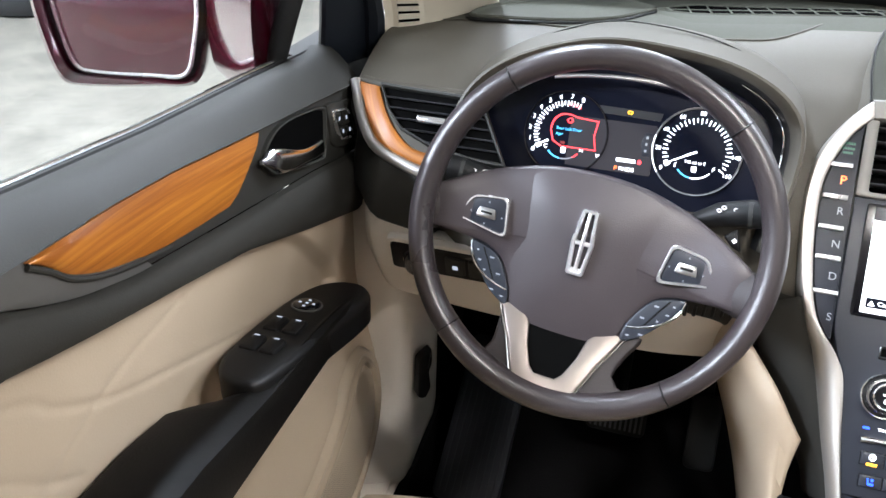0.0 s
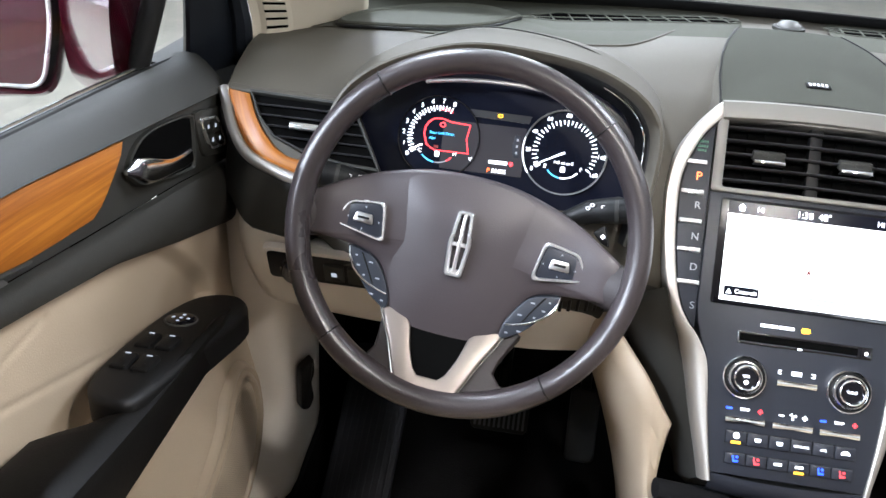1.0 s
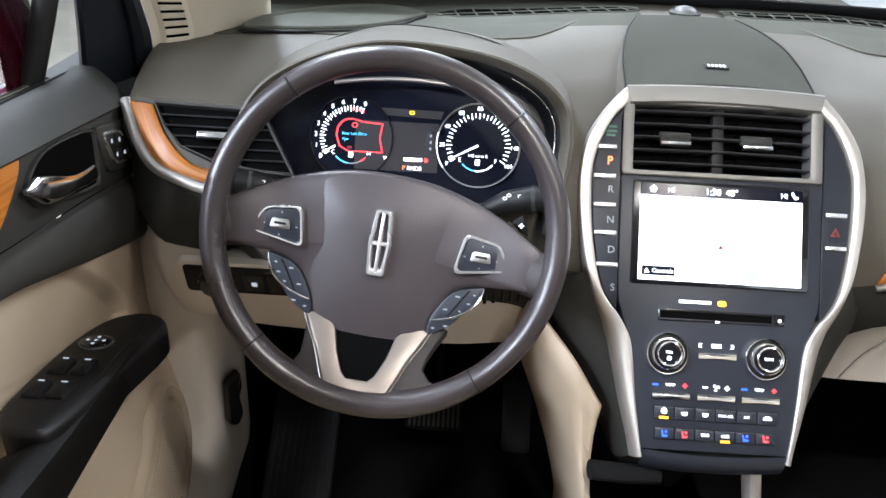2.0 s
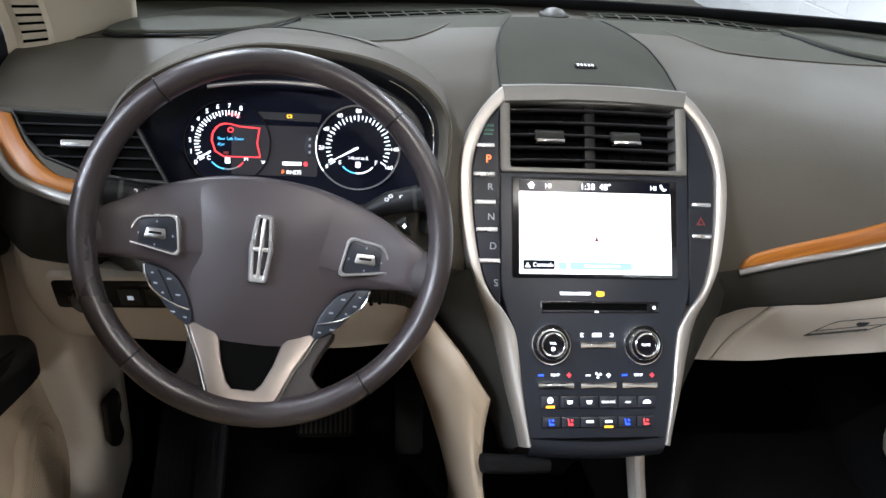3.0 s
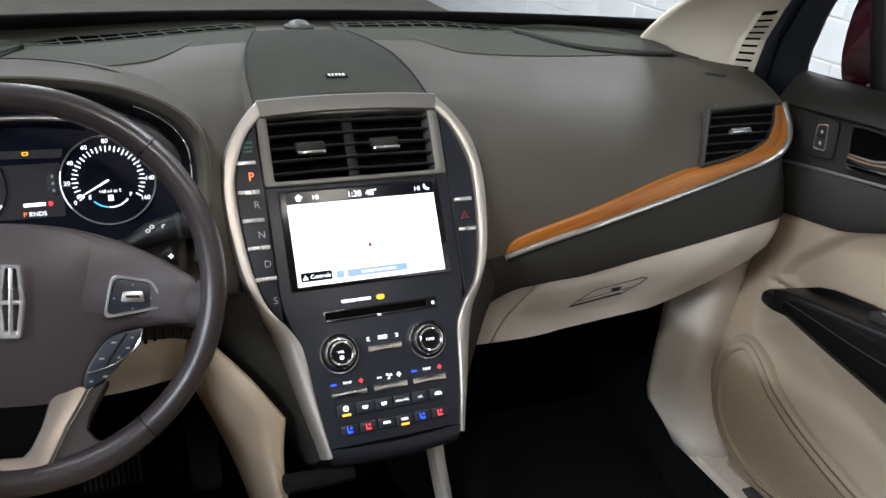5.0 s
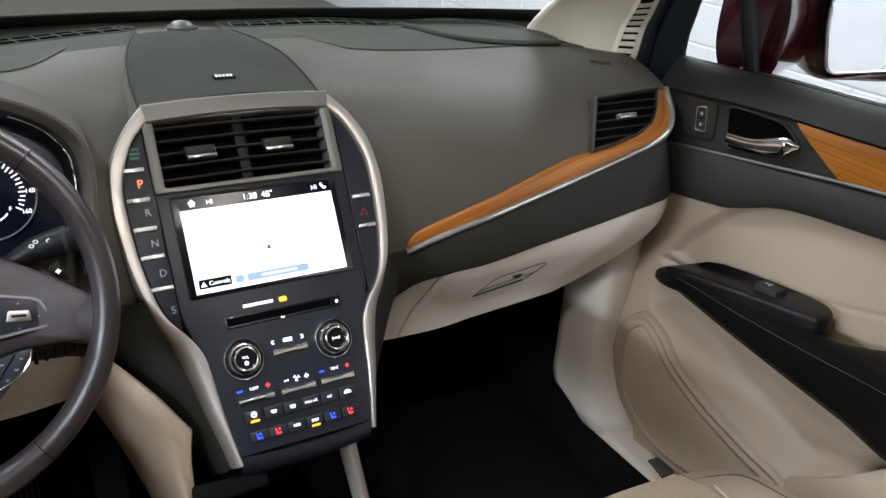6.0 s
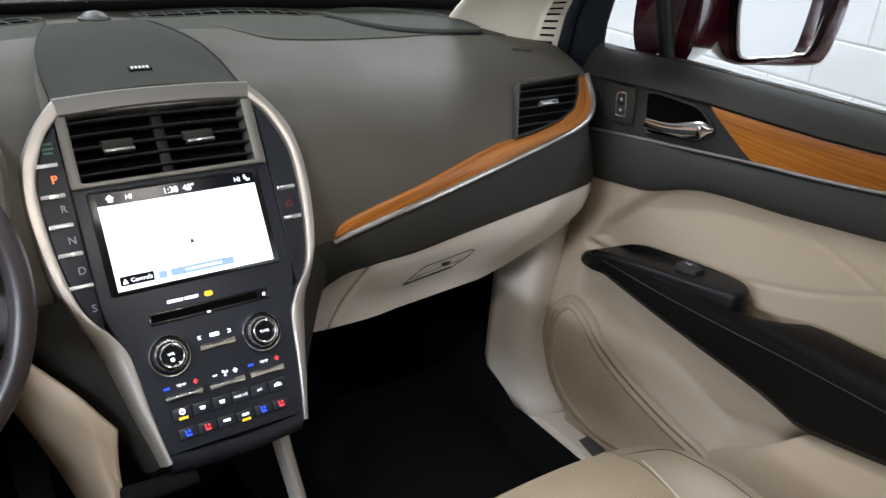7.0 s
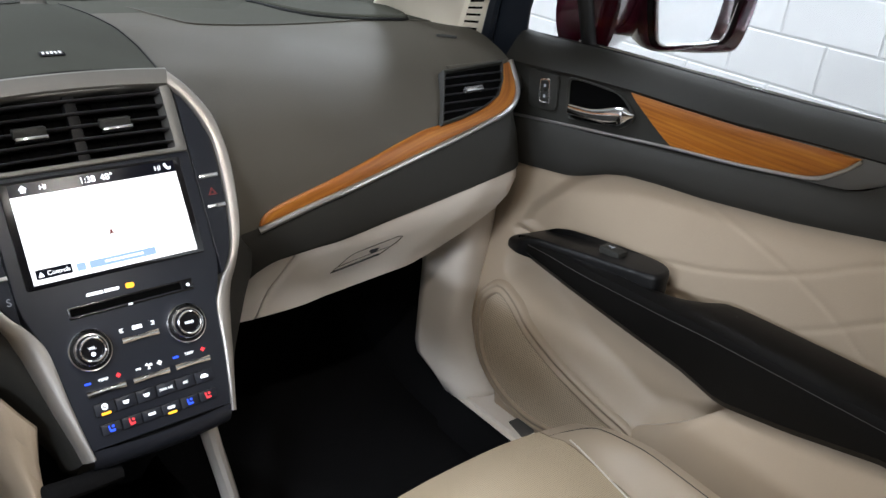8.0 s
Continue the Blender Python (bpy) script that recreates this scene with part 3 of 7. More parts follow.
TRIM_LINE = [(0.10, 0.890), (0.177, 0.907), (0.232, 0.927), (0.278, 0.942), (0.324, 0.952), (0.417, 0.970), (0.528, 0.990), (0.570, 0.998), (0.602, 1.008), (0.622, 1.023), (0.66, 1.040)]
dashboard = thing("dashboard", "dark taupe soft-touch dashboard with a cream lower half", "dashboard")
rows = []
for x in np.linspace(-0.646, 0.652, 119):
    zb = dark_edge(x)
    cut = next(i for i in range(FRONT, len(DASH)) if DZ[i] < zb)
    yr = rear_edge(x)
    line = [(yr, float(np.interp(-yr, -DY[:FRONT], DZ[:FRONT])))] + [(y, z) for y, z in DASH[:cut] if y < yr] + [(float(np.interp(-zb, -DZ[FRONT:], DY[FRONT:])), zb)]
    zs = interp(abs(x), TRIM_LINE)
    at = next(i for i in range(len(line)) if line[i][0] < 0.10 and line[i][1] < zs)
    split = (line[at - 1][0] + (line[at][0] - line[at - 1][0]) * (zs - line[at - 1][1]) / (line[at][1] - line[at - 1][1]), zs)
    halves = []
    for seg_line, n in ((line[:at] + [split], 84), ([split] + line[at:], 24)):
        raw = resample([(x, y + dash_shift(x) * (1 - ease(0.06, 0.2, y)), z + dash_crown(x, y)) for y, z in seg_line], n)
        halves.append([Vector((p.x, p.y + bay(x, p.y, p.z) + (end_round(x, p.z) if p.y < 0.1 else 0.0), p.z)) for p in raw])
    yb = halves[1][-1]
    halves[1] += [yb + Vector((0, 0.006, -0.006)), yb + Vector((0, 0.03, -0.004))]
    rows.append(halves)
part("upper_pad", loft([r[0] for r in rows]), TAUPE, dashboard)
part("lower_band", loft([r[1] for r in rows]), TAUPE_DOOR, dashboard, "darker band below the wood trim")
rows = [r[0] + r[1][1:] for r in rows]
# closed ends beside the doors
for sg in (-1, 1):
    ring = rows[0] if sg < 0 else rows[-1]
    part("end_cap", loft([[p.copy() for p in ring], [p + Vector((sg * 0.006, 0.012, -0.004)) for p in ring], [p + Vector((sg * 0.006, 0.16, -0.03)) for p in ring]]), TAUPE, dashboard)


def lower_panel(name, x0, x1, low, label, mat=CREAM_HARD, n=30, drop=0.004, parent=dashboard, lean0=0.0, lean1=0.0):
    """A panel below the dark edge; lean0 and lean1 move the foot of its two side edges."""
    rows = []
    for u in np.linspace(0, 1, n):
        x = x0 + (x1 - x0) * u
        foot = lean0 + (lean1 - lean0) * u
        zt = dark_edge(x) - 0.003
        zb = interp(x + foot, low)
        pts = [front(x, zt, -0.02)] + [front(x + foot * (k / 14) ** 1.4, zt + (zb - zt) * k / 14, -drop) for k in range(15)]
        pts.append(pts[-1] + Vector((0, 0.012, -0.006)))
        pts.append(pts[-1] + Vector((0, 0.10, 0.015)))
        rows.append(pts)
    return thicken(part(name, loft(rows), mat, parent, label), 0.004)


lower_panel("lower_side_panel", 0.12, 0.2310, [(0.12, 0.715), (0.21, 0.726), (0.26, 0.737)], "cream plastic panel", lean1=-0.020)
glove_box = thing("glove_box", "closed cream plastic glove box with a recessed latch", "glove box")
lower_panel("door", 0.2335, 0.598, [(0.20, 0.724), (0.306, 0.747), (0.459, 0.761), (0.50, 0.778), (0.54, 0.81), (0.575, 0.86), (0.60, 0.91)], "", parent=glove_box, lean0=-0.020)
# flush latch: fine gap lines, a dark bar as the grip hollow's shade, and keyhole


def latch_line(name, pts, r, mat):
    part(name, tube([front(x, z, -0.0034) for x, z in pts], r, r * 0.7, seg=6), mat, glove_box)


gz = [(0.302, 0.796), (0.318, 0.826), (0.326, 0.833), (0.392, 0.847), (0.400, 0.844), (0.396, 0.832), (0.376, 0.811), (0.302, 0.796)]
latch_line("latch_gap", gz, 0.0008, TAUPE)
latch_line("grip_shade", [(0.304, 0.7985), (0.340, 0.806), (0.375, 0.8135)], 0.0022, CHARCOAL)
latch_line("latch_gap", [(0.308, 0.808), (0.350, 0.818), (0.386, 0.826)], 0.0007, TAUPE)
hole_m = Matrix.Translation(front(0.3605, 0.8285, -0.004)) @ pose(0, 0, 0, 66, 0, 0) @ pose(0, 0, 0, 0, 0, 18)
part("keyhole", slab(ellipse(0, 0, 0.0085, 0.0038, 18), hole_m, -0.002, 0.0012), BLACK, glove_box)

# driver's knee panel with headlamp switch
lower_panel("knee_panel", -0.615, -0.185, [(-0.62, 0.80), (-0.5, 0.782), (-0.2, 0.758)], "cream plastic knee panel")
for k in range(6):
    p = front(-0.245 + 0.0095 * k, 0.868, -0.002)
    part("vent_slit", tube([p + Vector((0, 0, -0.008)), p + Vector((0, -0.004, 0.008))], 0.0022, 0.0022, seg=8, up=(1, 0, 0)), BLACK, dashboard)
p = front(-0.515, 0.884, 0.0)
nrm = (front(-0.515, 0.884, 0.01) - p).normalized()
FM = Matrix.Translation(p) @ Matrix((Vector((1, 0, 0)), nrm.cross(Vector((1, 0, 0))), nrm)).transposed().to_4x4()
switch = thing("headlamp_switch", "black headlamp switch panel with a rotary knob on the knee panel", "switch")
part("surround", slab(rect(-0.062, -0.026, 0.07, 0.026, 0.008), FM, -0.006, 0.003, 0.002), CREAM_HARD, switch, "cream frame")
part("plate", slab(rect(-0.057, -0.021, 0.065, 0.021, 0.006), FM, -0.004, 0.0045, 0.002), BLACK, switch)
part("knob", lathe([(0.017, 0.003), (0.017, 0.012), (0.014, 0.018), (0.002, 0.018)], FM @ pose(-0.022, 0, 0), 28), GLOSS, switch)
part("knob_ring", lathe([(0.0195, 0.003), (0.0195, 0.008), (0.0175, 0.009), (0.0175, 0.003)], FM @ pose(-0.022, 0, 0), 28), CHROME, switch)
for k in range(2):
    part("rocker", slab(rect(0.008 + 0.027 * k, -0.013, 0.031 + 0.027 * k, 0.013, 0.002), FM, 0.003, 0.008, 0.002), CHARCOAL, switch)
part("icon", slab(rect(0.017, -0.003, 0.023, 0.003), FM, 0.008, 0.0083), LIT_DIM, switch)

# wood strips, silver edges and outer vents
VENT = [(0.495, 1.0490), (0.555, 1.0505), (0.606, 1.0515), (0.592, 1.036), (0.573, 1.0225), (0.540, 1.0125), (0.496, 1.0050), (0.457, 1.0010)]


def trim_drop(sg, x):
    return 0.006 * ease(0.38, 0.52, x) if sg < 0 else 0.0


def outer_vent(sg):
    root = thing("air_vent", "black slatted air vent with a chrome thumb tab", "air vent", "dashboard air vents")
    c = (0.54, 1.026 - trim_drop(sg, 0.54))
    mid = front(sg * c[0], c[1], 0.0)
    nrm = (front(sg * c[0], c[1], 0.01) - mid).normalized()
    tx = Vector((1, 0, 0))
    fm = Matrix.Translation(mid) @ Matrix((tx, nrm.cross(tx), nrm)).transposed().to_4x4()
    inv = fm.inverted()
    out = []
    for x, z in VENT:
        q = inv @ front(sg * x, z - trim_drop(sg, x), 0.0)
        out.append((q.x, q.y))
    cx, cy = sum(q[0] for q in out) / 8, sum(q[1] for q in out) / 8
    dense = [tuple(q.xy) for q in spline([(q[0], q[1], 0) for q in out], 1, True)]
    big = [(cx + (q[0] - cx) * 1.075, cy + (q[1] - cy) * 1.15) for q in dense]
    tab = cx - (0.010 if sg > 0 else 0.002)
    part("frame", frame_ring(big, dense, fm, -0.012, 0.008, 0.002), CHARCOAL, root)
    # shallow black plate in place of the shaded duct behind the slats
    part("backing", slab(dense, fm, -0.006, 0.0012), VOID, root)
    ys = [q[1] for q in dense]
    y0, y1 = min(ys), max(ys)
    n = len(dense)
    for k in range(1, 6):
        yy = y0 + (y1 - y0) * k / 6
        xs = []
        for i in range(n):
            a, b = dense[i], dense[(i + 1) % n]
            if (a[1] - yy) * (b[1] - yy) < 0:
                xs.append(a[0] + (b[0] - a[0]) * (yy - a[1]) / (b[1] - a[1]))
        if len(xs) >= 2:
            xa, xb = min(xs), max(xs)
            bm = loft([[fm @ Vector((xa + (xb - xa) * j / 8, yy + dy, h)) for j in range(9)] for dy, h in ((0.0, 0.0012), (-0.0008, 0.0062), (0.0, 0.0074), (0.0009, 0.0062), (0.0010, 0.0012))])
            part("slat", bm, SLAT_EDGE, root)
    part("thumb_tab", slab(rect(tab - 0.016, cy - 0.0035, tab + 0.016, cy + 0.0035, 0.001), fm, 0.006, 0.014, 0.0015), BRIGHT, root)
    return root


for sg in (-1, 1):
    outer_vent(sg)
L_UP = [(0.163, 0.925), (0.170, 0.936), (0.196, 0.946), (0.234, 0.955), (0.273, 0.9645), (0.313, 0.974), (0.354, 0.983), (0.389, 0.991), (0.425, 0.9985), (0.455, 0.9955), (0.505, 0.999), (0.53, 1.0025), (0.563, 1.0085), (0.592, 1.029), (0.615, 1.053)]
R_UP = [(0.1770, 0.9110), (0.1800, 0.9190), (0.1865, 0.9262), (0.2000, 0.9335), (0.2336, 0.9470), (0.2812, 0.9635), (0.3282, 0.9755), (0.3745, 0.9865), (0.4045, 0.9930), (0.4240, 0.9968), (0.4400, 0.9986), (0.4600, 0.9998), (0.4880, 1.0022), (0.5200, 1.0070), (0.5558, 1.0150), (0.5800, 1.0260), (0.5960, 1.0380), (0.6150, 1.0530)]
R_LO = [(0.1770, 0.9095), (0.1990, 0.9180), (0.2320, 0.9305), (0.2780, 0.9450), (0.3240, 0.9550), (0.3700, 0.9640), (0.4170, 0.9730), (0.4720, 0.9830), (0.5280, 0.9930), (0.5700, 1.0010), (0.6020, 1.0110), (0.6220, 1.0270), (0.6430, 1.0530)]
L_LO = [(0.163, 0.9215), (0.234, 0.9360), (0.312, 0.951), (0.395, 0.968), (0.482, 0.981), (0.505, 0.985), (0.53, 0.9895), (0.560, 0.9955), (0.595, 1.006), (0.619, 1.023), (0.643, 1.053)]


def trim_strip(sg, start):
    up = [front(sg * x, z - trim_drop(sg, x), 0.0024) for x, z in (R_UP if sg > 0 else L_UP) if x >= start]
    lo = [front(sg * x, z - trim_drop(sg, x), 0.0024) for x, z in (R_LO if sg > 0 else L_LO) if x >= start]
    wood = thing("wood_trim", "oiled brown wood dashboard trim strip with straight grain", "trim strip", "wood trim strips")
    n1 = [Vector(p) for p in spline(up, 5)]
    n2 = [Vector(p) for p in spline(lo, 5)]
    part("veneer", ribbon(n1, n2, 90, 8, 0.0018), WOOD, wood)
    wide = 0.0044 if sg > 0 else 0.0066
    edge = [p + (p - q).normalized() * wide for p, q in zip(resample(n2, 60), resample(n1, 60))]
    part("silver_edge", tube(edge, wide, 0.0056, seg=10, up=(0, -0.9, 0.4)), SILVER, wood, "satin silver edge")


trim_strip(1, 0.0)
trim_strip(-1, 0.525)
for sg in (-1, 1):
    pts = [front(sg * x, 1.0565 - trim_drop(sg, x) - 0.05 * max(0.0, 0.50 - x), -0.0012) for x in np.linspace(0.498 if sg < 0 else 0.516, 0.640, 24)]
    part("pad_edge", tube(pts, 0.0055, 0.0050, seg=10), TAUPE, dashboard)
    part("pad_gap", tube([p + Vector((0, -0.001, -0.0052)) for p in pts], 0.0016, seg=6), BLACK, dashboard)

# speaker covers, demister grille, sensor, stitched crease on the dashboard top
SPK = [(0.340, 0.322), (0.352, 0.285), (0.378, 0.243), (0.425, 0.212), (0.50, 0.193), (0.555, 0.195), (0.562, 0.222), (0.525, 0.275), (0.46, 0.318), (0.39, 0.338)]
for sg in (-1, 1):
    root = thing("speaker_cover", "dark leaf-shaped speaker cover on the dashboard top", "speaker cover", "dashboard speaker covers")
    pts = [p.xy for p in spline([(x, y, 0) for x, y in SPK], 4, True)]
    c = Vector((0.45, 0.26))
    rows = []
    for f, h in ((1.0, -0.004), (1.0, 0.006), (0.97, 0.008), (0.93, 0.0065), (0.90, 0.005), (0.6, 0.006), (0.3, 0.0065), (0.05, 0.0065)):
        rows.append([top(sg * (c.x + (p.x - c.x) * f), c.y + (p.y - c.y) * f, h) for p in pts])
    part("cover", loft(rows, closed=True, ends=True), TRAY, root)
    part("gap", tube([top(sg * (c.x + (p.x - c.x) * 1.015), c.y + (p.y - c.y) * 1.015, 0.0022) for p in pts], 0.0024, closed=True), BLACK, root)


for sg in (-1, 1):
    root = thing("demister_grille", "black slatted demister grille along the dashboard top", "grille", "demister grilles")
    xs = np.linspace(0.055, 0.338, 30)
    mid_y, lift = 0.316, 0.0050

    def half(x):
        return 0.0260 * min(1.0, (0.341 - x) / 0.06 + 0.15, (x - 0.05) / 0.03 + 0.2)

    def on_top(x, f, h=0.0):
        return top(sg * x, mid_y + f * half(x), lift + h)

    # not sunk: a raised black strip gives the grille its shaded depth
    part("shade_strip", loft([[on_top(x, f) for x in xs] for f in (-1, -0.6, -0.3, 0, 0.3, 0.6, 1)]), VOID, root)
    part("surround", loft([[on_top(x, f, h) for x in xs] for f, h in ((-3.0, -lift), (-1.6, -lift * 0.3), (-1.02, 0.0002))]), TRAY, root)
    for f in (-1.06, 0.05, 1.06):
        part("rail", tube([on_top(x, f, 0.0006) for x in xs], 0.0014, 0.0008, seg=6), TRAY, root)
    for x in np.linspace(0.070, 0.318, 11):
        part("rib", tube([on_top(x, -1, 0.0006), on_top(x + 0.004, 0, 0.0006), on_top(x + 0.008, 1, 0.0006)], 0.0014, 0.0008, seg=6), TRAY, root)
# rear tray behind the padded front, with the seam that swoops up to the lid


def swoop(x):
    return 0.197 + 0.125 * (1 - ease(0.075, 0.21, abs(x)))


for sg in (-1, 1):
    xs = [sg * v for v in np.linspace(0.07, 0.62, 45)]
    part("rear_tray", loft([[top(x, swoop(x) + (rear_edge(x) - 0.001 - swoop(x)) * max(0.0, f), 0.0016 if f >= 0 else -0.003) for x in xs] for f in (-1, 0, 0.2, 0.4, 0.6, 0.8, 1.0)]), TRAY, dashboard, "grey hard plastic tray")
    part("seam", tube([top(x, swoop(x) - 0.001, 0.0008) for x in xs], 0.0013, seg=6), TAUPE, dashboard)
part("badge", slab(rect(-0.016, -0.0045, 0.016, 0.0045, 0.002), Matrix.Translation(top(0.575, 0.115, 0.002)) @ pose(0, 0, 0, -12, 4, -20), -0.003, 0.001, 0.0006), CHARCOAL, dashboard)

# raised lid in the middle of the dashboard top
lid = thing("centre_speaker", "dark speaker cover on the dashboard centre with a small badge", "speaker")


def lid_top(x, f):
    """Across x at f from the front edge (0) to the sensor (1)."""
    hw = interp(f, [(0, 0.103), (0.25, 0.1005), (0.5, 0.093), (0.75, 0.080), (1, 0.062)])
    y = 0.0645 + 0.2055 * f + 0.006 * x * x
    z = 1.0825 + 0.030 * math.sin(f * 1.3) / math.sin(1.3) + 0.010 - 0.010 * x * x
    return Vector((x * hw, y, max(z, top(x * hw, y).z + 0.0035 + 0.002 * (1 - x * x))))


rows = [[lid_top(x, f / 16) for x in np.linspace(-1, 1, 21)] for f in range(17)]
part("cover", loft([[p + Vector((0, -0.001, -0.02)) for p in rows[0]]] + rows + [[p + Vector((0, 0.01, -0.03)) for p in rows[-1]]]), LIDMAT, lid)
for sg in (-1, 1):
    edge = [lid_top(sg, f / 16) for f in range(17)]
    part("side", loft([[p + Vector((0, 0, 0.0002)) for p in edge], [p + Vector((sg * 0.002, 0, -0.003)) for p in edge], [p + Vector((sg * 0.005, 0.001, -0.006)) for p in edge], [p + Vector((sg * 0.012, 0.006, -0.022)) for p in edge]]), TAUPE, lid)
    part("gap", tube([p + Vector((sg * 0.0012, 0, -0.0002)) for p in edge], 0.0014, seg=6), BLACK, lid)
bp = lid_top(0, 0.20)
BM = Matrix.Translation(bp) @ pose(0, 0, 0, 9)
part("badge_plate", slab([(-0.013, -0.006), (0.013, -0.006), (0.0125, 0.005), (-0.0125, 0.005)], BM, -0.002, 0.0016, 0.0006), GLOSS, lid)
for k in range(5):
    part("badge_bar", slab(rect(-0.0100 + 0.0043 * k, -0.0030, -0.0074 + 0.0043 * k, 0.0024), BM, 0.0016, 0.0022), CEILWHITE, lid)
part("seam", tube([Vector((x, 0.0625 + 0.006 * (x / 0.103) ** 2, 1.0915 - 0.009 * (x / 0.103) ** 2)) for x in np.linspace(-0.103, 0.103, 20)], 0.0011, seg=6), BLACK, lid)
sensor = thing("light_sensor", "small clear dome light sensor at the base of the windscreen", "sensor")
part("base", lathe([(0.020, -0.002), (0.020, 0.002), (0.017, 0.003), (0.002, 0.003)], pose(0, 0.286, 1.1215), 24), CHARCOAL, sensor)
part("dome", lathe([(0.015, 0.002), (0.0140, 0.005), (0.010, 0.008), (0.006, 0.0092), (0.001, 0.0095)], pose(0, 0.286, 1.1215), 24), SILVER_DARK, sensor)


# dark footwell sides
for sg in (-1, 1):
    structure("front_side", box_bm(min(sg * 0.70, sg * 0.76), 0.062, 0.30, max(sg * 0.70, sg * 0.76), 0.60, 1.060), CHARCOAL, "dark hinge pillar side behind the dashboard end", "wall")
    structure("footwell_side", box_bm(min(sg * 0.60, sg * 0.66), 0.06, 0.30, max(sg * 0.60, sg * 0.66), 0.50, 1.0), CARPET, "black carpeted side of the footwell", "wall")
    structure("bulkhead", box_bm(min(0, sg * 0.66), 0.475, 0.30, max(0, sg * 0.66), 0.50, 1.06), CARPET, "black carpeted bulkhead", "wall")
plate = thing("sill_plate", "small dark grey plastic cap on the door sill", "cap")
part("cap", slab([(0.603, -0.108), (0.634, -0.110), (0.640, -0.150), (0.594, -0.150)], Matrix.Translation((0, 0, 0.480)), -0.004, 0.004, 0.002), SILVER_DARK, plate)
tyre = thing("tyre", "worn black rubber tyre lying on the garage floor", "tyre")
part("tread", lathe([(0.20, 0.02), (0.26, 0.0), (0.31, 0.02), (0.325, 0.06), (0.325, 0.15), (0.31, 0.19), (0.26, 0.21), (0.20, 0.19)], pose(TYRE_AT[0], TYRE_AT[1], 0), 40, False), RUBBER, tyre)

# ---- centre stack ----
LEAN_BACK = radians(33)
CON = Matrix(((1, 0, 0, 0), (0, math.sin(LEAN_BACK), -math.cos(LEAN_BACK), 0), (0, math.cos(LEAN_BACK), math.sin(LEAN_BACK), 1.0), (0, 0, 0, 1)))
stack = thing("centre_stack", "dark centre stack framed by a satin silver arch", "centre console")
HALF_OUT = [(-0.106, 0.103), (-0.098, 0.112), (-0.078, 0.129), (-0.05, 0.1450), (-0.02, 0.1515), (0.01, 0.1530), (0.05, 0.1495), (0.09, 0.1420), (0.118, 0.132), (0.138, 0.122), (0.152, 0.110), (0.168, 0.1005), (0.19, 0.0950), (0.22, 0.0895), (0.255, 0.083), (0.290, 0.0765)]
HALF_IN = [(-0.088, 0.100), (-0.082, 0.107), (-0.068, 0.119), (-0.046, 0.130), (-0.02, 0.1380), (0.01, 0.1390), (0.05, 0.1365), (0.09, 0.1305), (0.115, 0.1235), (0.131, 0.1140), (0.144, 0.1035), (0.165, 0.0920), (0.19, 0.0878), (0.22, 0.0848), (0.255, 0.0800), (0.288, 0.0745)]
# outer border of the silver where it rolls back into the lower flank
ROLL = [(0.09, 0.1405), (0.118, 0.1350), (0.130, 0.1300), (0.147, 0.1210), (0.168, 0.1130), (0.197, 0.1060), (0.232, 0.0980), (0.270, 0.0880), (0.295, 0.0825)]


def half_in(w):
    return interp(w, HALF_IN)


ow = [p for p in spline([(h, -w, 0) for w, h in HALF_OUT], 4)]
iw = [p for p in spline([(h, -w, 0) for w, h in HALF_IN], 4)]
outline = [(-p.x, p.y) for p in reversed(ow)] + [(p.x, p.y) for p in ow]
# body behind the face
rows = []
for h, f in ((-0.028, 0.985), (-0.05, 1.0), (-0.10, 1.01), (-0.17, 1.02)):
    rows.append([CON @ Vector((x * f, y - (0.02 if (y < -0.2 and h < -0.06) else 0), h)) for x, y in outline])
part("body", loft(rows, closed=True, ends=True), CHARCOAL, stack)
# arch legs, rolling back into broad flanks below the knee
UPRIGHT = [(0.0, -0.045), (0.0, -0.002), (0.05, 0.0006), (0.14, 0.0022), (0.45, 0.0030), (0.75, 0.0026), (0.93, 0.0016), (1.0, 0.0), (1.0, -0.02)]
ROLLED = [(-0.04, -0.050), (0.0, -0.0190), (0.10, -0.0110), (0.22, -0.0058), (0.42, -0.0012), (0.66, 0.0012), (0.88, 0.0018), (1.0, 0.0005), (1.0, -0.02)]
FLARE = [(0.105, 0.160), (0.115, 0.172), (0.14, 0.168), (0.18, 0.147), (0.23, 0.121), (0.27, 0.101), (0.302, 0.088)]
for sg in (-1, 1):
    rows, side = [], []
    for o, i in zip(resample(ow, 90), resample(iw, 90)):
        w = -o.y
        roll = ease(0.095, 0.165, w)
        ox = o.x + (interp(w, ROLL) - o.x) * roll if w > 0.09 else o.x
        prof = [(a[0] + (b[0] - a[0]) * roll, a[1] + (b[1] - a[1]) * roll) for a, b in zip(UPRIGHT, ROLLED)]
        rows.append([CON @ Vector((sg * (ox + (i.x - ox) * f), o.y + (i.y - o.y) * f, h)) for f, h in prof])
        if w > 0.095:
            e, far = prof[1][1], interp(w + 0.006, FLARE)
            side.append([CON @ Vector((sg * (ox - 0.0008 + (far - ox) * f), o.y - 0.008 * f, e - 0.0005 - 0.045 * h)) for f, h in ((0.0, 0.0), (0.25, 0.14), (0.5, 0.36), (0.78, 0.68), (1.0, 1.0), (1.04, 1.5))])
    part("arch_leg", loft(rows), ARCH, stack, "satin silver arch")
    part("side_fairing", loft(side), TAUPE_DOOR, stack, "dark side fairing")
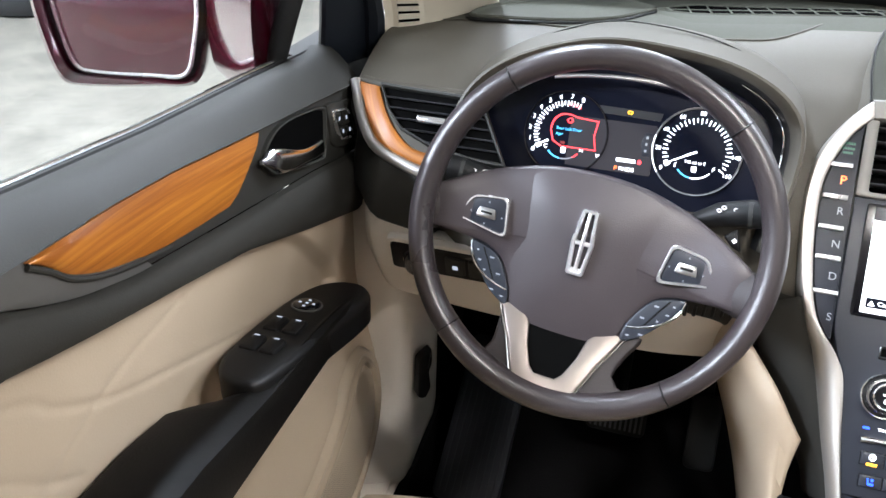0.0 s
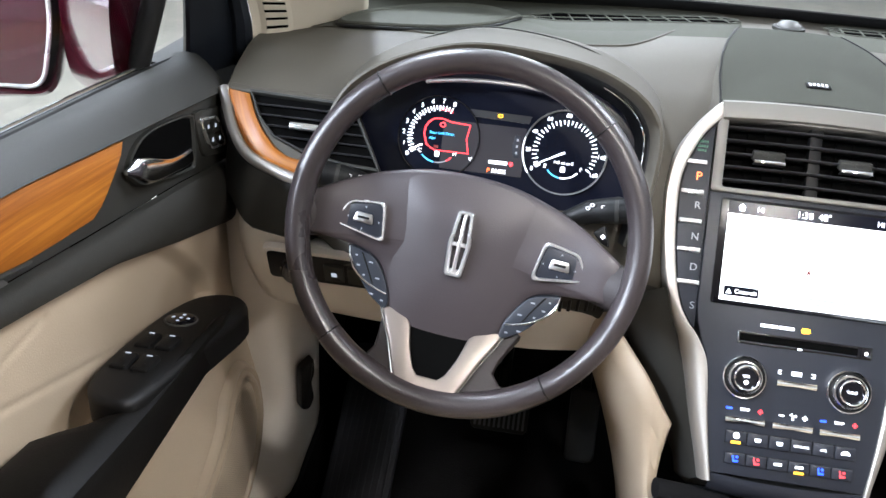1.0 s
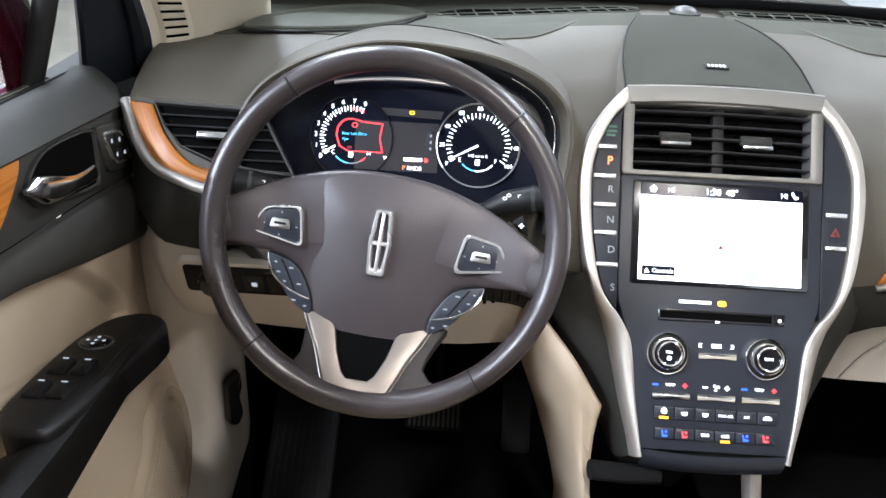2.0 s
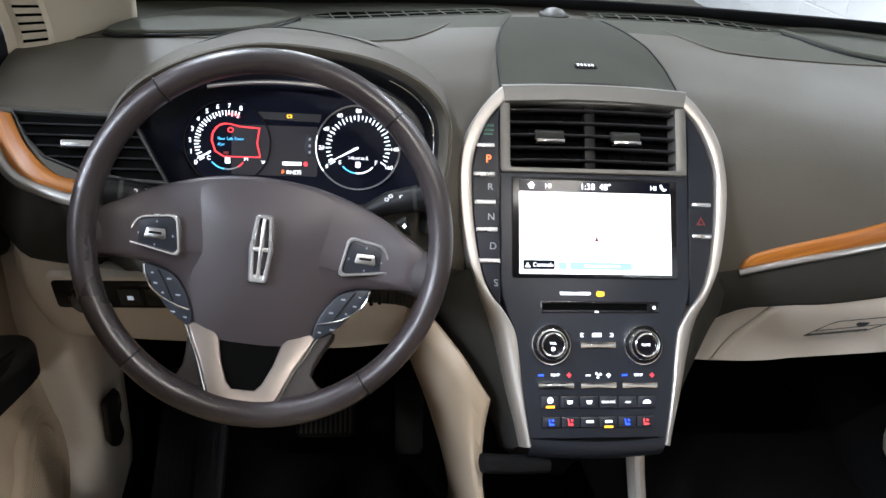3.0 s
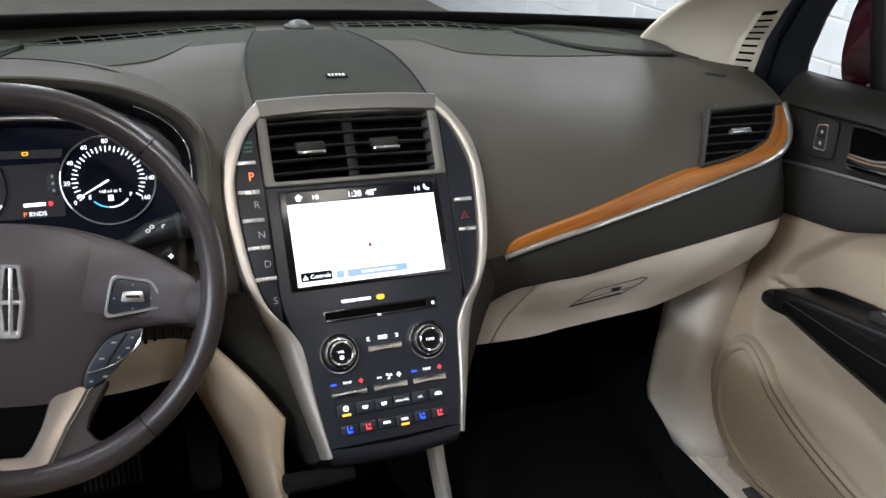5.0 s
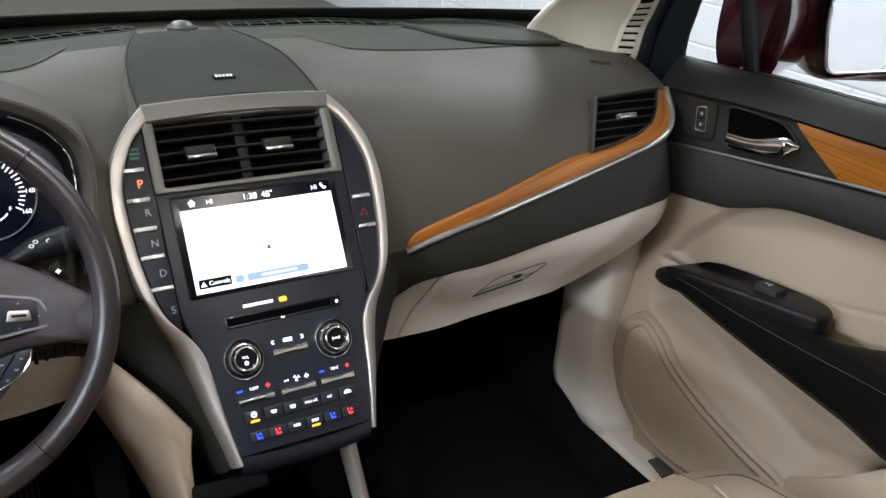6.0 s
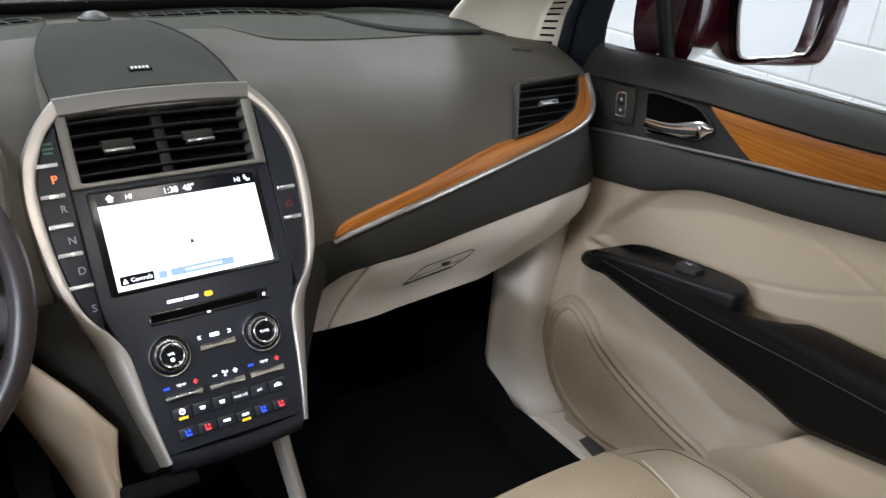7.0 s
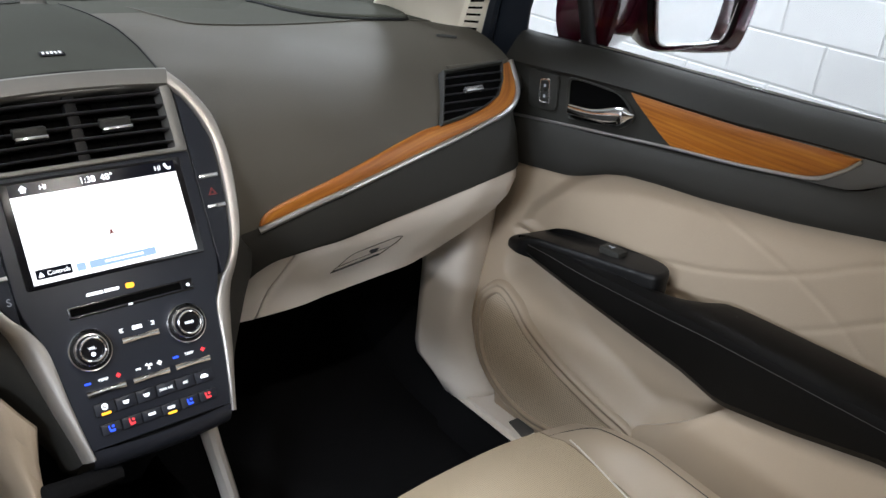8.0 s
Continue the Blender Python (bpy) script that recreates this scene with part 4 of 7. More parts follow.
# silver band across the top
xs = np.linspace(-1, 1, 25)
rows = []
for f, h in ((0, -0.03), (0, 0.001), (0.12, 0.0045), (0.5, 0.0055), (0.9, 0.0045), (1, 0.0), (1, -0.02)):
    rows.append([CON @ Vector((x * (0.1060 + (0.1020 - 0.1060) * f), 0.1095 - 0.004 * x * x + (0.0885 - 0.1095) * f, h)) for x in xs])
part("top_band", loft(rows), BANDMAT, stack, "satin silver band")


def strip_outline(sg):
    """Side button strip between the middle panel and the arch."""
    out = [(half_in(w) - 0.0012, -w) for w in np.linspace(-0.078, 0.136, 26)]
    inn = [(0.1080 - 0.001 * ease(-0.08, 0.13, w), -w) for w in np.linspace(0.136, -0.082, 14)]
    return [(sg * x, y) for x, y in out + inn]


strips = {sg: part("button_strip", slab(strip_outline(sg), CON, -0.03, -0.002, 0.0012), PANEL, stack) for sg in (-1, 1)}


def icon(name, poly, mat, parent, h=0.0, m=CON, d=0.0004):
    return part(name, slab(poly, m, h, h + d), mat, parent)


GEARS = (("P", -0.022, -0.122, LIT_ORANGE), ("R", 0.009, -0.120, LIT_DIM), ("N", 0.042, -0.119, LIT_DIM), ("D", 0.074, -0.117, LIT_DIM), ("S", 0.114, -0.114, LIT_DIM))
for ch, w, x, mt in GEARS:
    lettering("gear_letter", ch, 0.0125 if ch == "P" else 0.0108, CON @ pose(x + 0.002, -w, -0.0018), mt, strips[-1])
for w, x in ((-0.037, -0.1265), (-0.005, -0.1265), (0.026, -0.1255), (0.056, -0.1235), (0.090, -0.1205)):
    part("chrome_bar", slab(rect(x - 0.0105, -w - 0.0024, x + 0.0130, -w + 0.0024, 0.0008), CON @ pose(0, 0, 0, 0, 0, 0), -0.004, 0.0012, 0.0008), BRIGHT, strips[-1])
for k in range(5):
    for j, (y, n) in enumerate(((0.0585, 5), (0.0535, 5), (0.0490, 4))):
        if k < n:
            icon("start_text", rect(-0.1255 + 0.0024 * k + 0.001 * (j == 2), y, -0.1238 + 0.0024 * k + 0.001 * (j == 2), y + 0.0024), LIT_GREEN, strips[-1], -0.0018)
for w in (0.024, 0.0595):
    part("chrome_bar", slab(rect(0.1105, -w - 0.0022, 0.1330, -w + 0.0022, 0.0008), CON, -0.004, 0.0012, 0.0008), BRIGHT, strips[1])
tri = [(0.1165, -0.0465), (0.1275, -0.0465), (0.122, -0.0375)]
tin = [(0.122 + (x - 0.122) * 0.5, -0.0435 + (y + 0.0435) * 0.5) for x, y in tri]
part("hazard_triangle", frame_ring(tri, tin, CON, -0.0022, -0.0014), LIT_DIMRED, strips[1])

# middle panel round vent, screen and controls
hole = rect(-0.0960, 0.0140, 0.0940, 0.0870, 0.003)
top_out = rect(-0.1070, 0.0085, 0.1065, 0.0905, 0.004)
part("vent_frame", frame_ring(top_out, hole, CON, -0.028, 0.001, 0.0015), BANDMAT, stack)
lower = [(-0.1070, 0.0083), (-0.1068, -0.06), (-0.1066, -0.112), (-0.1050, -0.128), (-0.0995, -0.146), (-0.0920, -0.163), (-0.0885, -0.19), (-0.0855, -0.22), (-0.0808, -0.255), (-0.0755, -0.280)]
poly = lower + [(-x, y) for x, y in reversed(lower)]
face = part("control_face", slab(poly, CON, -0.03, -0.0015, 0.002), PANEL, stack)
# rolled lower lip
rows = []
for a in range(9):
    t = radians(90 * a / 8)
    rows.append([CON @ Vector((x * 0.0755, -0.280 - 0.022 * math.sin(t) - 0.004 * (1 - x * x), -0.0018 - 0.03 * (1 - math.cos(t)))) for x in xs])
part("lower_lip", loft(rows), PANEL, stack)

vent = thing("centre_air_vent", "black slatted centre air vent with two chrome-edged tabs", "air vent", "dashboard air vents")
part("backing", slab(rect(-0.0960, 0.014, 0.0940, 0.087), CON, -0.0275, -0.024), VOID, vent)
for k in range(5):
    y = 0.0232 + 0.0141 * k
    bm = loft([[CON @ Vector((x, y + dy - 0.0012 * (x / 0.093) ** 2, h)) for x in np.linspace(-0.0955, 0.0935, 13)] for dy, h in ((0.0006, -0.022), (-0.0006, -0.006), (-0.0002, -0.0026), (0.0008, -0.0014), (0.0018, -0.0026), (0.0020, -0.006), (0.0026, -0.022))])
    part("slat", bm, SLAT_EDGE, vent)
part("middle_post", slab(rect(-0.0090, 0.014, 0.0032, 0.087), CON, -0.02, -0.0095, 0.001), SLAT, vent)
for x in (-0.0515, 0.0357):
    t = part("tab", slab(rect(x - 0.0165, 0.045, x + 0.0165, 0.0555, 0.002), CON @ pose(0, 0.051, 0, 22) @ pose(0, -0.051, 0), -0.006, 0.0015, 0.002), CHARCOAL, vent)
    part("chrome_edge", slab(rect(x - 0.0160, 0.0415, x + 0.0160, 0.0455, 0.001), CON, -0.004, 0.0055, 0.001), CHROME, t, "chrome edge")
for x in (-0.052, -0.03, 0.022, 0.04, 0.065, -0.07):
    part("vane", slab(rect(x - 0.0006, 0.015, x + 0.0006, 0.086), CON, -0.0245, -0.021), VOID, vent)

# touch screen
screen = thing("touch_screen", "lit touch screen showing a white navigation map", "touch screen")
part("bezel", slab(rect(-0.0945, -0.108, 0.0935, 0.0035, 0.003), CON, -0.01, 0.0004, 0.001), GLOSS, screen)
part("map_area", slab(rect(-0.0865, -0.1035, 0.0855, -0.0130), CON, 0.0, 0.0010), LIT_MAP, screen, "white lit map")
part("status_bar", slab(rect(-0.0865, -0.0126, 0.0855, 0.0), CON, 0.0, 0.0010), DISPLAY, screen, "dark status bar")
lettering("clock_text", "1:38", 0.0098, CON @ pose(-0.0095, -0.0068, 0.0011), LIT_WHITE, screen)
lettering("outside_temperature", "48°", 0.0098, CON @ pose(0.0105, -0.0068, 0.0011), LIT_WHITE, screen)
lettering("left_temperature", "HI", 0.0076, CON @ pose(-0.054, -0.0068, 0.0011), LIT_WHITE, screen)
lettering("right_temperature", "HI", 0.0076, CON @ pose(0.066, -0.0068, 0.0011), LIT_WHITE, screen)
icon("home_icon", [(-0.0755, -0.0095), (-0.0705, -0.0095), (-0.0705, -0.006), (-0.0685, -0.006), (-0.073, -0.0018), (-0.0775, -0.006), (-0.0755, -0.006)], LIT_WHITE, screen, 0.0010)
icon("phone_icon", [(0.0735, -0.003), (0.0755, -0.002), (0.0765, -0.0045), (0.0785, -0.0075), (0.0810, -0.0065), (0.0805, -0.009), (0.0775, -0.0098), (0.0745, -0.0065)], LIT_WHITE, screen, 0.0010)
icon("controls_button", rect(-0.0825, -0.0985, -0.0475, -0.0885, 0.001), DISPLAY, screen, 0.0010)
icon("controls_arrow", [(-0.0805, -0.0963), (-0.0745, -0.0963), (-0.0775, -0.0912)], LIT_WHITE, screen, 0.0015)
lettering("controls_text", "Controls", 0.0062, CON @ pose(-0.0605, -0.0937, 0.0016), LIT_WHITE, screen)
icon("map_bar", rect(-0.030, -0.0985, 0.040, -0.0905, 0.001), LIT_BLUEBAR, screen, 0.0010)
icon("map_icon", rect(-0.043, -0.0985, -0.034, -0.0905, 0.001), LIT_BLUEBAR, screen, 0.0010)
icon("map_bar_text", rect(-0.014, -0.0955, 0.026, -0.0935), LIT_WHITE, screen, 0.0015)
icon("position_arrow", [(-0.0030, -0.0685), (0.0, -0.0670), (0.0030, -0.0685), (0.0, -0.0610)], LIT_DIMRED, screen, 0.0011)

# air bag lamp, disc slot, knobs and rows of buttons
for x0, x1 in ((-0.041, -0.024), (-0.0225, -0.0075)):
    icon("airbag_text", rect(x0, -0.1260, x1, -0.1230), LIT_WHITE, face, -0.0014)
icon("airbag_lamp", rect(-0.0005, -0.1275, 0.0085, -0.1220, 0.002), LIT_AMBER, face, -0.0014)
part("disc_slot", frame_ring(rect(-0.063, -0.1455, 0.0700, -0.1330, 0.001), rect(-0.0610, -0.1435, 0.0560, -0.1350, 0.001), CON, -0.004, 0.0006, 0.0004), GLOSS, face)
# the slot's inner shade is a black plate on the face
part("slot_shade", slab(rect(-0.0610, -0.1425, 0.0560, -0.1352), CON, -0.004, -0.0009), VOID, face)
part("eject_button", slab(rect(0.0585, -0.1440, 0.0690, -0.1350, 0.001), CON, -0.002, 0.0016, 0.0008), GLOSS, face)
icon("eject_icon", ellipse(0.0637, -0.1395, 0.0018, 0.0018, 10), LIT_WHITE, face, 0.0017)
icon("slot_lamp", rect(-0.003, -0.1452, 0.001, -0.1435), LIT_WHITE, face, 0.0008)
for x, body in ((-0.0525, "VOL"), (0.0505, "TUNE")):
    at = CON @ pose(x, -0.180, 0)
    k = part("knob", lathe([(0.0150, -0.002), (0.0150, 0.0110), (0.0142, 0.0128), (0.0126, 0.0130), (0.0120, 0.0122), (0.0100, 0.0105), (0.0010, 0.0105)], at, 48), GLOSS, face)
    part("chrome_ring", lathe([(0.0222, -0.002), (0.0222, 0.0030), (0.0214, 0.0042), (0.0204, 0.0040), (0.0200, 0.0026), (0.0200, -0.002)], at, 56, False), CHROME, k, "chrome outer ring")
    part("dark_ring", lathe([(0.0202, -0.002), (0.0202, 0.0024), (0.0188, 0.0040), (0.0174, 0.0040), (0.0172, -0.002)], at, 48, False), BLACK, k)
    part("chrome_band", lathe([(0.0174, 0.0030), (0.0172, 0.0072), (0.0164, 0.0086), (0.0152, 0.0088), (0.0150, 0.0060)], at, 56, False), CHROME, k, "ridged chrome band")
    part("chrome_rim", lathe([(0.0131, 0.0120), (0.0130, 0.0136), (0.0122, 0.0142), (0.0114, 0.0136), (0.0112, 0.0110)], at, 48, False), CHROME, k, "chrome rim")
    lettering("knob_text", body, 0.0040, CON @ pose(x, -0.1785 if x < 0 else -0.180, 0.0107), LIT_WHITE, k)
    if x < 0:
        icon("power_icon", ellipse(x, -0.1845, 0.0022, 0.0022, 14), LIT_WHITE, k, 0.0106)


def chrome_rocker(x, w, wide):
    bm = loft([[CON @ Vector((x - wide + 2 * wide * i / 14, -w + dy * (0.75 + 0.25 * abs(2 * i / 14 - 1)), h)) for i in range(15)] for dy, h in ((-0.0034, -0.002), (-0.0032, 0.003), (-0.001, 0.0042), (0.001, 0.0030), (0.0026, 0.0042), (0.0034, 0.002), (0.0034, -0.002))])
    part("rocker_bar", bm, CHROME, face, "chrome rocker bar")


chrome_rocker(-0.0005, 0.180, 0.0195)
for x in (-0.0475, -0.0005, 0.0455):
    chrome_rocker(x, 0.2232, 0.0195)
icon("seek_text", rect(-0.0055, -0.1715, 0.0045, -0.1675), LIT_WHITE, face, -0.0014)
for sg in (-1, 1):
    cx = sg * 0.0165 - 0.0005
    icon("skip_icon", [(cx - sg * 0.0022, -0.1715), (cx + sg * 0.0018, -0.1715), (cx + sg * 0.0018, -0.1675), (cx - sg * 0.0022, -0.1675), (cx + sg * 0.001, -0.1695)], LIT_WHITE, face, -0.0014)
for x in (-0.0475, 0.0455):
    icon("minus_icon", rect(x - 0.0185, -0.2138, x - 0.0125, -0.2118), LIT_BLUE, face, -0.0014)
    lettering("temperature_text", "TEMP", 0.0042, CON @ pose(x, -0.2128, -0.0013), LIT_WHITE, face)
    icon("plus_icon", rect(x + 0.0130, -0.2136, x + 0.0180, -0.2120), LIT_RED, face, -0.0014)
    icon("plus_icon", rect(x + 0.0147, -0.2153, x + 0.0163, -0.2103), LIT_RED, face, -0.0013)
icon("minus_icon", rect(-0.0135, -0.2138, -0.0085, -0.2124), LIT_WHITE, face, -0.0014)
icon("plus_icon", rect(0.0095, -0.2138, 0.0145, -0.2122), LIT_WHITE, face, -0.0014)
icon("plus_icon", rect(0.0112, -0.2155, 0.0128, -0.2105), LIT_WHITE, face, -0.0013)
for k in range(3):
    a = radians(120 * k + 20)
    icon("fan_blade", [(0.0005, -0.2128)] + [(0.0005 + 0.0036 * math.cos(a + d), -0.2128 + 0.0036 * math.sin(a + d)) for d in (-0.45, 0.0, 0.45)], LIT_WHITE, face, -0.0014 + 0.00005 * k)
for row, w0, w1 in ((0, 0.2345, 0.2485), (1, 0.2565, 0.2690)):
    hw = 0.0645 - 0.0015 * row
    part("button_recess", slab(rect(-hw, -w1, hw, -w0, 0.001), CON, -0.003, -0.0008), BLACK, face)
    for k in range(6):
        x0 = -hw + 0.0006 + 2 * hw * k / 6
        x1 = -hw - 0.0006 + 2 * hw * (k + 1) / 6
        b = part("button", slab(rect(x0, -w1 + 0.0006, x1, -w0 - 0.0006, 0.0008), CON, -0.002, 0.0014, 0.0008), PANEL, face)
        cx, cy = (x0 + x1) / 2, -(w0 + w1) / 2
        if row == 0:
            if k == 0:
                part("power_icon", frame_ring(ellipse(cx, cy + 0.002, 0.0032, 0.0032, 16), ellipse(cx, cy + 0.002, 0.002, 0.002, 16), CON, 0.001, 0.0017), LIT_WHITE, b)
                icon("power_bar", rect(cx - 0.0005, cy + 0.0015, cx + 0.0005, cy + 0.0055), LIT_WHITE, b, 0.0016)
                icon("indicator", rect(cx - 0.0048, cy - 0.0062, cx + 0.0048, cy - 0.0036, 0.0005), LIT_AMBER, b, 0.0014)
            elif k in (3, 4):
                lettering("button_text", ("MAX A/C", "A/C")[k - 3], 0.0037, CON @ pose(cx, cy, 0.0016), LIT_WHITE, b)
            else:
                icon("button_icon", [(cx - 0.0034, cy + 0.0016), (cx + 0.0034, cy + 0.0016), (cx + 0.0020, cy - 0.0018), (cx - 0.0020, cy - 0.0018)] if k < 3 else [(cx - 0.0045, cy - 0.0015), (cx + 0.0045, cy - 0.0015), (cx + 0.004, cy + 0.0005), (cx + 0.0018, cy + 0.0022), (cx - 0.0018, cy + 0.0022), (cx - 0.004, cy + 0.0005)], LIT_WHITE, b, 0.0014)
        else:
            if k in (0, 1, 4, 5):
                mt = LIT_BLUE if k in (0, 4) else LIT_RED
                icon("seat_icon", [(cx - 0.0032, cy + 0.0032), (cx - 0.0020, cy + 0.0035), (cx - 0.0013, cy - 0.0010), (cx + 0.0032, cy - 0.0014), (cx + 0.0029, cy - 0.0032), (cx - 0.0024, cy - 0.0034)], mt, b, 0.0014)
                icon("seat_wave", rect(cx + 0.0002, cy + 0.0006, cx + 0.0028, cy + 0.0032, 0.0012), mt, b, 0.0014)
            else:
                icon("button_text", rect(cx - 0.0038, cy - 0.0006, cx + 0.0038, cy + 0.0018), LIT_WHITE, b, 0.0014)
                if k == 3:
                    icon("indicator", rect(cx - 0.0048, cy - 0.0062, cx + 0.0048, cy - 0.0038, 0.0005), LIT_AMBER, b, 0.0014)

# ---- steering wheel ----
WA = radians(24)
BASE = Matrix(((1, 0, 0, -0.349), (0, math.sin(WA), -math.cos(WA), -0.120), (0, math.cos(WA), math.sin(WA), 0.982), (0, 0, 0, 1)))
WHL = BASE @ pose(0, 0, 0, 0, 0, -6.5)
MID = WHL @ pose(-0.004, 0, 0)
wheel = thing("steering_wheel", "dark brown leather steering wheel with silver lower spoke, turned slightly", "steering wheel")
seg = 120
rows = []
for k in range(seg):
    a = 2 * math.pi * k / seg
    deg = math.degrees(a)
    thick_ = 1.0
    for c in (270,):
        d = abs((deg - c + 180) % 360 - 180)
        thick_ += 0.10 * (1 - ease(25, 55, d))
    ring = []
    for j in range(16):
        b = 2 * math.pi * j / 16
        r = 0.1660 + 0.0120 * thick_ * math.cos(b)
        ring.append(WHL @ Vector((r * math.cos(a), r * math.sin(a), 0.0165 * math.sin(b))))
    rows.append(ring)
rows.append(rows[0])
bm = loft(rows, closed=True)
bmesh.ops.remove_doubles(bm, verts=bm.verts, dist=1e-6)
part("rim", bm, LEATHER, wheel)
for deg in (131.5, 50.5, 229, 311):
    a = radians(deg)
    pts = [WHL @ Vector(((0.166 + 0.0124 * math.cos(b)) * math.cos(a), (0.166 + 0.0124 * math.cos(b)) * math.sin(a), 0.0169 * math.sin(b))) for b in (2 * math.pi * j / 20 for j in range(20))]
    part("rim_seam", tube(pts, 0.0009, closed=True, seg=6, up=(0.3, 0.2, 0.9)), BLACK, wheel)
HUB = [(0.160, 0.002), (0.135, 0.020), (0.112, 0.033), (0.085, 0.044), (0.045, 0.0545), (0.0, 0.058)]
HUB_LOW = [(0.158, -0.0300), (0.142, -0.0335), (0.118, -0.0365), (0.097, -0.0400), (0.0795, -0.0480), (0.070, -0.0640), (0.0635, -0.0830), (0.0575, -0.0990), (0.048, -0.1090), (0.030, -0.1145), (0.0, -0.1165)]
hub = HUB + [(-x, y) for x, y in reversed(HUB[:-1])] + [(-x, y) for x, y in HUB_LOW] + [(x, y) for x, y in reversed(HUB_LOW[:-1])]
hub = [tuple(p.xy) for p in spline([(x, y, 0) for x, y in hub], 3, True)]


def dome(poly, c, m, rim_h, peak, low, bend=0.0, gentle=False):
    """A cushion over an outline: rounded rim, gently domed top; bend lifts its far ends to the wheel's rim."""
    rows = []
    if gentle:
        steps = [(1.0, low)] + [(f, rim_h + peak * (1 - f * f)) for f in (1.0, 0.95, 0.9, 0.8, 0.7, 0.55, 0.4, 0.25, 0.1, 0.02)]
    else:
        steps = ((1.0, low), (1.0, rim_h - 0.006), (0.985, rim_h - 0.002), (0.955, rim_h), (0.85, rim_h + peak * 0.35), (0.65, rim_h + peak * 0.7), (0.4, rim_h + peak * 0.92), (0.15, rim_h + peak), (0.02, rim_h + peak))
    for f, h in steps:
        rows.append([m @ Vector((c[0] + (p[0] - c[0]) * f, c[1] + (p[1] - c[1]) * f, h + bend * ease(0.09, 0.16, abs(p[0]) * f))) for p in poly])
    return loft(rows, closed=True, ends=True)


part("spoke_cover", dome(hub, (0, -0.015), MID, -0.026, 0.006, -0.05, 0.020), HUBMAT, wheel)
BAG = [(0.0, 0.0535), (0.035, 0.0515), (0.058, 0.0455), (0.068, 0.034), (0.0715, 0.016), (0.0705, -0.010), (0.0670, -0.040), (0.0600, -0.070), (0.0530, -0.093), (0.0415, -0.1095), (0.022, -0.1150), (0.0, -0.1165)]
bag = [tuple(p.xy) for p in spline([(x, y, 0) for x, y in BAG + [(-x, y) for x, y in reversed(BAG[1:-1])]], 4, True)]
part("airbag_cover", dome(bag, (0, -0.02), MID, -0.0244, 0.0110, -0.04, gentle=True), HUBMAT, wheel)
# plain upright badge of open bars
BADGE_OUT = rounded([(-0.0080, 0.0225), (0.0080, 0.0225), (0.0112, -0.0105), (0.0084, -0.0425), (-0.0084, -0.0425), (-0.0112, -0.0105)], 0.003, 3)
BADGE_IN = rounded([(-0.0044, 0.0185), (0.0044, 0.0185), (0.0070, -0.0105), (0.0046, -0.0385), (-0.0046, -0.0385), (-0.0070, -0.0105)], 0.002, 3)
bd = part("badge", frame_ring(BADGE_OUT, BADGE_IN, MID, -0.018, -0.0058, 0.0016), BRIGHT, wheel, "chrome badge")
part("badge_bar", slab(rect(-0.0017, -0.0400, 0.0017, 0.0205, 0.0006), MID, -0.018, -0.0068, 0.0007), BRIGHT, bd)
part("badge_bar", slab(rect(-0.0104, -0.0125, 0.0104, -0.0088, 0.0006), MID, -0.018, -0.0070, 0.0006), BRIGHT, bd)
part("badge_foot", slab(rect(-0.0058, -0.0405, 0.0058, -0.0355, 0.0010), MID, -0.018, -0.0072, 0.0007), BRIGHT, bd)
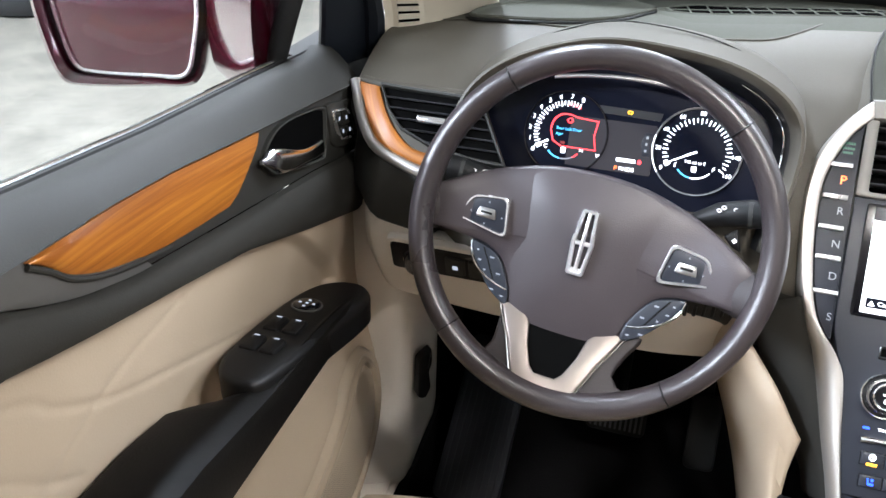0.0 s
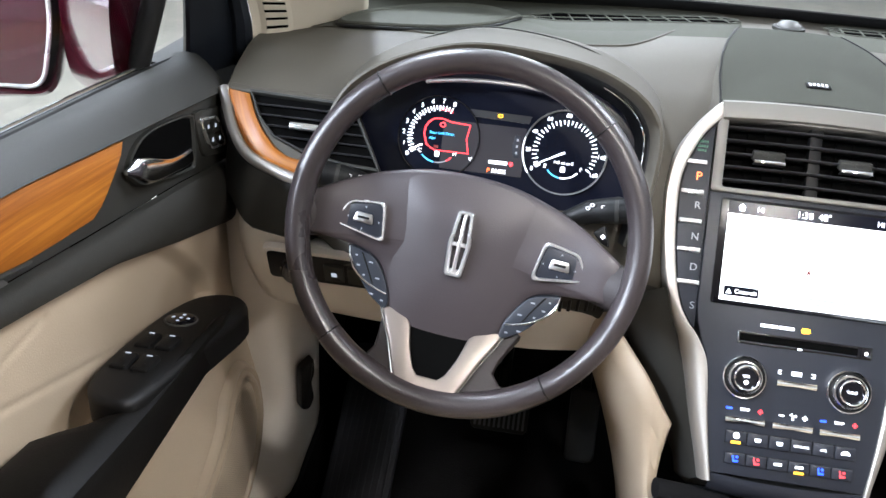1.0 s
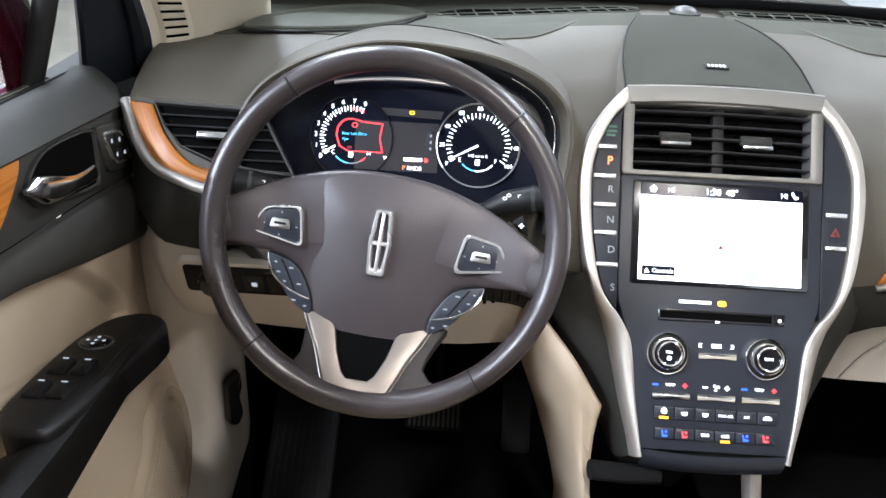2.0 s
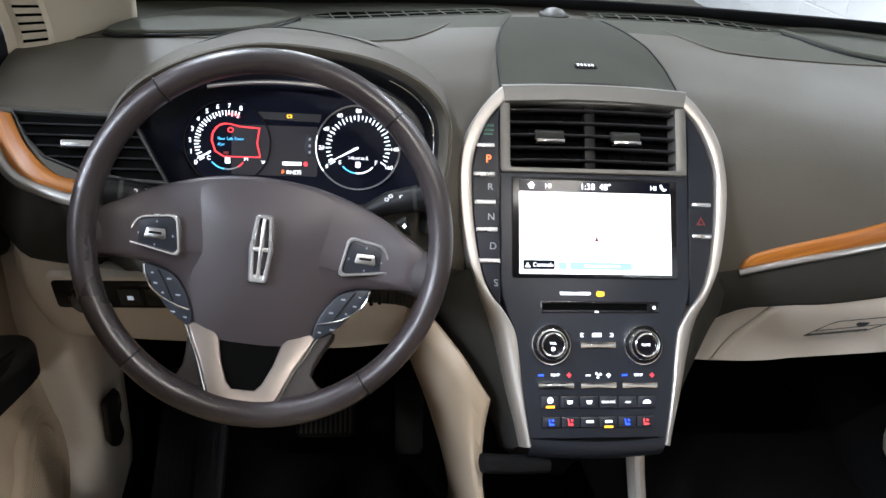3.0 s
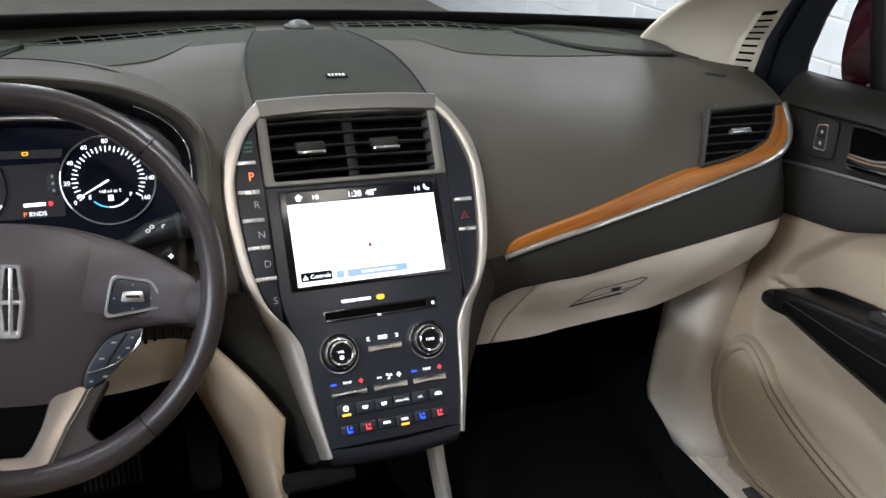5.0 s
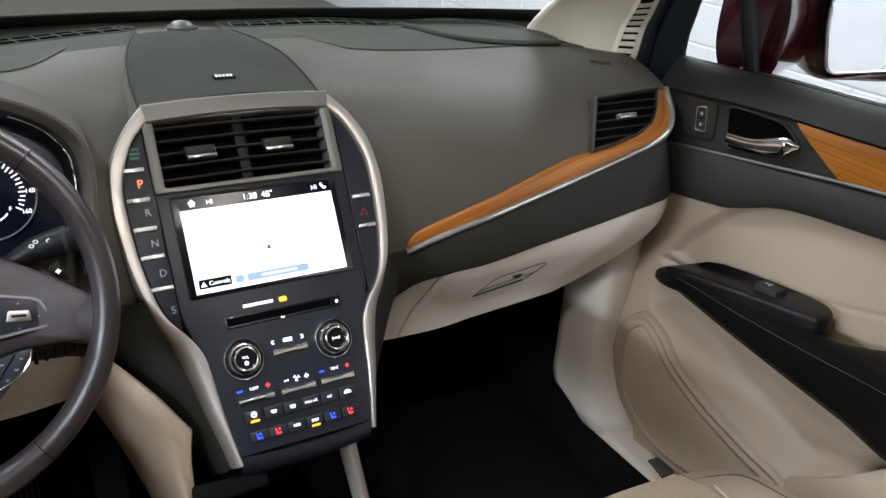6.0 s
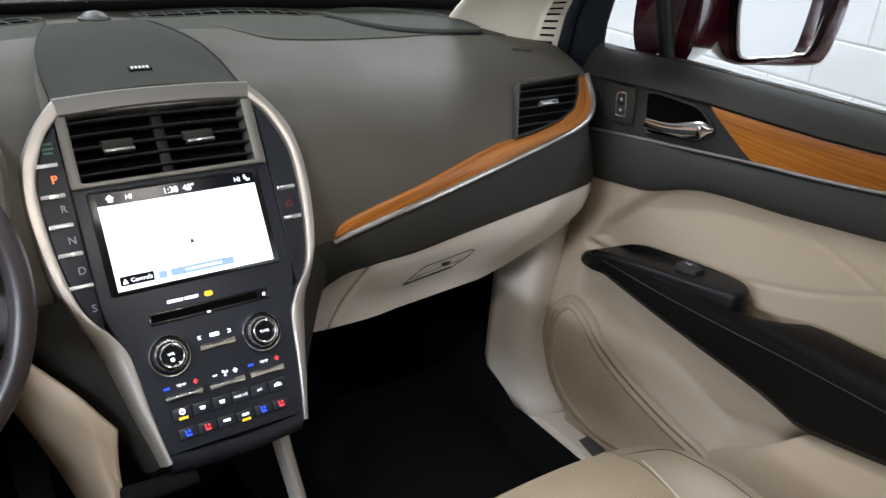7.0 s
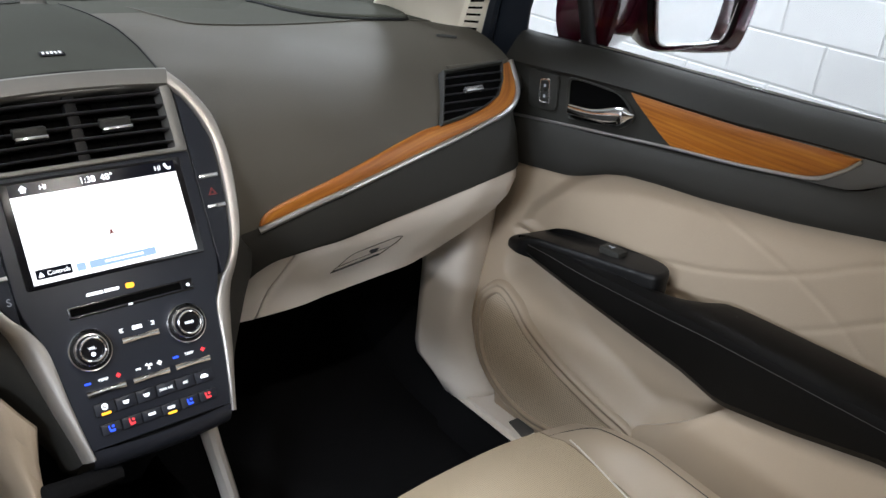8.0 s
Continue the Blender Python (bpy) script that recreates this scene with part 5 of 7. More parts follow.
for sg in (-1, 1):
    quad = [(sg * x, y) for x, y in ((0.0740, -0.0285), (0.0808, 0.0128), (0.1175, 0.0072), (0.1300, -0.0185))]
    c = (sg * 0.0995, -0.0075)
    quad_in = [(c[0] + (x - c[0]) * 0.865, c[1] + (y - c[1]) * 0.835) for x, y in quad]
    fr = part("button_frame", frame_ring(rounded(quad, 0.008, 5), rounded(quad_in, 0.007, 5), MID, -0.03, -0.0140, 0.0012), BRIGHT, wheel, "chrome frame")
    pd = part("button_pad", slab(rounded(quad_in, 0.007, 5), MID, -0.03, -0.0162, 0.001), PANEL, fr, "dark satin four-way button")
    key = [(c[0] - 0.0105, c[1] - 0.0055), (c[0] + 0.0105, c[1] - 0.0055), (c[0] + 0.0085, c[1] + 0.0045), (c[0] - 0.0085, c[1] + 0.0045)]
    part("centre_button", slab(rounded(key, 0.002, 3), MID, -0.02, -0.0138, 0.0012), STEEL, fr)
    part("centre_mark", slab(rect(c[0] - 0.0060, c[1] - 0.0014, c[0] + 0.0060, c[1] + 0.0010, 0.0006), MID, -0.0142, -0.0136), BLACK, fr)
    for dx, dy, turn in ((0, 0.0105, 90), (0, -0.0115, 270), (0.0160, -0.002, 0), (-0.0160, -0.002, 180)):
        icon("arrow_icon", ellipse(c[0] + dx, c[1] + dy, 0.0013, 0.0013, 3, turn), LIT_DIM, fr, -0.0162, MID)
    sw = [(sg * x, y) for x, y in ((0.1085, -0.0385), (0.1045, -0.0505), (0.0925, -0.0672), (0.0815, -0.0800), (0.0725, -0.0870), (0.0620, -0.0925), (0.0580, -0.0900), (0.0600, -0.0765), (0.0690, -0.0590), (0.0795, -0.0465), (0.0920, -0.0415))]
    s = part("switch_bank", slab([tuple(p.xy) for p in spline([(x, y, 0) for x, y in sw], 3, True)], MID, -0.045, -0.0225, 0.002), SWITCH, wheel, "dark blue-grey switch bank")
    part("chrome_line", tube([MID @ Vector((sg * p.x, p.y, -0.0222)) for p in spline([(0.1085, -0.0390, 0), (0.1058, -0.0500, 0), (0.0985, -0.0610, 0), (0.0850, -0.0705, 0), (0.0720, -0.0755, 0), (0.0615, -0.0780, 0)], 4)], 0.0010, seg=8), CHROME, s)
    part("divider", tube([MID @ Vector((sg * x, y, -0.0224)) for x, y in ((0.0945, -0.0425), (0.0860, -0.0560), (0.0770, -0.0720))], 0.0009, seg=6), BLACK, s)
    for x, y, wide in ((0.0995, -0.0465, 0.0012), (0.0955, -0.0560, 0.0018), (0.0880, -0.0645, 0.0012), (0.0835, -0.0505, 0.0022), (0.0735, -0.0650, 0.0022), (0.0765, -0.0815, 0.0022), (0.0645, -0.0855, 0.0016)):
        icon("switch_mark", rect(sg * x - wide, y - 0.0008, sg * x + wide, y + 0.0008), LIT_DIM, s, -0.0224, MID)
    # arm that joins the spoke to the rim
    part("spoke_arm", tube([MID @ Vector((sg * x, y, h)) for x, y, h in ((0.122, -0.010, -0.032), (0.144, -0.014, -0.023), (0.158, -0.016, -0.011), (0.168, -0.016, -0.003))], 0.023, 0.011, seg=18, up=tuple(WHL.to_3x3() @ Vector((0, 0, 1)))), SPOKEMAT, wheel)
TILT_V = MID @ pose(0, -0.086, -0.030, -25)
OUT_V = [(-0.0625, -0.0060), (-0.0540, -0.0240), (-0.0455, -0.0400), (-0.0365, -0.0620), (-0.0290, -0.0780), (-0.0200, -0.0870), (-0.0060, -0.0895)]
IN_V = [(0.0300, -0.0180), (0.0245, -0.0400), (0.0165, -0.0590), (0.0105, -0.0655)]
v_out = OUT_V + [(-x, y) for x, y in reversed(OUT_V)]
v_in = IN_V + [(-x, y) for x, y in reversed(IN_V)]
FLANK = [(-0.0660, 0.0060), (-0.0610, -0.0110), (-0.0600, -0.0310), (-0.0600, -0.0460), (-0.0650, -0.0560), (-0.0800, -0.0640), (-0.0600, -0.0790), (-0.0300, -0.0890), (0.0, -0.0920),
         (0.0300, -0.0890), (0.0600, -0.0790), (0.0860, -0.0610), (0.0690, -0.0530), (0.0620, -0.0440), (0.0640, -0.0330), (0.0710, -0.0170), (0.0800, 0.0000), (0.0500, 0.0120), (-0.0500, 0.0120)]
part("lower_spoke", slab(FLANK, TILT_V, -0.024, -0.0012, 0.003, 3), SPOKEMAT, wheel)
part("silver_insert", slab(v_out + [(0.0420, -0.0040)] + v_in + [(-0.0420, -0.0040)], TILT_V, -0.012, 0.0035, 0.002, 3), SILVER_WARM, wheel, "satin silver insert")
part("insert_edge", tube([TILT_V @ Vector((p.x * 1.03, p.y * 1.012, 0.0014 + p.z)) for p in spline([(-0.0655, 0.0060, -0.016)] + [(x, y, 0) for x, y in v_out] + [(0.0655, 0.0060, -0.016)], 4)], 0.0011, seg=8), CHROME, wheel, "chrome edge")
part("dark_insert", slab([(-0.036, -0.004)] + [(-x, y) for x, y in IN_V] + [(x, y) for x, y in reversed(IN_V)] + [(0.036, -0.004)], TILT_V, -0.02, -0.0004), VOID, wheel)

# column shroud, stalks and paddles
column = thing("steering_column", "dark plastic steering column shroud with stalks", "steering column")
rows = []
for h, a, b, cy in ((-0.045, 0.050, 0.045, -0.03), (-0.07, 0.066, 0.055, -0.035), (-0.11, 0.074, 0.060, -0.04), (-0.19, 0.080, 0.064, -0.045)):
    rows.append([BASE @ Vector((x, y, h)) for x, y in ellipse(0, cy, a, b, 28)])
part("shroud", loft(rows, closed=True, ends=True), CHARCOAL, column)
up_b = tuple(BASE.to_3x3() @ Vector((0, 0, 1)))
for sg in (-1, 1):
    st = part("stalk", tube([BASE @ Vector(p) for p in ((sg * 0.060, 0.010, -0.085), (sg * 0.095, 0.025, -0.072), (sg * 0.118, 0.036, -0.064), (sg * 0.140, 0.0405, -0.058), (sg * 0.160, 0.0425, -0.055))], 0.0135, 0.012, seg=18, up=up_b, taper=lambda t: 0.62 + 0.38 * ease(0.2, 0.65, t)), BLACK, column)
    part("stalk_collar", tube([BASE @ Vector((sg * 0.1435, 0.0408, -0.0577)), BASE @ Vector((sg * 0.1475, 0.0412, -0.0570))], 0.0142, 0.0127, seg=18, up=up_b), CHARCOAL, st)
    for x, y in ((0.1155, 0.0400), (0.1195, 0.0435), (0.1305, 0.0430), (0.1350, 0.0385)):
        part("stalk_icon", frame_ring(ellipse(sg * x, y, 0.0024, 0.0020, 10), ellipse(sg * x, y, 0.0013, 0.0010, 10), BASE, -0.0545 + 0.05 * (x - 0.115), -0.0500 + 0.05 * (x - 0.115)), CEILWHITE, st)
    pd = part("paddle", slab(rounded([(sg * 0.1235, 0.0165), (sg * 0.1355, 0.0250), (sg * 0.1420, 0.0030), (sg * 0.1330, 0.0060)], 0.003, 3), BASE, -0.052, -0.045, 0.002), BLACK, column)
    icon("paddle_icon", rect(sg * 0.1335 - 0.0024, 0.0129, sg * 0.1335 + 0.0024, 0.0141), LIT_WHITE, pd, -0.0449, BASE)
    if sg > 0:
        icon("paddle_icon", rect(sg * 0.1335 - 0.0006, 0.0111, sg * 0.1335 + 0.0006, 0.0159), LIT_WHITE, pd, -0.0448, BASE)
    part("column_side", loft([[BASE @ Vector((sg * x, y, h)) for x, h in ((0.060, -0.070), (0.110, -0.078), (0.150, -0.092), (0.180, -0.115))] for y in (-0.055, -0.02, 0.015, 0.034)]), TAUPE, column, "grey shroud beside the column")

# ---- instrument cluster and its hood ----
cluster = thing("instrument_cluster", "lit instrument cluster with two dials under a dark hood", "instrument cluster")
LIP = [(-0.170, 0.0), (-0.175, 0.06), (-0.165, 0.11), (-0.145, 0.143), (-0.110, 0.168), (-0.062, 0.187), (-0.015, 0.196), (0.045, 0.194), (0.105, 0.184), (0.150, 0.165), (0.176, 0.140), (0.184, 0.11), (0.180, 0.06), (0.170, 0.0)]
lip = [p.xy for p in spline([(x, y, 0) for x, y in LIP], 4)]
ctr = Vector((0.006, 0.07))
yv = BASE.to_3x3().inverted() @ Vector((0, 1, 0))
zv = BASE.to_3x3().inverted() @ Vector((0, 0, 1))


def hood_ring(scale, h, back=0.0, down=0.0):
    return [BASE @ (Vector((ctr.x + (p.x - ctr.x) * scale, ctr.y + (p.y - ctr.y) * scale, h)) + yv * back - zv * down) for p in lip]


part("hood_lining", loft([hood_ring(0.86, -0.125), hood_ring(0.885, -0.105), hood_ring(0.915, -0.082), hood_ring(0.925, -0.078)]), BLACK, cluster, "black inner lining of the hood")
part("hood", loft([hood_ring(0.924, -0.0785), hood_ring(0.945, -0.068), hood_ring(0.970, -0.064), hood_ring(0.988, -0.065), hood_ring(1.0, -0.072), hood_ring(1.01, -0.085), hood_ring(1.02, -0.075, 0.06, 0.002), hood_ring(1.02, -0.075, 0.12, 0.014), hood_ring(1.02, -0.075, 0.20, 0.040)]), TAUPE, cluster, "dark taupe hood")
part("hood_seam", tube([BASE @ (Vector((ctr.x + (p.x - ctr.x) * 0.90, ctr.y + (p.y - ctr.y) * 1.012, -0.075)) + yv * 0.055 - zv * (-0.002)) for p in lip[12:-12]], 0.0009, seg=6), CHARCOAL, cluster)
CL = BASE @ pose(0, 0, -0.12)
inner = [(ctr.x + (p.x - ctr.x) * 0.885, ctr.y + (p.y - ctr.y) * 0.885) for p in lip]
part("face", slab(inner + [(0.10, -0.03), (-0.10, -0.03)], CL, -0.01, 0.0), DISPLAY, cluster, "gloss black face")
part("top_glint", tube([BASE @ Vector((x, 0.160 - 1.2 * (x - 0.005) ** 2, -0.098)) for x in np.linspace(-0.070, 0.075, 16)], 0.0032, 0.0024, seg=8), SILVER, cluster)
part("side_glint", tube([BASE @ Vector((ctr.x + (p.x - ctr.x) * 0.9, ctr.y + (p.y - ctr.y) * 0.9, -0.086)) for p in lip[34:48]], 0.0012, seg=8), CHROME, cluster)
for x0, y0, x1, y1 in ((-0.150, 0.115, -0.118, 0.055),):
    part("side_strip", tube([BASE @ Vector((x0, y0, -0.10)), BASE @ Vector((x1, y1, -0.095))], 0.0022, seg=8), SILVER, cluster)


def dial(cx, cy, r, a0, a1, n, numbers, size, red_from=None):
    root = part("dial", frame_ring(ellipse(cx, cy, r * 1.15, r * 1.15, 56), ellipse(cx, cy, r * 1.10, r * 1.10, 56), CL, -0.002, 0.003, 0.001), GLOSS if len(numbers[1]) == 1 else SILVER_DARK, cluster)
    part("dial_floor", slab(ellipse(cx, cy, r * 1.10, r * 1.10, 56), CL, -0.001, 0.0008), DISPLAY, root)
    for k in range(n + 1):
        a = radians(a0 + (a1 - a0) * k / n)
        m = CL @ pose(cx, cy, 0.0008, 0, 0, math.degrees(a))
        hot = red_from is not None and k >= red_from
        ln = r * (0.15 if k % 2 == 0 else 0.11)
        icon("tick", rect(r * 0.87 - ln, -0.0006, r * 0.87, 0.0006), LIT_WHITE, root, 0, m)
    for k, num in enumerate(numbers):
        a = radians(a0 + (a1 - a0) * k / (len(numbers) - 1))
        if num:
            lettering("number", num, size, CL @ pose(cx + r * 0.985 * math.cos(a), cy + r * 0.985 * math.sin(a), 0.0012), LIT_WHITE, root)
    return root


TC, SC = (-0.052, 0.0965), (0.0868, 0.0955)
tach = dial(*TC, 0.0400, 213, 70, 24, [str(k) for k in range(9)], 0.0068)
speedo = dial(*SC, 0.0402, 212, -32, 32, ["0", "20", "40", "60", "80", "100", "120", "140", "160"], 0.0062)


def arc_band(name, c, r0, r1, d0, d1, mat, parent, h=0.0012, n=16):
    o = ellipse(*c, r1, r1, n, d0, d1 - d0)
    i = ellipse(*c, r0, r0, n, d0, d1 - d0)
    part(name, loft([[CL @ Vector((x, y, h)) for x, y in o], [CL @ Vector((x, y, h)) for x, y in i]]), mat, parent)


arc_band("ring_light", SC, 0.0452, 0.0458, 150, 345, LIT_DIM, speedo, 0.0036, 40)
arc_band("ring_light", SC, 0.0450, 0.0460, 165, 215, LIT_WHITE, speedo, 0.0037, 16)
arc_band("red_zone", TC, 0.0300, 0.0318, 92, 66, LIT_RED, tach)
for c, sp in ((TC, tach), (SC, speedo)):
    arc_band("gauge_arc", (c[0], c[1] - 0.006), 0.0212, 0.0226, 222, 262, LIT_CYAN, sp)
    arc_band("gauge_arc", (c[0], c[1] - 0.006), 0.0212, 0.0226, 264, 318, LIT_WHITE if c == SC else LIT_DIM, sp)
arc_band("gauge_red", (TC[0], TC[1] - 0.006), 0.0212, 0.0226, 300, 318, LIT_RED, tach, 0.0014)
for c, sp, pair in ((TC, tach, "CH"), (SC, speedo, "EF")):
    for ch, sg in zip(pair, (-1, 1)):
        lettering("gauge_letter", ch, 0.0062, CL @ pose(c[0] + sg * 0.0195, c[1] - 0.0165, 0.0012), LIT_WHITE, sp)
    icon("gauge_icon", rect(c[0] - 0.0025, c[1] - 0.0215, c[0] + 0.0025, c[1] - 0.0155, 0.0008), LIT_WHITE, sp, 0.0010, CL)
lettering("range_text", "148 mi to E", 0.0046, CL @ pose(SC[0], SC[1] - 0.0115, 0.0012), LIT_WHITE, speedo)
for c, sp, a, r0, r1 in ((SC, speedo, 208, 0.0, 0.036), (TC, tach, 209, 0.020, 0.036)):
    d = Vector((math.cos(radians(a)), math.sin(radians(a))))
    n_ = Vector((-d.y, d.x))
    pts = [Vector(c) + d * r0 + n_ * 0.0011, Vector(c) + d * r1 + n_ * 0.0004, Vector(c) + d * r1 - n_ * 0.0004, Vector(c) + d * r0 - n_ * 0.0011]
    icon("needle", [tuple(p) for p in pts], LIT_WHITE, sp, 0.0022, CL)
# message screen between the dials
part("message_screen", slab(rect(-0.048, 0.063, 0.043, 0.1165, 0.001), CL, -0.0005, 0.0011), LCD, cluster)
msg = [tuple(p.xy) for p in spline([(x, y, 0) for x, y in ((-0.0695, 0.099), (-0.0675, 0.109), (-0.0600, 0.1165), (-0.050, 0.1175), (-0.040, 0.1150))], 3)] + [(-0.018, 0.1135), (-0.0205, 0.097), (-0.0170, 0.0815), (-0.056, 0.0815), (-0.0655, 0.087)]
cm = (-0.042, 0.098)
part("warning_outline", frame_ring(msg, [(cm[0] + (x - cm[0]) * 0.94, cm[1] + (y - cm[1]) * 0.93) for x, y in msg], CL, 0.0006, 0.0018), LIT_RED, cluster)
lettering("warning_text", "Rear Left Door", 0.0044, CL @ pose(-0.0625, 0.1010, 0.0018), LIT_CYAN, cluster, "LEFT")
lettering("warning_text", "Ajar", 0.0044, CL @ pose(-0.0625, 0.0950, 0.0018), LIT_CYAN, cluster, "LEFT")
part("warning_icon", frame_ring(ellipse(-0.049, 0.1105, 0.0034, 0.0030, 12), ellipse(-0.049, 0.1105, 0.0022, 0.0018, 12), CL, 0.0008, 0.0014), LIT_RED, cluster)
icon("warning_button", rect(-0.0565, 0.0845, -0.0515, 0.0875), LIT_DIMRED, cluster, 0.0008, CL)
# unlit grey strip, given a little glow so it shows
icon("warning_strip", [(-0.025, 0.1235), (0.045, 0.1215), (0.047, 0.1300), (-0.020, 0.1310)], STRIP_GLOW, cluster, 0.0002, CL)
part("engine_lamp", frame_ring(rect(0.0100, 0.1252, 0.0155, 0.1288, 0.001), rect(0.0110, 0.1260, 0.0145, 0.1280, 0.0005), CL, 0.0006, 0.0014), LIT_AMBER, cluster)
icon("odometer_text", rect(0.006, 0.0745, 0.026, 0.0780), LIT_WHITE, cluster, 0.0008, CL)
icon("belt_lamp", ellipse(0.0305, 0.0762, 0.0022, 0.0026, 10), LIT_RED, cluster, 0.0008, CL)
lettering("gear_text", "P", 0.0068, CL @ pose(0.0065, 0.0668, 0.0012), LIT_ORANGE, cluster)
lettering("gear_text", "RNDS", 0.0062, CL @ pose(0.0180, 0.0668, 0.0012), LIT_WHITE, cluster)
lettering("heading_text", "W", 0.0058, CL @ pose(-0.0135, 0.0765, 0.0012), LIT_WHITE, cluster)
part("menu_tab", slab([(0.0320, 0.1080), (0.0395, 0.1080), (0.0375, 0.096), (0.0395, 0.0835), (0.0320, 0.0835), (0.0290, 0.096)], CL, 0.0, 0.0020, 0.0004), PANEL, cluster)
for y in (0.103, 0.096, 0.089):
    icon("menu_icon", rect(0.0335, y - 0.0014, 0.0358, y + 0.0014), LIT_DIM, cluster, 0.0021, CL)

# ---- doors ----
# edges of the door's bands along its length, for the driver's (-1) and the passenger's (1) door
BANDS = {
    -1: ([(-0.95, 1.122), (-0.45, 1.110), (-0.40, 1.105), (-0.265, 1.0935), (-0.087, 1.085), (0.08, 1.074)],
         [(-0.95, 1.098), (-0.458, 1.091), (-0.39, 1.089), (-0.322, 1.084), (-0.185, 1.067), (-0.08, 1.055), (0.08, 1.036)],
         [(-0.95, 1.080), (-0.505, 1.070), (-0.486, 1.059), (-0.439, 1.039), (-0.379, 1.023), (-0.251, 1.003), (-0.067, 0.976), (0.08, 0.949)],
         [(-0.95, 1.045), (-0.522, 1.030), (-0.475, 1.018), (-0.352, 0.992), (-0.229, 0.964), (-0.106, 0.923), (0.044, 0.877), (0.08, 0.868)],
         [(-0.246, 1.018), (-0.336, 1.028), (-0.403, 1.043), (-0.441, 1.059), (-0.462, 1.077), (-0.478, 1.089)]),
    1: ([(-0.95, 1.126), (-0.499, 1.115), (-0.386, 1.110), (-0.224, 1.106), (-0.087, 1.103), (0.08, 1.095)],
        [(-0.95, 1.098), (-0.504, 1.083), (-0.418, 1.078), (-0.344, 1.073), (-0.26, 1.071), (-0.186, 1.070), (-0.08, 1.064), (0.08, 1.050)],
        [(-0.95, 1.090), (-0.534, 1.063), (-0.51, 1.044), (-0.471, 1.037), (-0.429, 1.033), (-0.356, 1.022), (-0.274, 1.012), (-0.182, 1.001), (-0.077, 0.991), (0.08, 0.968)],
        [(-0.95, 1.075), (-0.554, 1.003), (-0.447, 0.983), (-0.327, 0.967), (-0.255, 0.961), (-0.208, 0.955), (-0.175, 0.946), (-0.145, 0.933), (-0.109, 0.9185), (-0.055, 0.9105), (0.0, 0.903), (0.08, 0.892)],
        [(-0.262, 1.0175), (-0.356, 1.028), (-0.429, 1.039), (-0.462, 1.047), (-0.488, 1.065), (-0.503, 1.081)]),
}


def inside_distance(ys, zs, poly):
    """Signed distance (positive inside) of grid points to a closed outline, and distance along with it."""
    p = np.stack([ys, zs], -1)
    best = np.full(ys.shape, 1e9)
    inside = np.zeros(ys.shape, bool)
    n = len(poly)
    for i in range(n):
        a, b = np.array(poly[i]), np.array(poly[(i + 1) % n])
        d = b - a
        t = np.clip(((p - a) @ d) / (d @ d), 0, 1)
        best = np.minimum(best, np.linalg.norm(p - a - t[..., None] * d, axis=-1))
        cross = ((a[1] > zs) != (b[1] > zs)) & (ys < (b[0] - a[0]) * (zs - a[1]) / (b[1] - a[1] + 1e-12) + a[0])
        inside ^= cross
    return np.where(inside, best, -best)


def line_distance(ys, zs, line):
    p = np.stack([ys, zs], -1)
    best = np.full(ys.shape, 1e9)
    for a, b in zip(line, line[1:]):
        a, b = np.array(a), np.array(b)
        d = b - a
        t = np.clip(((p - a) @ d) / (d @ d), 0, 1)
        best = np.minimum(best, np.linalg.norm(p - a - t[..., None] * d, axis=-1))
    return best


def curve2(pts, per=6, closed=False):
    return [tuple(p.xy) for p in spline([(a, b, 0) for a, b in pts], per, closed)]


INSERT = curve2([(-0.97, 1.03), (-0.55, 1.03), (-0.36, 1.0), (-0.215, 0.965), (-0.150, 0.943), (-0.107, 0.915), (-0.066, 0.875), (-0.030, 0.830), (-0.050, 0.80), (-0.3, 0.80), (-0.6, 0.82), (-0.97, 0.83)], 5, True)
POCKET = curve2([(-0.045, 0.81), (-0.014, 0.770), (-0.006, 0.735), (-0.016, 0.712), (-0.045, 0.698), (-0.085, 0.672), (-0.155, 0.643), (-0.245, 0.620), (-0.335, 0.604), (-0.42, 0.645), (-0.52, 0.70), (-0.70, 0.73), (-0.95, 0.74), (-0.97, 0.80), (-0.5, 0.82)], 5, True)
GRILLE = curve2([(0.007, 0.645), (-0.002, 0.670), (-0.021, 0.683), (-0.054, 0.671), (-0.093, 0.647), (-0.166, 0.620), (-0.254, 0.598), (-0.330, 0.580), (-0.28, 0.535), (-0.165, 0.508), (-0.10, 0.508), (-0.045, 0.530), (-0.008, 0.572)], 5, True)
SEAMS = {
    -1: [curve2([(-0.75, 1.09), (-0.513, 0.994), (-0.47, 0.962), (-0.416, 0.930), (-0.346, 0.903), (-0.258, 0.873), (-0.182, 0.848)]), curve2([(-0.31, 0.957), (-0.334, 0.954), (-0.397, 0.947), (-0.442, 0.932), (-0.479, 0.914), (-0.54, 0.875)]), curve2([(-0.60, 0.99), (-0.529, 0.944), (-0.496, 0.914), (-0.461, 0.889)])],
    1: [curve2([(-0.243, 0.841), (-0.351, 0.868), (-0.427, 0.897), (-0.492, 0.930), (-0.559, 0.971), (-0.75, 1.06)]), curve2([(-0.29, 0.965), (-0.307, 0.962), (-0.372, 0.944), (-0.46, 0.915), (-0.529, 0.883), (-0.587, 0.841)]), curve2([(-0.482, 0.843), (-0.531, 0.874), (-0.58, 0.908), (-0.70, 0.97)])],
}


def door_x(y, z):
    """How far out the cream panel lies at y, z."""
    x = 0.656 - 0.035 * ease(0.80, 0.60, z) + 0.010 * ease(0.0, 0.08, y)
    return x


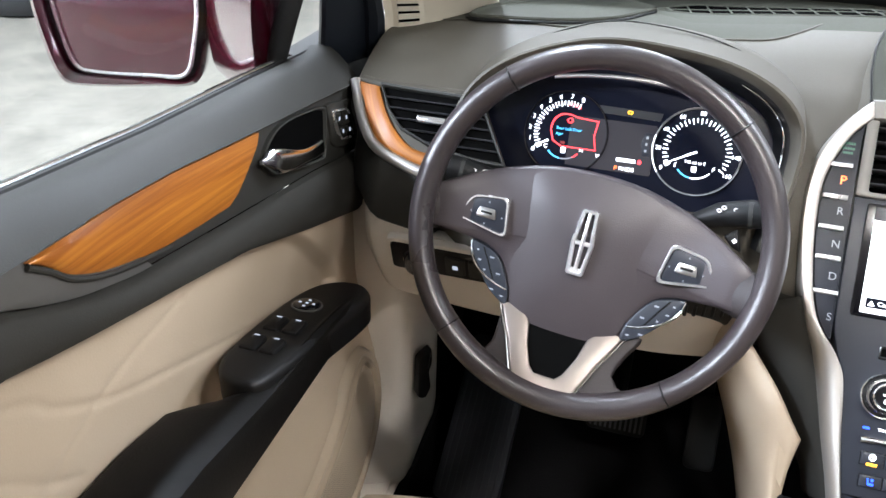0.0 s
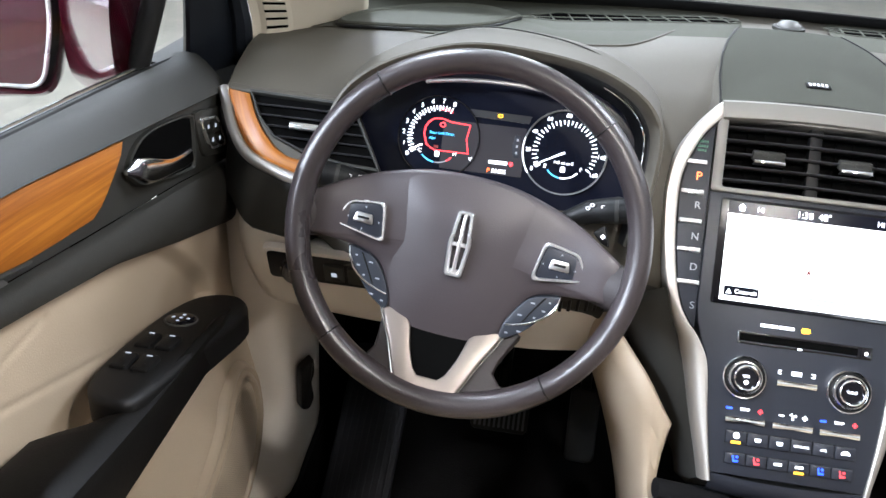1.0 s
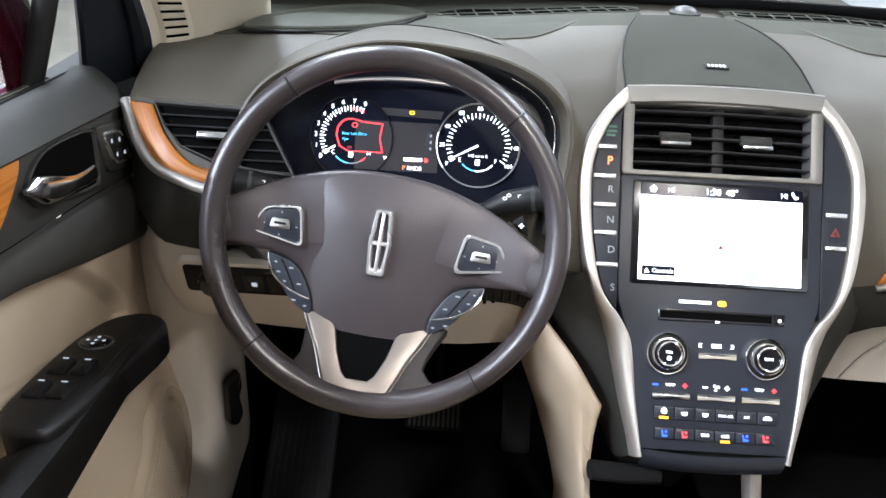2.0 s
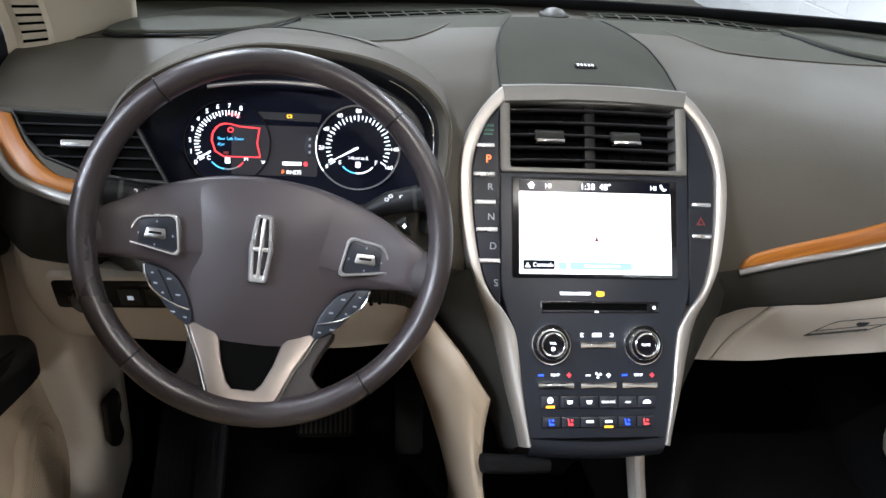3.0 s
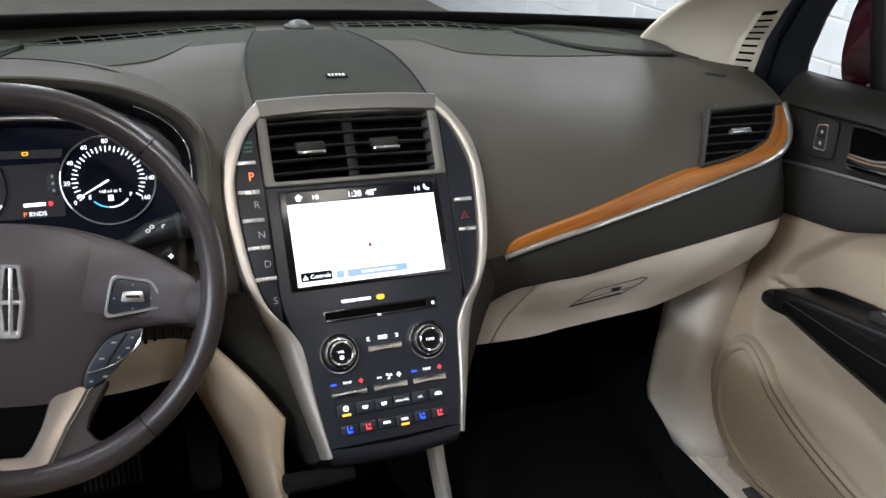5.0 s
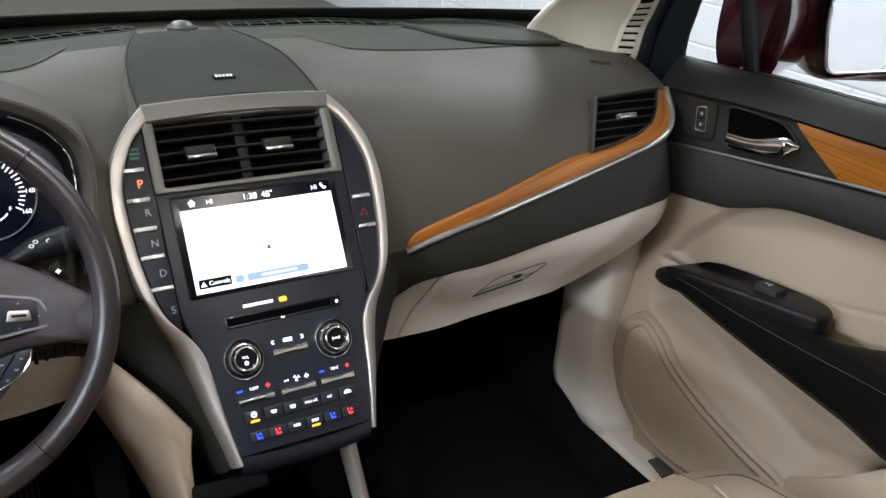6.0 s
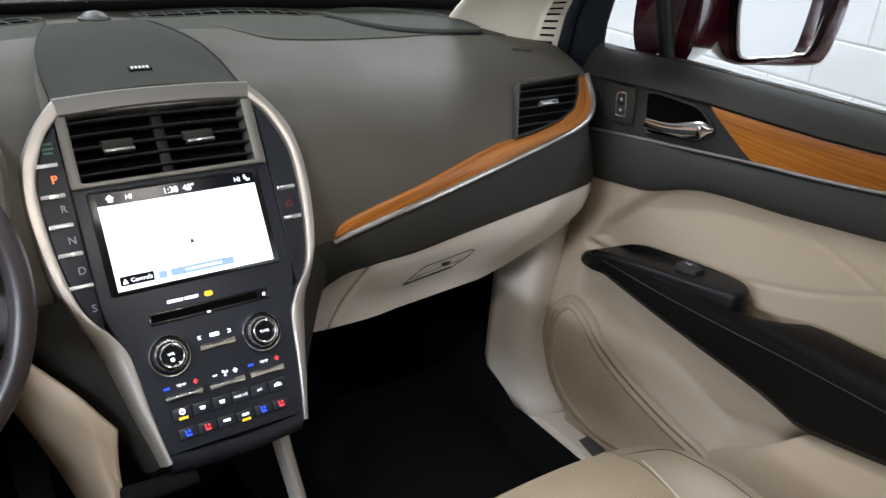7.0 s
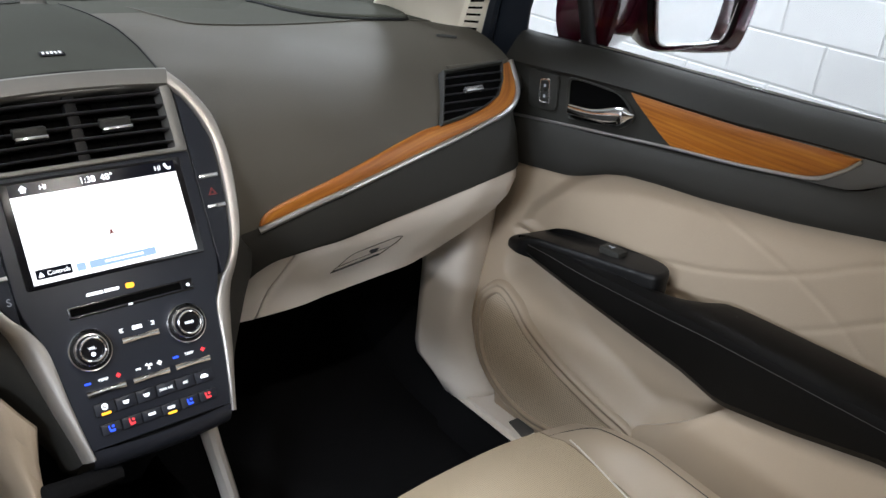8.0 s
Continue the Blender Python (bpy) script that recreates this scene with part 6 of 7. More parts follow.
ARM_IN = {-1: [(0.11, 0.590), (0.2, 0.588), (0.95, 0.584)], 1: [(0.058, 0.600), (0.085, 0.588), (0.11, 0.580), (0.2, 0.576), (0.35, 0.574), (0.5, 0.570), (0.95, 0.565)]}
ARM_TOP = {-1: [(0.11, 0.858), (0.2, 0.868), (0.3, 0.874), (0.38, 0.884), (0.42, 0.890), (0.95, 0.900)], 1: [(0.068, 0.824), (0.085, 0.828), (0.12, 0.833), (0.2, 0.838), (0.35, 0.844), (0.42, 0.849), (0.5, 0.852), (0.95, 0.862)]}
ARM_LOW = {-1: [(0.11, 0.834), (0.25, 0.832), (0.45, 0.828), (0.95, 0.82)], 1: [(0.058, 0.812), (0.11, 0.809), (0.19, 0.800), (0.30, 0.787), (0.40, 0.777), (0.46, 0.764), (0.55, 0.782), (0.65, 0.808), (0.95, 0.82)]}


def car_door(sg, dz, label):
    root = thing("car_door", label, "car door", "front doors")
    BELT, LEDGE, LINE, DARK, WOOD_LOW = BANDS[sg]

    def q(x, y, z):
        return Vector((sg * x, y, z))

    ys = np.linspace(-0.95, 0.072, 60)
    # upper trim, from the window to the ledge
    rows = []
    for k, (f, x) in enumerate(((0, 0.712), (0, 0.694), (0.06, 0.684), (0.25, 0.674), (0.5, 0.665), (0.75, 0.657), (0.93, 0.652), (1.0, 0.654), (1.02, 0.662))):
        rows.append([q(x + 0.012 * ease(0.03, 0.072, y), y, interp(y, BELT) + (interp(y, LEDGE) - interp(y, BELT)) * f - (0.004 if k == 0 else 0)) for y in ys])
    part("upper_trim", loft(rows), TAUPE_DOOR, root)
    # band with handle and wood
    rows = []
    for f in (0, 0.15, 0.5, 0.85, 1.0):
        rows.append([q(0.6585 - 0.002 * math.sin(math.pi * f), y, interp(y, LEDGE) + 0.001 + (interp(y, LINE) - interp(y, LEDGE)) * f) for y in ys])
    part("middle_band", loft(rows), CHARCOAL, root)
    # dark roll below
    rows = []
    for f, x in ((0, 0.658), (0.03, 0.651), (0.12, 0.647), (0.35, 0.643), (0.65, 0.642), (0.88, 0.645), (0.98, 0.650), (1.0, 0.658)):
        rows.append([q(x + 0.012 * ease(0.03, 0.072, y), y, interp(y, LINE) + (interp(y, DARK) - interp(y, LINE)) * f) for y in ys])
    part("dark_roll", loft(rows), TAUPE_DOOR, root)
    low = ([(0.066, interp(0.066, LINE) + 0.002), (-0.02, interp(-0.02, LINE) + 0.0025), (-0.13, interp(-0.13, LINE) + 0.004)] if sg > 0 else []) + WOOD_LOW[0 if sg > 0 else 1:]
    part("silver_line", tube([q(0.6525, y, z - 0.0022) for y, z in resample([(y, z, 0) for y, z in low], 40) and [(v.x, v.y) for v in spline([(y, z, 0) for y, z in low], 8)]], 0.0019, 0.0024, seg=8), SILVER if sg > 0 else CHARCOAL, root, "thin satin line" if sg > 0 else "")
    # cream panel with its pressed shapes
    gy, gz = np.meshgrid(np.linspace(-0.95, 0.075, 250), np.linspace(0.0, 1.0, 170), indexing="ij")
    gz = np.vectorize(lambda y, t: interp(y, DARK) + 0.004 + (0.45 - interp(y, DARK)) * t)(gy, gz)
    xx = np.vectorize(door_x)(gy, gz)
    sm = lambda a, b, v: np.clip((v - a) / (b - a), 0, 1) ** 2 * (3 - 2 * np.clip((v - a) / (b - a), 0, 1))
    xx = xx + 0.015 * sm(-0.005, 0.013, inside_distance(gy, gz, INSERT))
    xx = xx + 0.044 * sm(-0.004, 0.046, inside_distance(gy, gz, POCKET))
    xx = xx + 0.010 * sm(0.0, 0.008, inside_distance(gy, gz, GRILLE))
    for s in SEAMS[sg]:
        d = line_distance(gy, gz, s)
        xx = xx + 0.0015 * np.exp(-(d / 0.0032) ** 2) - 0.0010 * np.exp(-(d / 0.030) ** 2)
    # front edge swings away to the hinge side
    xx = xx + 0.05 * sm(0.045, 0.085, gy + 0.10 * sm(0.62, 0.48, gz))
    part("panel", loft([[q(float(xx[i, j]), float(gy[i, j]), float(gz[i, j]) + 0.0) for j in range(gy.shape[1])] for i in range(gy.shape[0])]), CREAM, root, "cream vinyl panel with stitched quilting lines")
    # speaker: a broad raised border round a slightly hollow mesh
    rim = [Vector((v.x, v.y)) for v in resample([(y, z, 0) for y, z in GRILLE + GRILLE[:1]], 121)[:-1]]
    push = []
    for i in range(120):
        d = (rim[(i + 2) % 120] - rim[i - 2]).normalized()
        push.append(Vector((d.y, -d.x)))
    if sum(p.x * (v.x + 0.13) + p.y * (v.y - 0.6) for p, v in zip(push, rim)) < 0:
        push = [-p for p in push]

    def border(steps):
        return [[q(door_x(v.x, v.y) - h, v.x + p.x * o, v.y + p.y * o) for v, p in zip(rim, push)] for o, h in steps]

    part("speaker_border", loft(border(((0.022, -0.012), (0.019, 0.0), (0.0165, 0.0045), (0.0135, 0.0062), (0.0105, 0.0055), (0.0085, 0.0040), (0.0065, 0.0048), (0.004, 0.0080), (0.001, 0.0090), (-0.0015, 0.0078), (-0.003, 0.004), (-0.003, -0.006))), closed=True), CREAM, root)
    cg = sum(rim, Vector((0, 0))) / 120
    mesh = border(((-0.002, 0.0030), (-0.006, 0.0034)))
    for f in (0.75, 0.5, 0.25, 0.02):
        mesh.append([q(door_x(cg.x + (v.x - cg.x) * f, cg.y + (v.y - cg.y) * f) - 0.0034, cg.x + (v.x - cg.x) * f, cg.y + (v.y - cg.y) * f) for v in rim])
    part("speaker_grille", loft(mesh, closed=True, ends=True), CREAM_MESH, root, "cream speaker mesh")
    # map pocket
    rows = []
    for f in range(25):
        y = -0.30 - 0.64 * f / 24
        zt = interp(-y, [(0.30, 0.585), (0.34, 0.622), (0.404, 0.676), (0.464, 0.742), (0.542, 0.766), (0.65, 0.786), (0.95, 0.80)])
        bulge = 0.030 * ease(0.30, 0.42, -y)
        rows.append([q(0.652, y, zt - 0.012), q(0.640 - bulge, y, zt - 0.002), q(0.632 - bulge, y, zt), q(0.625 - bulge, y, zt - 0.006), q(0.619 - bulge, y, zt - 0.025), q(0.612 - bulge * 0.9, y, min(0.56, zt - 0.06)), q(0.612 - bulge * 0.5, y, 0.48), q(0.64, y, 0.45)])
    part("map_pocket", loft(rows), CREAM, root)
    # lock switch
    LM_ = Matrix(((0, 0, -sg, sg * 0.6575), (1, 0, 0, 0), (0, 1, 0, 0), (0, 0, 0, 1)))
    if sg > 0:
        plate_, fr = [(0.007, 1.055), (0.0, 0.997), (-0.058, 1.004), (-0.054, 1.058)], [(-0.021, 1.046), (-0.024, 1.009), (-0.045, 1.0125), (-0.040, 1.050)]
    else:
        plate_, fr = [(0.044, 1.024), (0.050, 0.966), (-0.022, 0.985), (-0.040, 1.044)], [(0.015, 1.022), (0.036, 0.979), (-0.009, 0.990), (-0.031, 1.034)]

    def shrink(poly, f):
        cy_, cz_ = sum(a_[0] for a_ in poly) / len(poly), sum(a_[1] for a_ in poly) / len(poly)
        return [(cy_ + (a_[0] - cy_) * f, cz_ + (a_[1] - cz_) * f) for a_ in poly]

    def soft(poly):
        out = []
        n_ = len(poly)
        for i_ in range(n_):
            p0, p1, p2 = Vector(poly[i_ - 1]), Vector(poly[i_]), Vector(poly[(i_ + 1) % n_])
            for t_ in (0.0, 0.5, 1.0):
                a_, b_ = p1.lerp(p0, 0.16), p1.lerp(p2, 0.16)
                out.append(tuple(a_.lerp(p1, t_).lerp(p1.lerp(b_, t_), t_)))
        return out

    bz = part("lock_bezel", slab(soft(plate_), LM_, -0.004, 0.0045, 0.002), CHARCOAL, root)
    part("lock_frame", frame_ring(soft(fr), soft(shrink(fr, 0.84)), LM_, 0.003, 0.0078, 0.001), BRIGHT, bz)
    f4 = [Vector(v) for v in shrink(fr, 0.80)]
    for s in (0, 1):
        cells = [(0.0, 1.0)] if sg > 0 else [(0.0, 0.48), (0.52, 1.0)]
        for u0, u1 in cells:
            quad = [f4[0].lerp(f4[1], v).lerp(f4[3].lerp(f4[2], v), u) for u, v in ((u0, s * 0.52), (u1, s * 0.52), (u1, s * 0.52 + 0.48), (u0, s * 0.52 + 0.48))]
            qd = [tuple(v) for v in quad]
            part("lock_button", slab(qd, LM_, 0.002, 0.0068, 0.001), CHARCOAL, bz)
            cq = sum(quad, Vector((0, 0))) / 4
            icon("lock_icon", rect(cq.x - 0.0018, cq.y - 0.0022, cq.x + 0.0018, cq.y + 0.0022, 0.0008), LIT_DIM, bz, 0.0069, LM_)
    # flat black plate for the shade in the hollow behind the handle, and the handle
    if sg > 0:
        cup = [(-0.072, 1.052), (-0.080, 1.008), (-0.092, 1.002), (-0.150, 1.010), (-0.178, 1.017), (-0.196, 1.037), (-0.170, 1.059), (-0.140, 1.062), (-0.100, 1.062), (-0.080, 1.060)]
        h0, h1 = (-0.088, 1.0185), (-0.203, 1.0405)
    else:
        cup = [(-0.040, 1.034), (-0.044, 0.990), (-0.056, 0.985), (-0.120, 1.000), (-0.164, 1.014), (-0.182, 1.034), (-0.160, 1.052), (-0.128, 1.056), (-0.070, 1.048), (-0.048, 1.042)]
        h0, h1 = (-0.070, 1.0075), (-0.198, 1.0400)
    cup = curve2(cup, 4, True)
    c0 = np.mean(cup, axis=0)
    rows = []
    for f, h in ((1.04, 0.0), (1.03, 0.004), (0.98, 0.0045), (0.95, 0.003), (0.92, 0.0016)):
        rows.append([LM_ @ Vector((c0[0] + (y - c0[0]) * f, c0[1] + (z - c0[1]) * f, h)) for y, z in cup])
    hc = part("handle_cup", loft(rows, closed=True), CHARCOAL, root)
    part("cup_shade", slab([(c0[0] + (y - c0[0]) * 0.93, c0[1] + (z - c0[1]) * 0.93) for y, z in cup], LM_, 0.001, 0.0022), VOID, hc)
    hrows = []
    for k in range(21):
        t = k / 20
        yy, zz = h0[0] + (h1[0] - h0[0]) * t, h0[1] + (h1[1] - h0[1]) * t - 0.003 * math.sin(math.pi * t)
        tall = 0.0080 + 0.0055 * ease(0.35, 0.80, t) - 0.0110 * ease(0.82, 1.0, t)
        deep = 0.0055 - 0.0035 * ease(0.85, 1.0, t)
        off = 0.007 + 0.007 * math.sin(math.pi * min(1.0, 0.1 + 0.8 * t))
        hrows.append([LM_ @ Vector((yy + 0.1 * (zz - h0[1]), zz + tall * math.copysign(abs(math.sin(a)) ** 0.6, math.sin(a)), off + deep * math.copysign(abs(math.cos(a)) ** 0.6, math.cos(a)))) for a in (2 * math.pi * n / 20 for n in range(20))])
    part("door_handle", loft(hrows, closed=True, ends=True), CHROME, root, "chrome pull handle")
    # wood inlay
    up = [q(0.655, y, interp(y, LEDGE) - 0.002) for y in np.linspace(-0.184, WOOD_LOW[-1][0], 24)]
    lo = [q(0.655, v.x, v.y) for v in spline([(y, z, 0) for y, z in WOOD_LOW], 6)]
    part("wood_inlay", ribbon(up, lo, 60, 6, 0.004, (-sg, 0, 0.15)), WOOD, root, "oiled brown wood inlay")
    up = [q(0.6560, y, interp(y, LEDGE) - 0.001) for y in np.linspace(-0.42, -0.95, 30)]
    lo = [q(0.6560, y, interp(y, LINE) + 0.001) for y in np.linspace(-0.36, -0.95, 30)]
    part("trim_tail", ribbon(up, lo, 40, 5, 0.0015, (-sg, 0, 0.2)), SILVER_DARK, root, "dark satin trim")
    # armrest: switch pod, pull bar and pad
    POD = [(0.586, -0.088), (0.606, -0.064), (0.634, -0.068), (0.655, -0.098), (0.663, -0.17), (0.658, -0.275), (0.640, -0.314), (0.610, -0.322), (0.596, -0.300), (0.588, -0.20), (0.582, -0.125)]
    high, slope = (0.815, 0.19) if sg < 0 else (0.839, 0.13)
    if sg > 0:
        POD = [(0.584, -0.085), (0.604, -0.046), (0.628, -0.038), (0.650, -0.062)] + POD[4:]
    pod_m = Matrix(((sg, 0, 0, 0), (0, 1, 0, 0), (0, -slope, 1, dz), (0, 0, 0, 1)))
    pod_bm = slab(curve2(POD, 5, True), pod_m, high - 0.033, high, 0.007, 4)
    for v in pod_bm.verts:
        low_ = v.co.z < high + dz - slope * v.co.y - 0.018
        v.co.z -= (0.004 if low_ else 0.026) * ease(-0.120, -0.036, v.co.y) if sg > 0 else 0.0
    pod = part("switch_pod", pod_bm, BLACK, root)

    def on_pod(y, x, h=0.0):
        return Matrix.Translation((sg * x, y, high + dz - slope * y + h)) @ pose(0, 0, 0, -math.degrees(math.atan(slope)), 0, 0)
    if sg < 0:
        part("mirror_dial", lathe([(0.0150, 0), (0.0150, 0.002), (0.0135, 0.003), (0.001, 0.003)], on_pod(-0.149, 0.635), 28), GLOSS, pod)
        part("dial_ring", lathe([(0.0172, 0), (0.0172, 0.0016), (0.0156, 0.0016), (0.0156, 0)], on_pod(-0.149, 0.635), 28), SILVER_DARK, pod)
        for a in range(5):
            icon("dial_icon", rect(-0.0015 + 0.008 * math.cos(a * 1.57) * (a < 4), -0.0015 + 0.008 * math.sin(a * 1.57) * (a < 4), 0.0015 + 0.008 * math.cos(a * 1.57) * (a < 4), 0.0015 + 0.008 * math.sin(a * 1.57) * (a < 4)), LIT_DIM, pod, 0.0031, on_pod(-0.149, 0.635))
        for yy in (-0.206, -0.252):
            for xx_ in (0.621, 0.642):
                s = part("window_switch", slab(rect(-0.0090, -0.014, 0.0090, 0.014, 0.003), on_pod(yy, xx_) @ pose(0, 0, 0, 6), -0.004, 0.0045, 0.003), BLACK, pod)
                icon("switch_mark", rect(-0.0028, 0.0085, 0.0028, 0.0102), LIT_DIM, s, 0.0046, on_pod(yy, xx_) @ pose(0, 0, 0, 6))
    else:
        s = part("window_switch", slab(rect(-0.011, -0.018, 0.011, 0.018, 0.003), on_pod(-0.225, 0.630) @ pose(0, 0, 0, 6), -0.004, 0.006, 0.003), CHARCOAL, pod)
        icon("switch_mark", rect(-0.004, 0.0, 0.004, 0.002), LIT_DIM, s, 0.0061, on_pod(-0.225, 0.630) @ pose(0, 0, 0, 6))
        icon("switch_mark", rect(-0.001, 0.003, 0.001, 0.009), LIT_DIM, s, 0.0061, on_pod(-0.225, 0.630) @ pose(0, 0, 0, 6))
    rows = []
    N = 48
    first = -0.112 if sg < 0 else -0.072
    back = 0.0 if sg < 0 else 0.035
    for k in range(N):
        y = first - (0.922 + first) * k / (N - 1)
        end = 1 - ease(0.0, 0.035, first - y)
        xi = interp(-y, ARM_IN[sg]) + 0.006 * end
        xo = interp(-y - back, [(0.11, 0.600), (0.2, 0.607), (0.27, 0.612), (0.31, 0.620), (0.34, 0.636), (0.365, 0.664), (0.95, 0.664)]) - 0.003 * end
        zt = interp(-y, ARM_TOP[sg]) - 0.008 * end
        zb = interp(-y, ARM_LOW[sg]) - 0.011 + 0.006 * end
        r = min(0.014, (xo - xi) / 2.2, (zt - zb) * 0.45)
        ring = [(xi + 0.008, zb), (xi - 0.001, zb + min(0.012, (zt - zb) * 0.4)), (xi, zt - r), (xi + r * 0.3, zt - r * 0.3), (xi + r, zt), ((xi + xo) / 2, zt + 0.002), (xo - r, zt), (xo - r * 0.3, zt - r * 0.3), (xo, zt - r), (xo, zb)]
        rows.append([q(x, y, z) for x, z in ring])
    part("armrest", loft(rows, closed=True, ends=True), ARM, root, "black padded armrest with fine stitching")
    if sg > 0:
        part("stitching", tube([r[2] + Vector((-sg * 0.0006, 0, 0.0)) for r in rows[2:]], 0.0005, seg=5), STITCH, root)
    # painted outer skin
    part("outer_skin", loft([[q(x, y, interp(y, BELT) - 0.016 if z is None else z) for y in np.linspace(-0.95, 0.10, 16)] for x, z in ((0.736, None), (0.762, 1.045), (0.785, 0.98), (0.79, 0.8), (0.78, 0.6), (0.765, 0.38))]), PAINT, root, "ruby red outer skin")
    # window: rubber, glass, divider, quarter pane
    part("window_rubber", tube([q(0.717, y, interp(y, BELT) - 0.010) for y in np.linspace(-0.95, 0.06, 40)], 0.005, 0.007, seg=10), RUBBER, root)
    part("outer_chrome", tube([q(0.7265, y, interp(y, BELT) - 0.006) for y in np.linspace(-0.95, -0.02, 40)], 0.0035, 0.004, seg=10), CHROME, root, "chrome window strip")

    def lean(y, z):
        return q(0.722 - 0.28 * (z - 1.10), y, z)

    pane = loft([[lean(y, interp(y, BELT) - 0.01 + (1.45 - interp(y, BELT)) * f) for y in np.linspace(-0.95, -0.045, 12)] for f in (0, 0.5, 1.0)])
    gp = part("window_pane", pane, GLASS, root, "clear side window")
    gp.visible_shadow = False
    post = ((-0.005, 1.07), (0.008, 1.138), (0.035, 1.35)) if sg < 0 else ((-0.043, 1.085), (-0.034, 1.184), (-0.015, 1.35))
    part("divider", tube([lean(y, z) for y, z in post], 0.011, 0.0125, seg=12, up=(1, 0, 0)), RUBBER, root)
    gp = part("quarter_pane", loft([[lean(y, 1.085 + h) for y in np.linspace(-0.032 + 0.2 * h, 0.085 - 0.3 * h, 5)] for h in (0, 0.06, 0.12)]), GLASS, root, "clear quarter window")
    gp.visible_shadow = False
    return root


left_door = car_door(-1, 0.012, "driver's car door with cream panel, dark armrest and wood inlay")
right_door = car_door(1, -0.018, "passenger's car door with cream panel, dark armrest and wood inlay")


def door_mirror(door, sg, cx, cy, cz, w, h, turn, glass_turn, foot_y, foot_r, reach=0.84):
    """Red shell round a mirror glass that faces back along the car."""
    fm = Matrix.Translation((sg * cx, cy, cz)) @ pose(0, 0, 0, 90, 0, turn)
    base = curve2([(-w * 0.70, -h * 0.97), (-w * 0.2, -h), (w * 0.55, -h * 0.97), (w * 0.84, -h * 0.85), (w * 0.96, -h * 0.3), (w, h * 0.3), (w * 0.95, h * 0.85), (w * 0.4, h), (-w * 0.5, h * 0.97), (-w * 0.93, h * 0.7), (-w * 0.98, h * 0.1), (-w * 0.88, -h * 0.5)], 5, True)
    base = [(sg * x, y) for x, y in base]
    root = part("door_mirror", loft([[fm @ Vector((x * f, y * f, d)) for x, y in base] for f, d in ((0.90, -0.03), (0.91, 0.004), (0.95, 0.012), (1.0, 0.006), (1.03, -0.02), (1.02, -0.05), (0.9, -0.085), (0.6, -0.11), (0.2, -0.118))], closed=True, ends=True), PAINT, door, "ruby red door mirror shell")
    part("mirror_surround", slab([(x * 0.905, y * 0.905) for x, y in base], fm, -0.03, -0.020), RUBBER, root)
    gm = fm @ pose(0, 0, 0, 0, glass_turn, 0)
    part("mirror_glass", slab([(x * 0.84, y * 0.86) for x, y in base], gm, -0.012, 0.0), MIRROR, root, "silvered mirror glass")
    part("mirror_rim", tube([gm @ Vector((x * 0.845, y * 0.865, -0.001)) for x, y in base], 0.0030, closed=True, seg=8), BRIGHT, root)
    rows = []
    inner = cx - w * reach
    for t in (0.0, 0.25, 0.5, 0.75, 1.0):
        x = 0.735 + (inner - 0.735) * t
        mid_y, mid_z = cy + foot_y[0] + (foot_y[1] - foot_y[0]) * t, cz - 0.012
        rows.append([Vector((sg * x, mid_y + foot_r * (1 - 0.3 * t) * math.copysign(abs(math.cos(a_)) ** 0.8, math.cos(a_)), mid_z + (0.088 - 0.014 * t) * math.copysign(abs(math.sin(a_)) ** 0.8, math.sin(a_)))) for a_ in (2 * math.pi * k / 28 for k in range(28))])
    part("mirror_foot", loft(rows, closed=True, ends=True), PAINT, root)


door_mirror(left_door, -1, 0.937, 0.02, 1.106, 0.103, 0.095, 27, -10, (-0.022, 0.062), 0.040)
door_mirror(right_door, 1, 0.930, -0.078, 1.168, 0.102, 0.090, -29, 15, (0.062, 0.092), 0.062, 0.69)

# rear door behind the driver's, standing open
OPEN = Matrix.Translation((-0.775, -1.03, 0)) @ pose(0, 0, 0, 0, 0, -58)
rear_door = thing("rear_door", "open ruby red rear car door with dark tinted window", "car door")
part("outer_skin", loft([[OPEN @ Vector((-x - 0.012 * math.sin(math.pi * k / 11), -0.80 * k / 11, z)) for k in range(12)] for x, z in ((0.0, 1.09), (0.022, 1.06), (0.030, 1.0), (0.022, 0.965), (0.034, 0.94), (0.042, 0.80), (0.038, 0.62), (0.018, 0.50), (0.0, 0.45))]), PAINT, rear_door, "ruby red outer skin")
part("inner_panel", loft([[OPEN @ Vector((x, -0.80 * k / 8, z)) for k in range(9)] for x, z in ((0.0, 1.09), (0.05, 1.08), (0.075, 0.98), (0.07, 0.80), (0.085, 0.62), (0.06, 0.47), (0.0, 0.45))]), CREAM, rear_door, "cream inner panel")
part("window_frame", tube([OPEN @ Vector(p) for p in ((0.01, -0.01, 1.07), (0.06, -0.05, 1.38), (0.07, -0.20, 1.43), (0.07, -0.55, 1.42), (0.02, -0.78, 1.08))], 0.018, 0.014, seg=10), NAVY, rear_door)
part("window_pane", loft([[OPEN @ Vector((0.01 + 0.06 * f, y + (0.03 if y > -0.4 else 0.12) * -f * (1 if y > -0.4 else -1), 1.075 + 0.33 * f)) for y in (-0.02, -0.4, -0.76)] for f in (0, 0.5, 1.0)]), PRIVACY, rear_door, "dark tinted window")

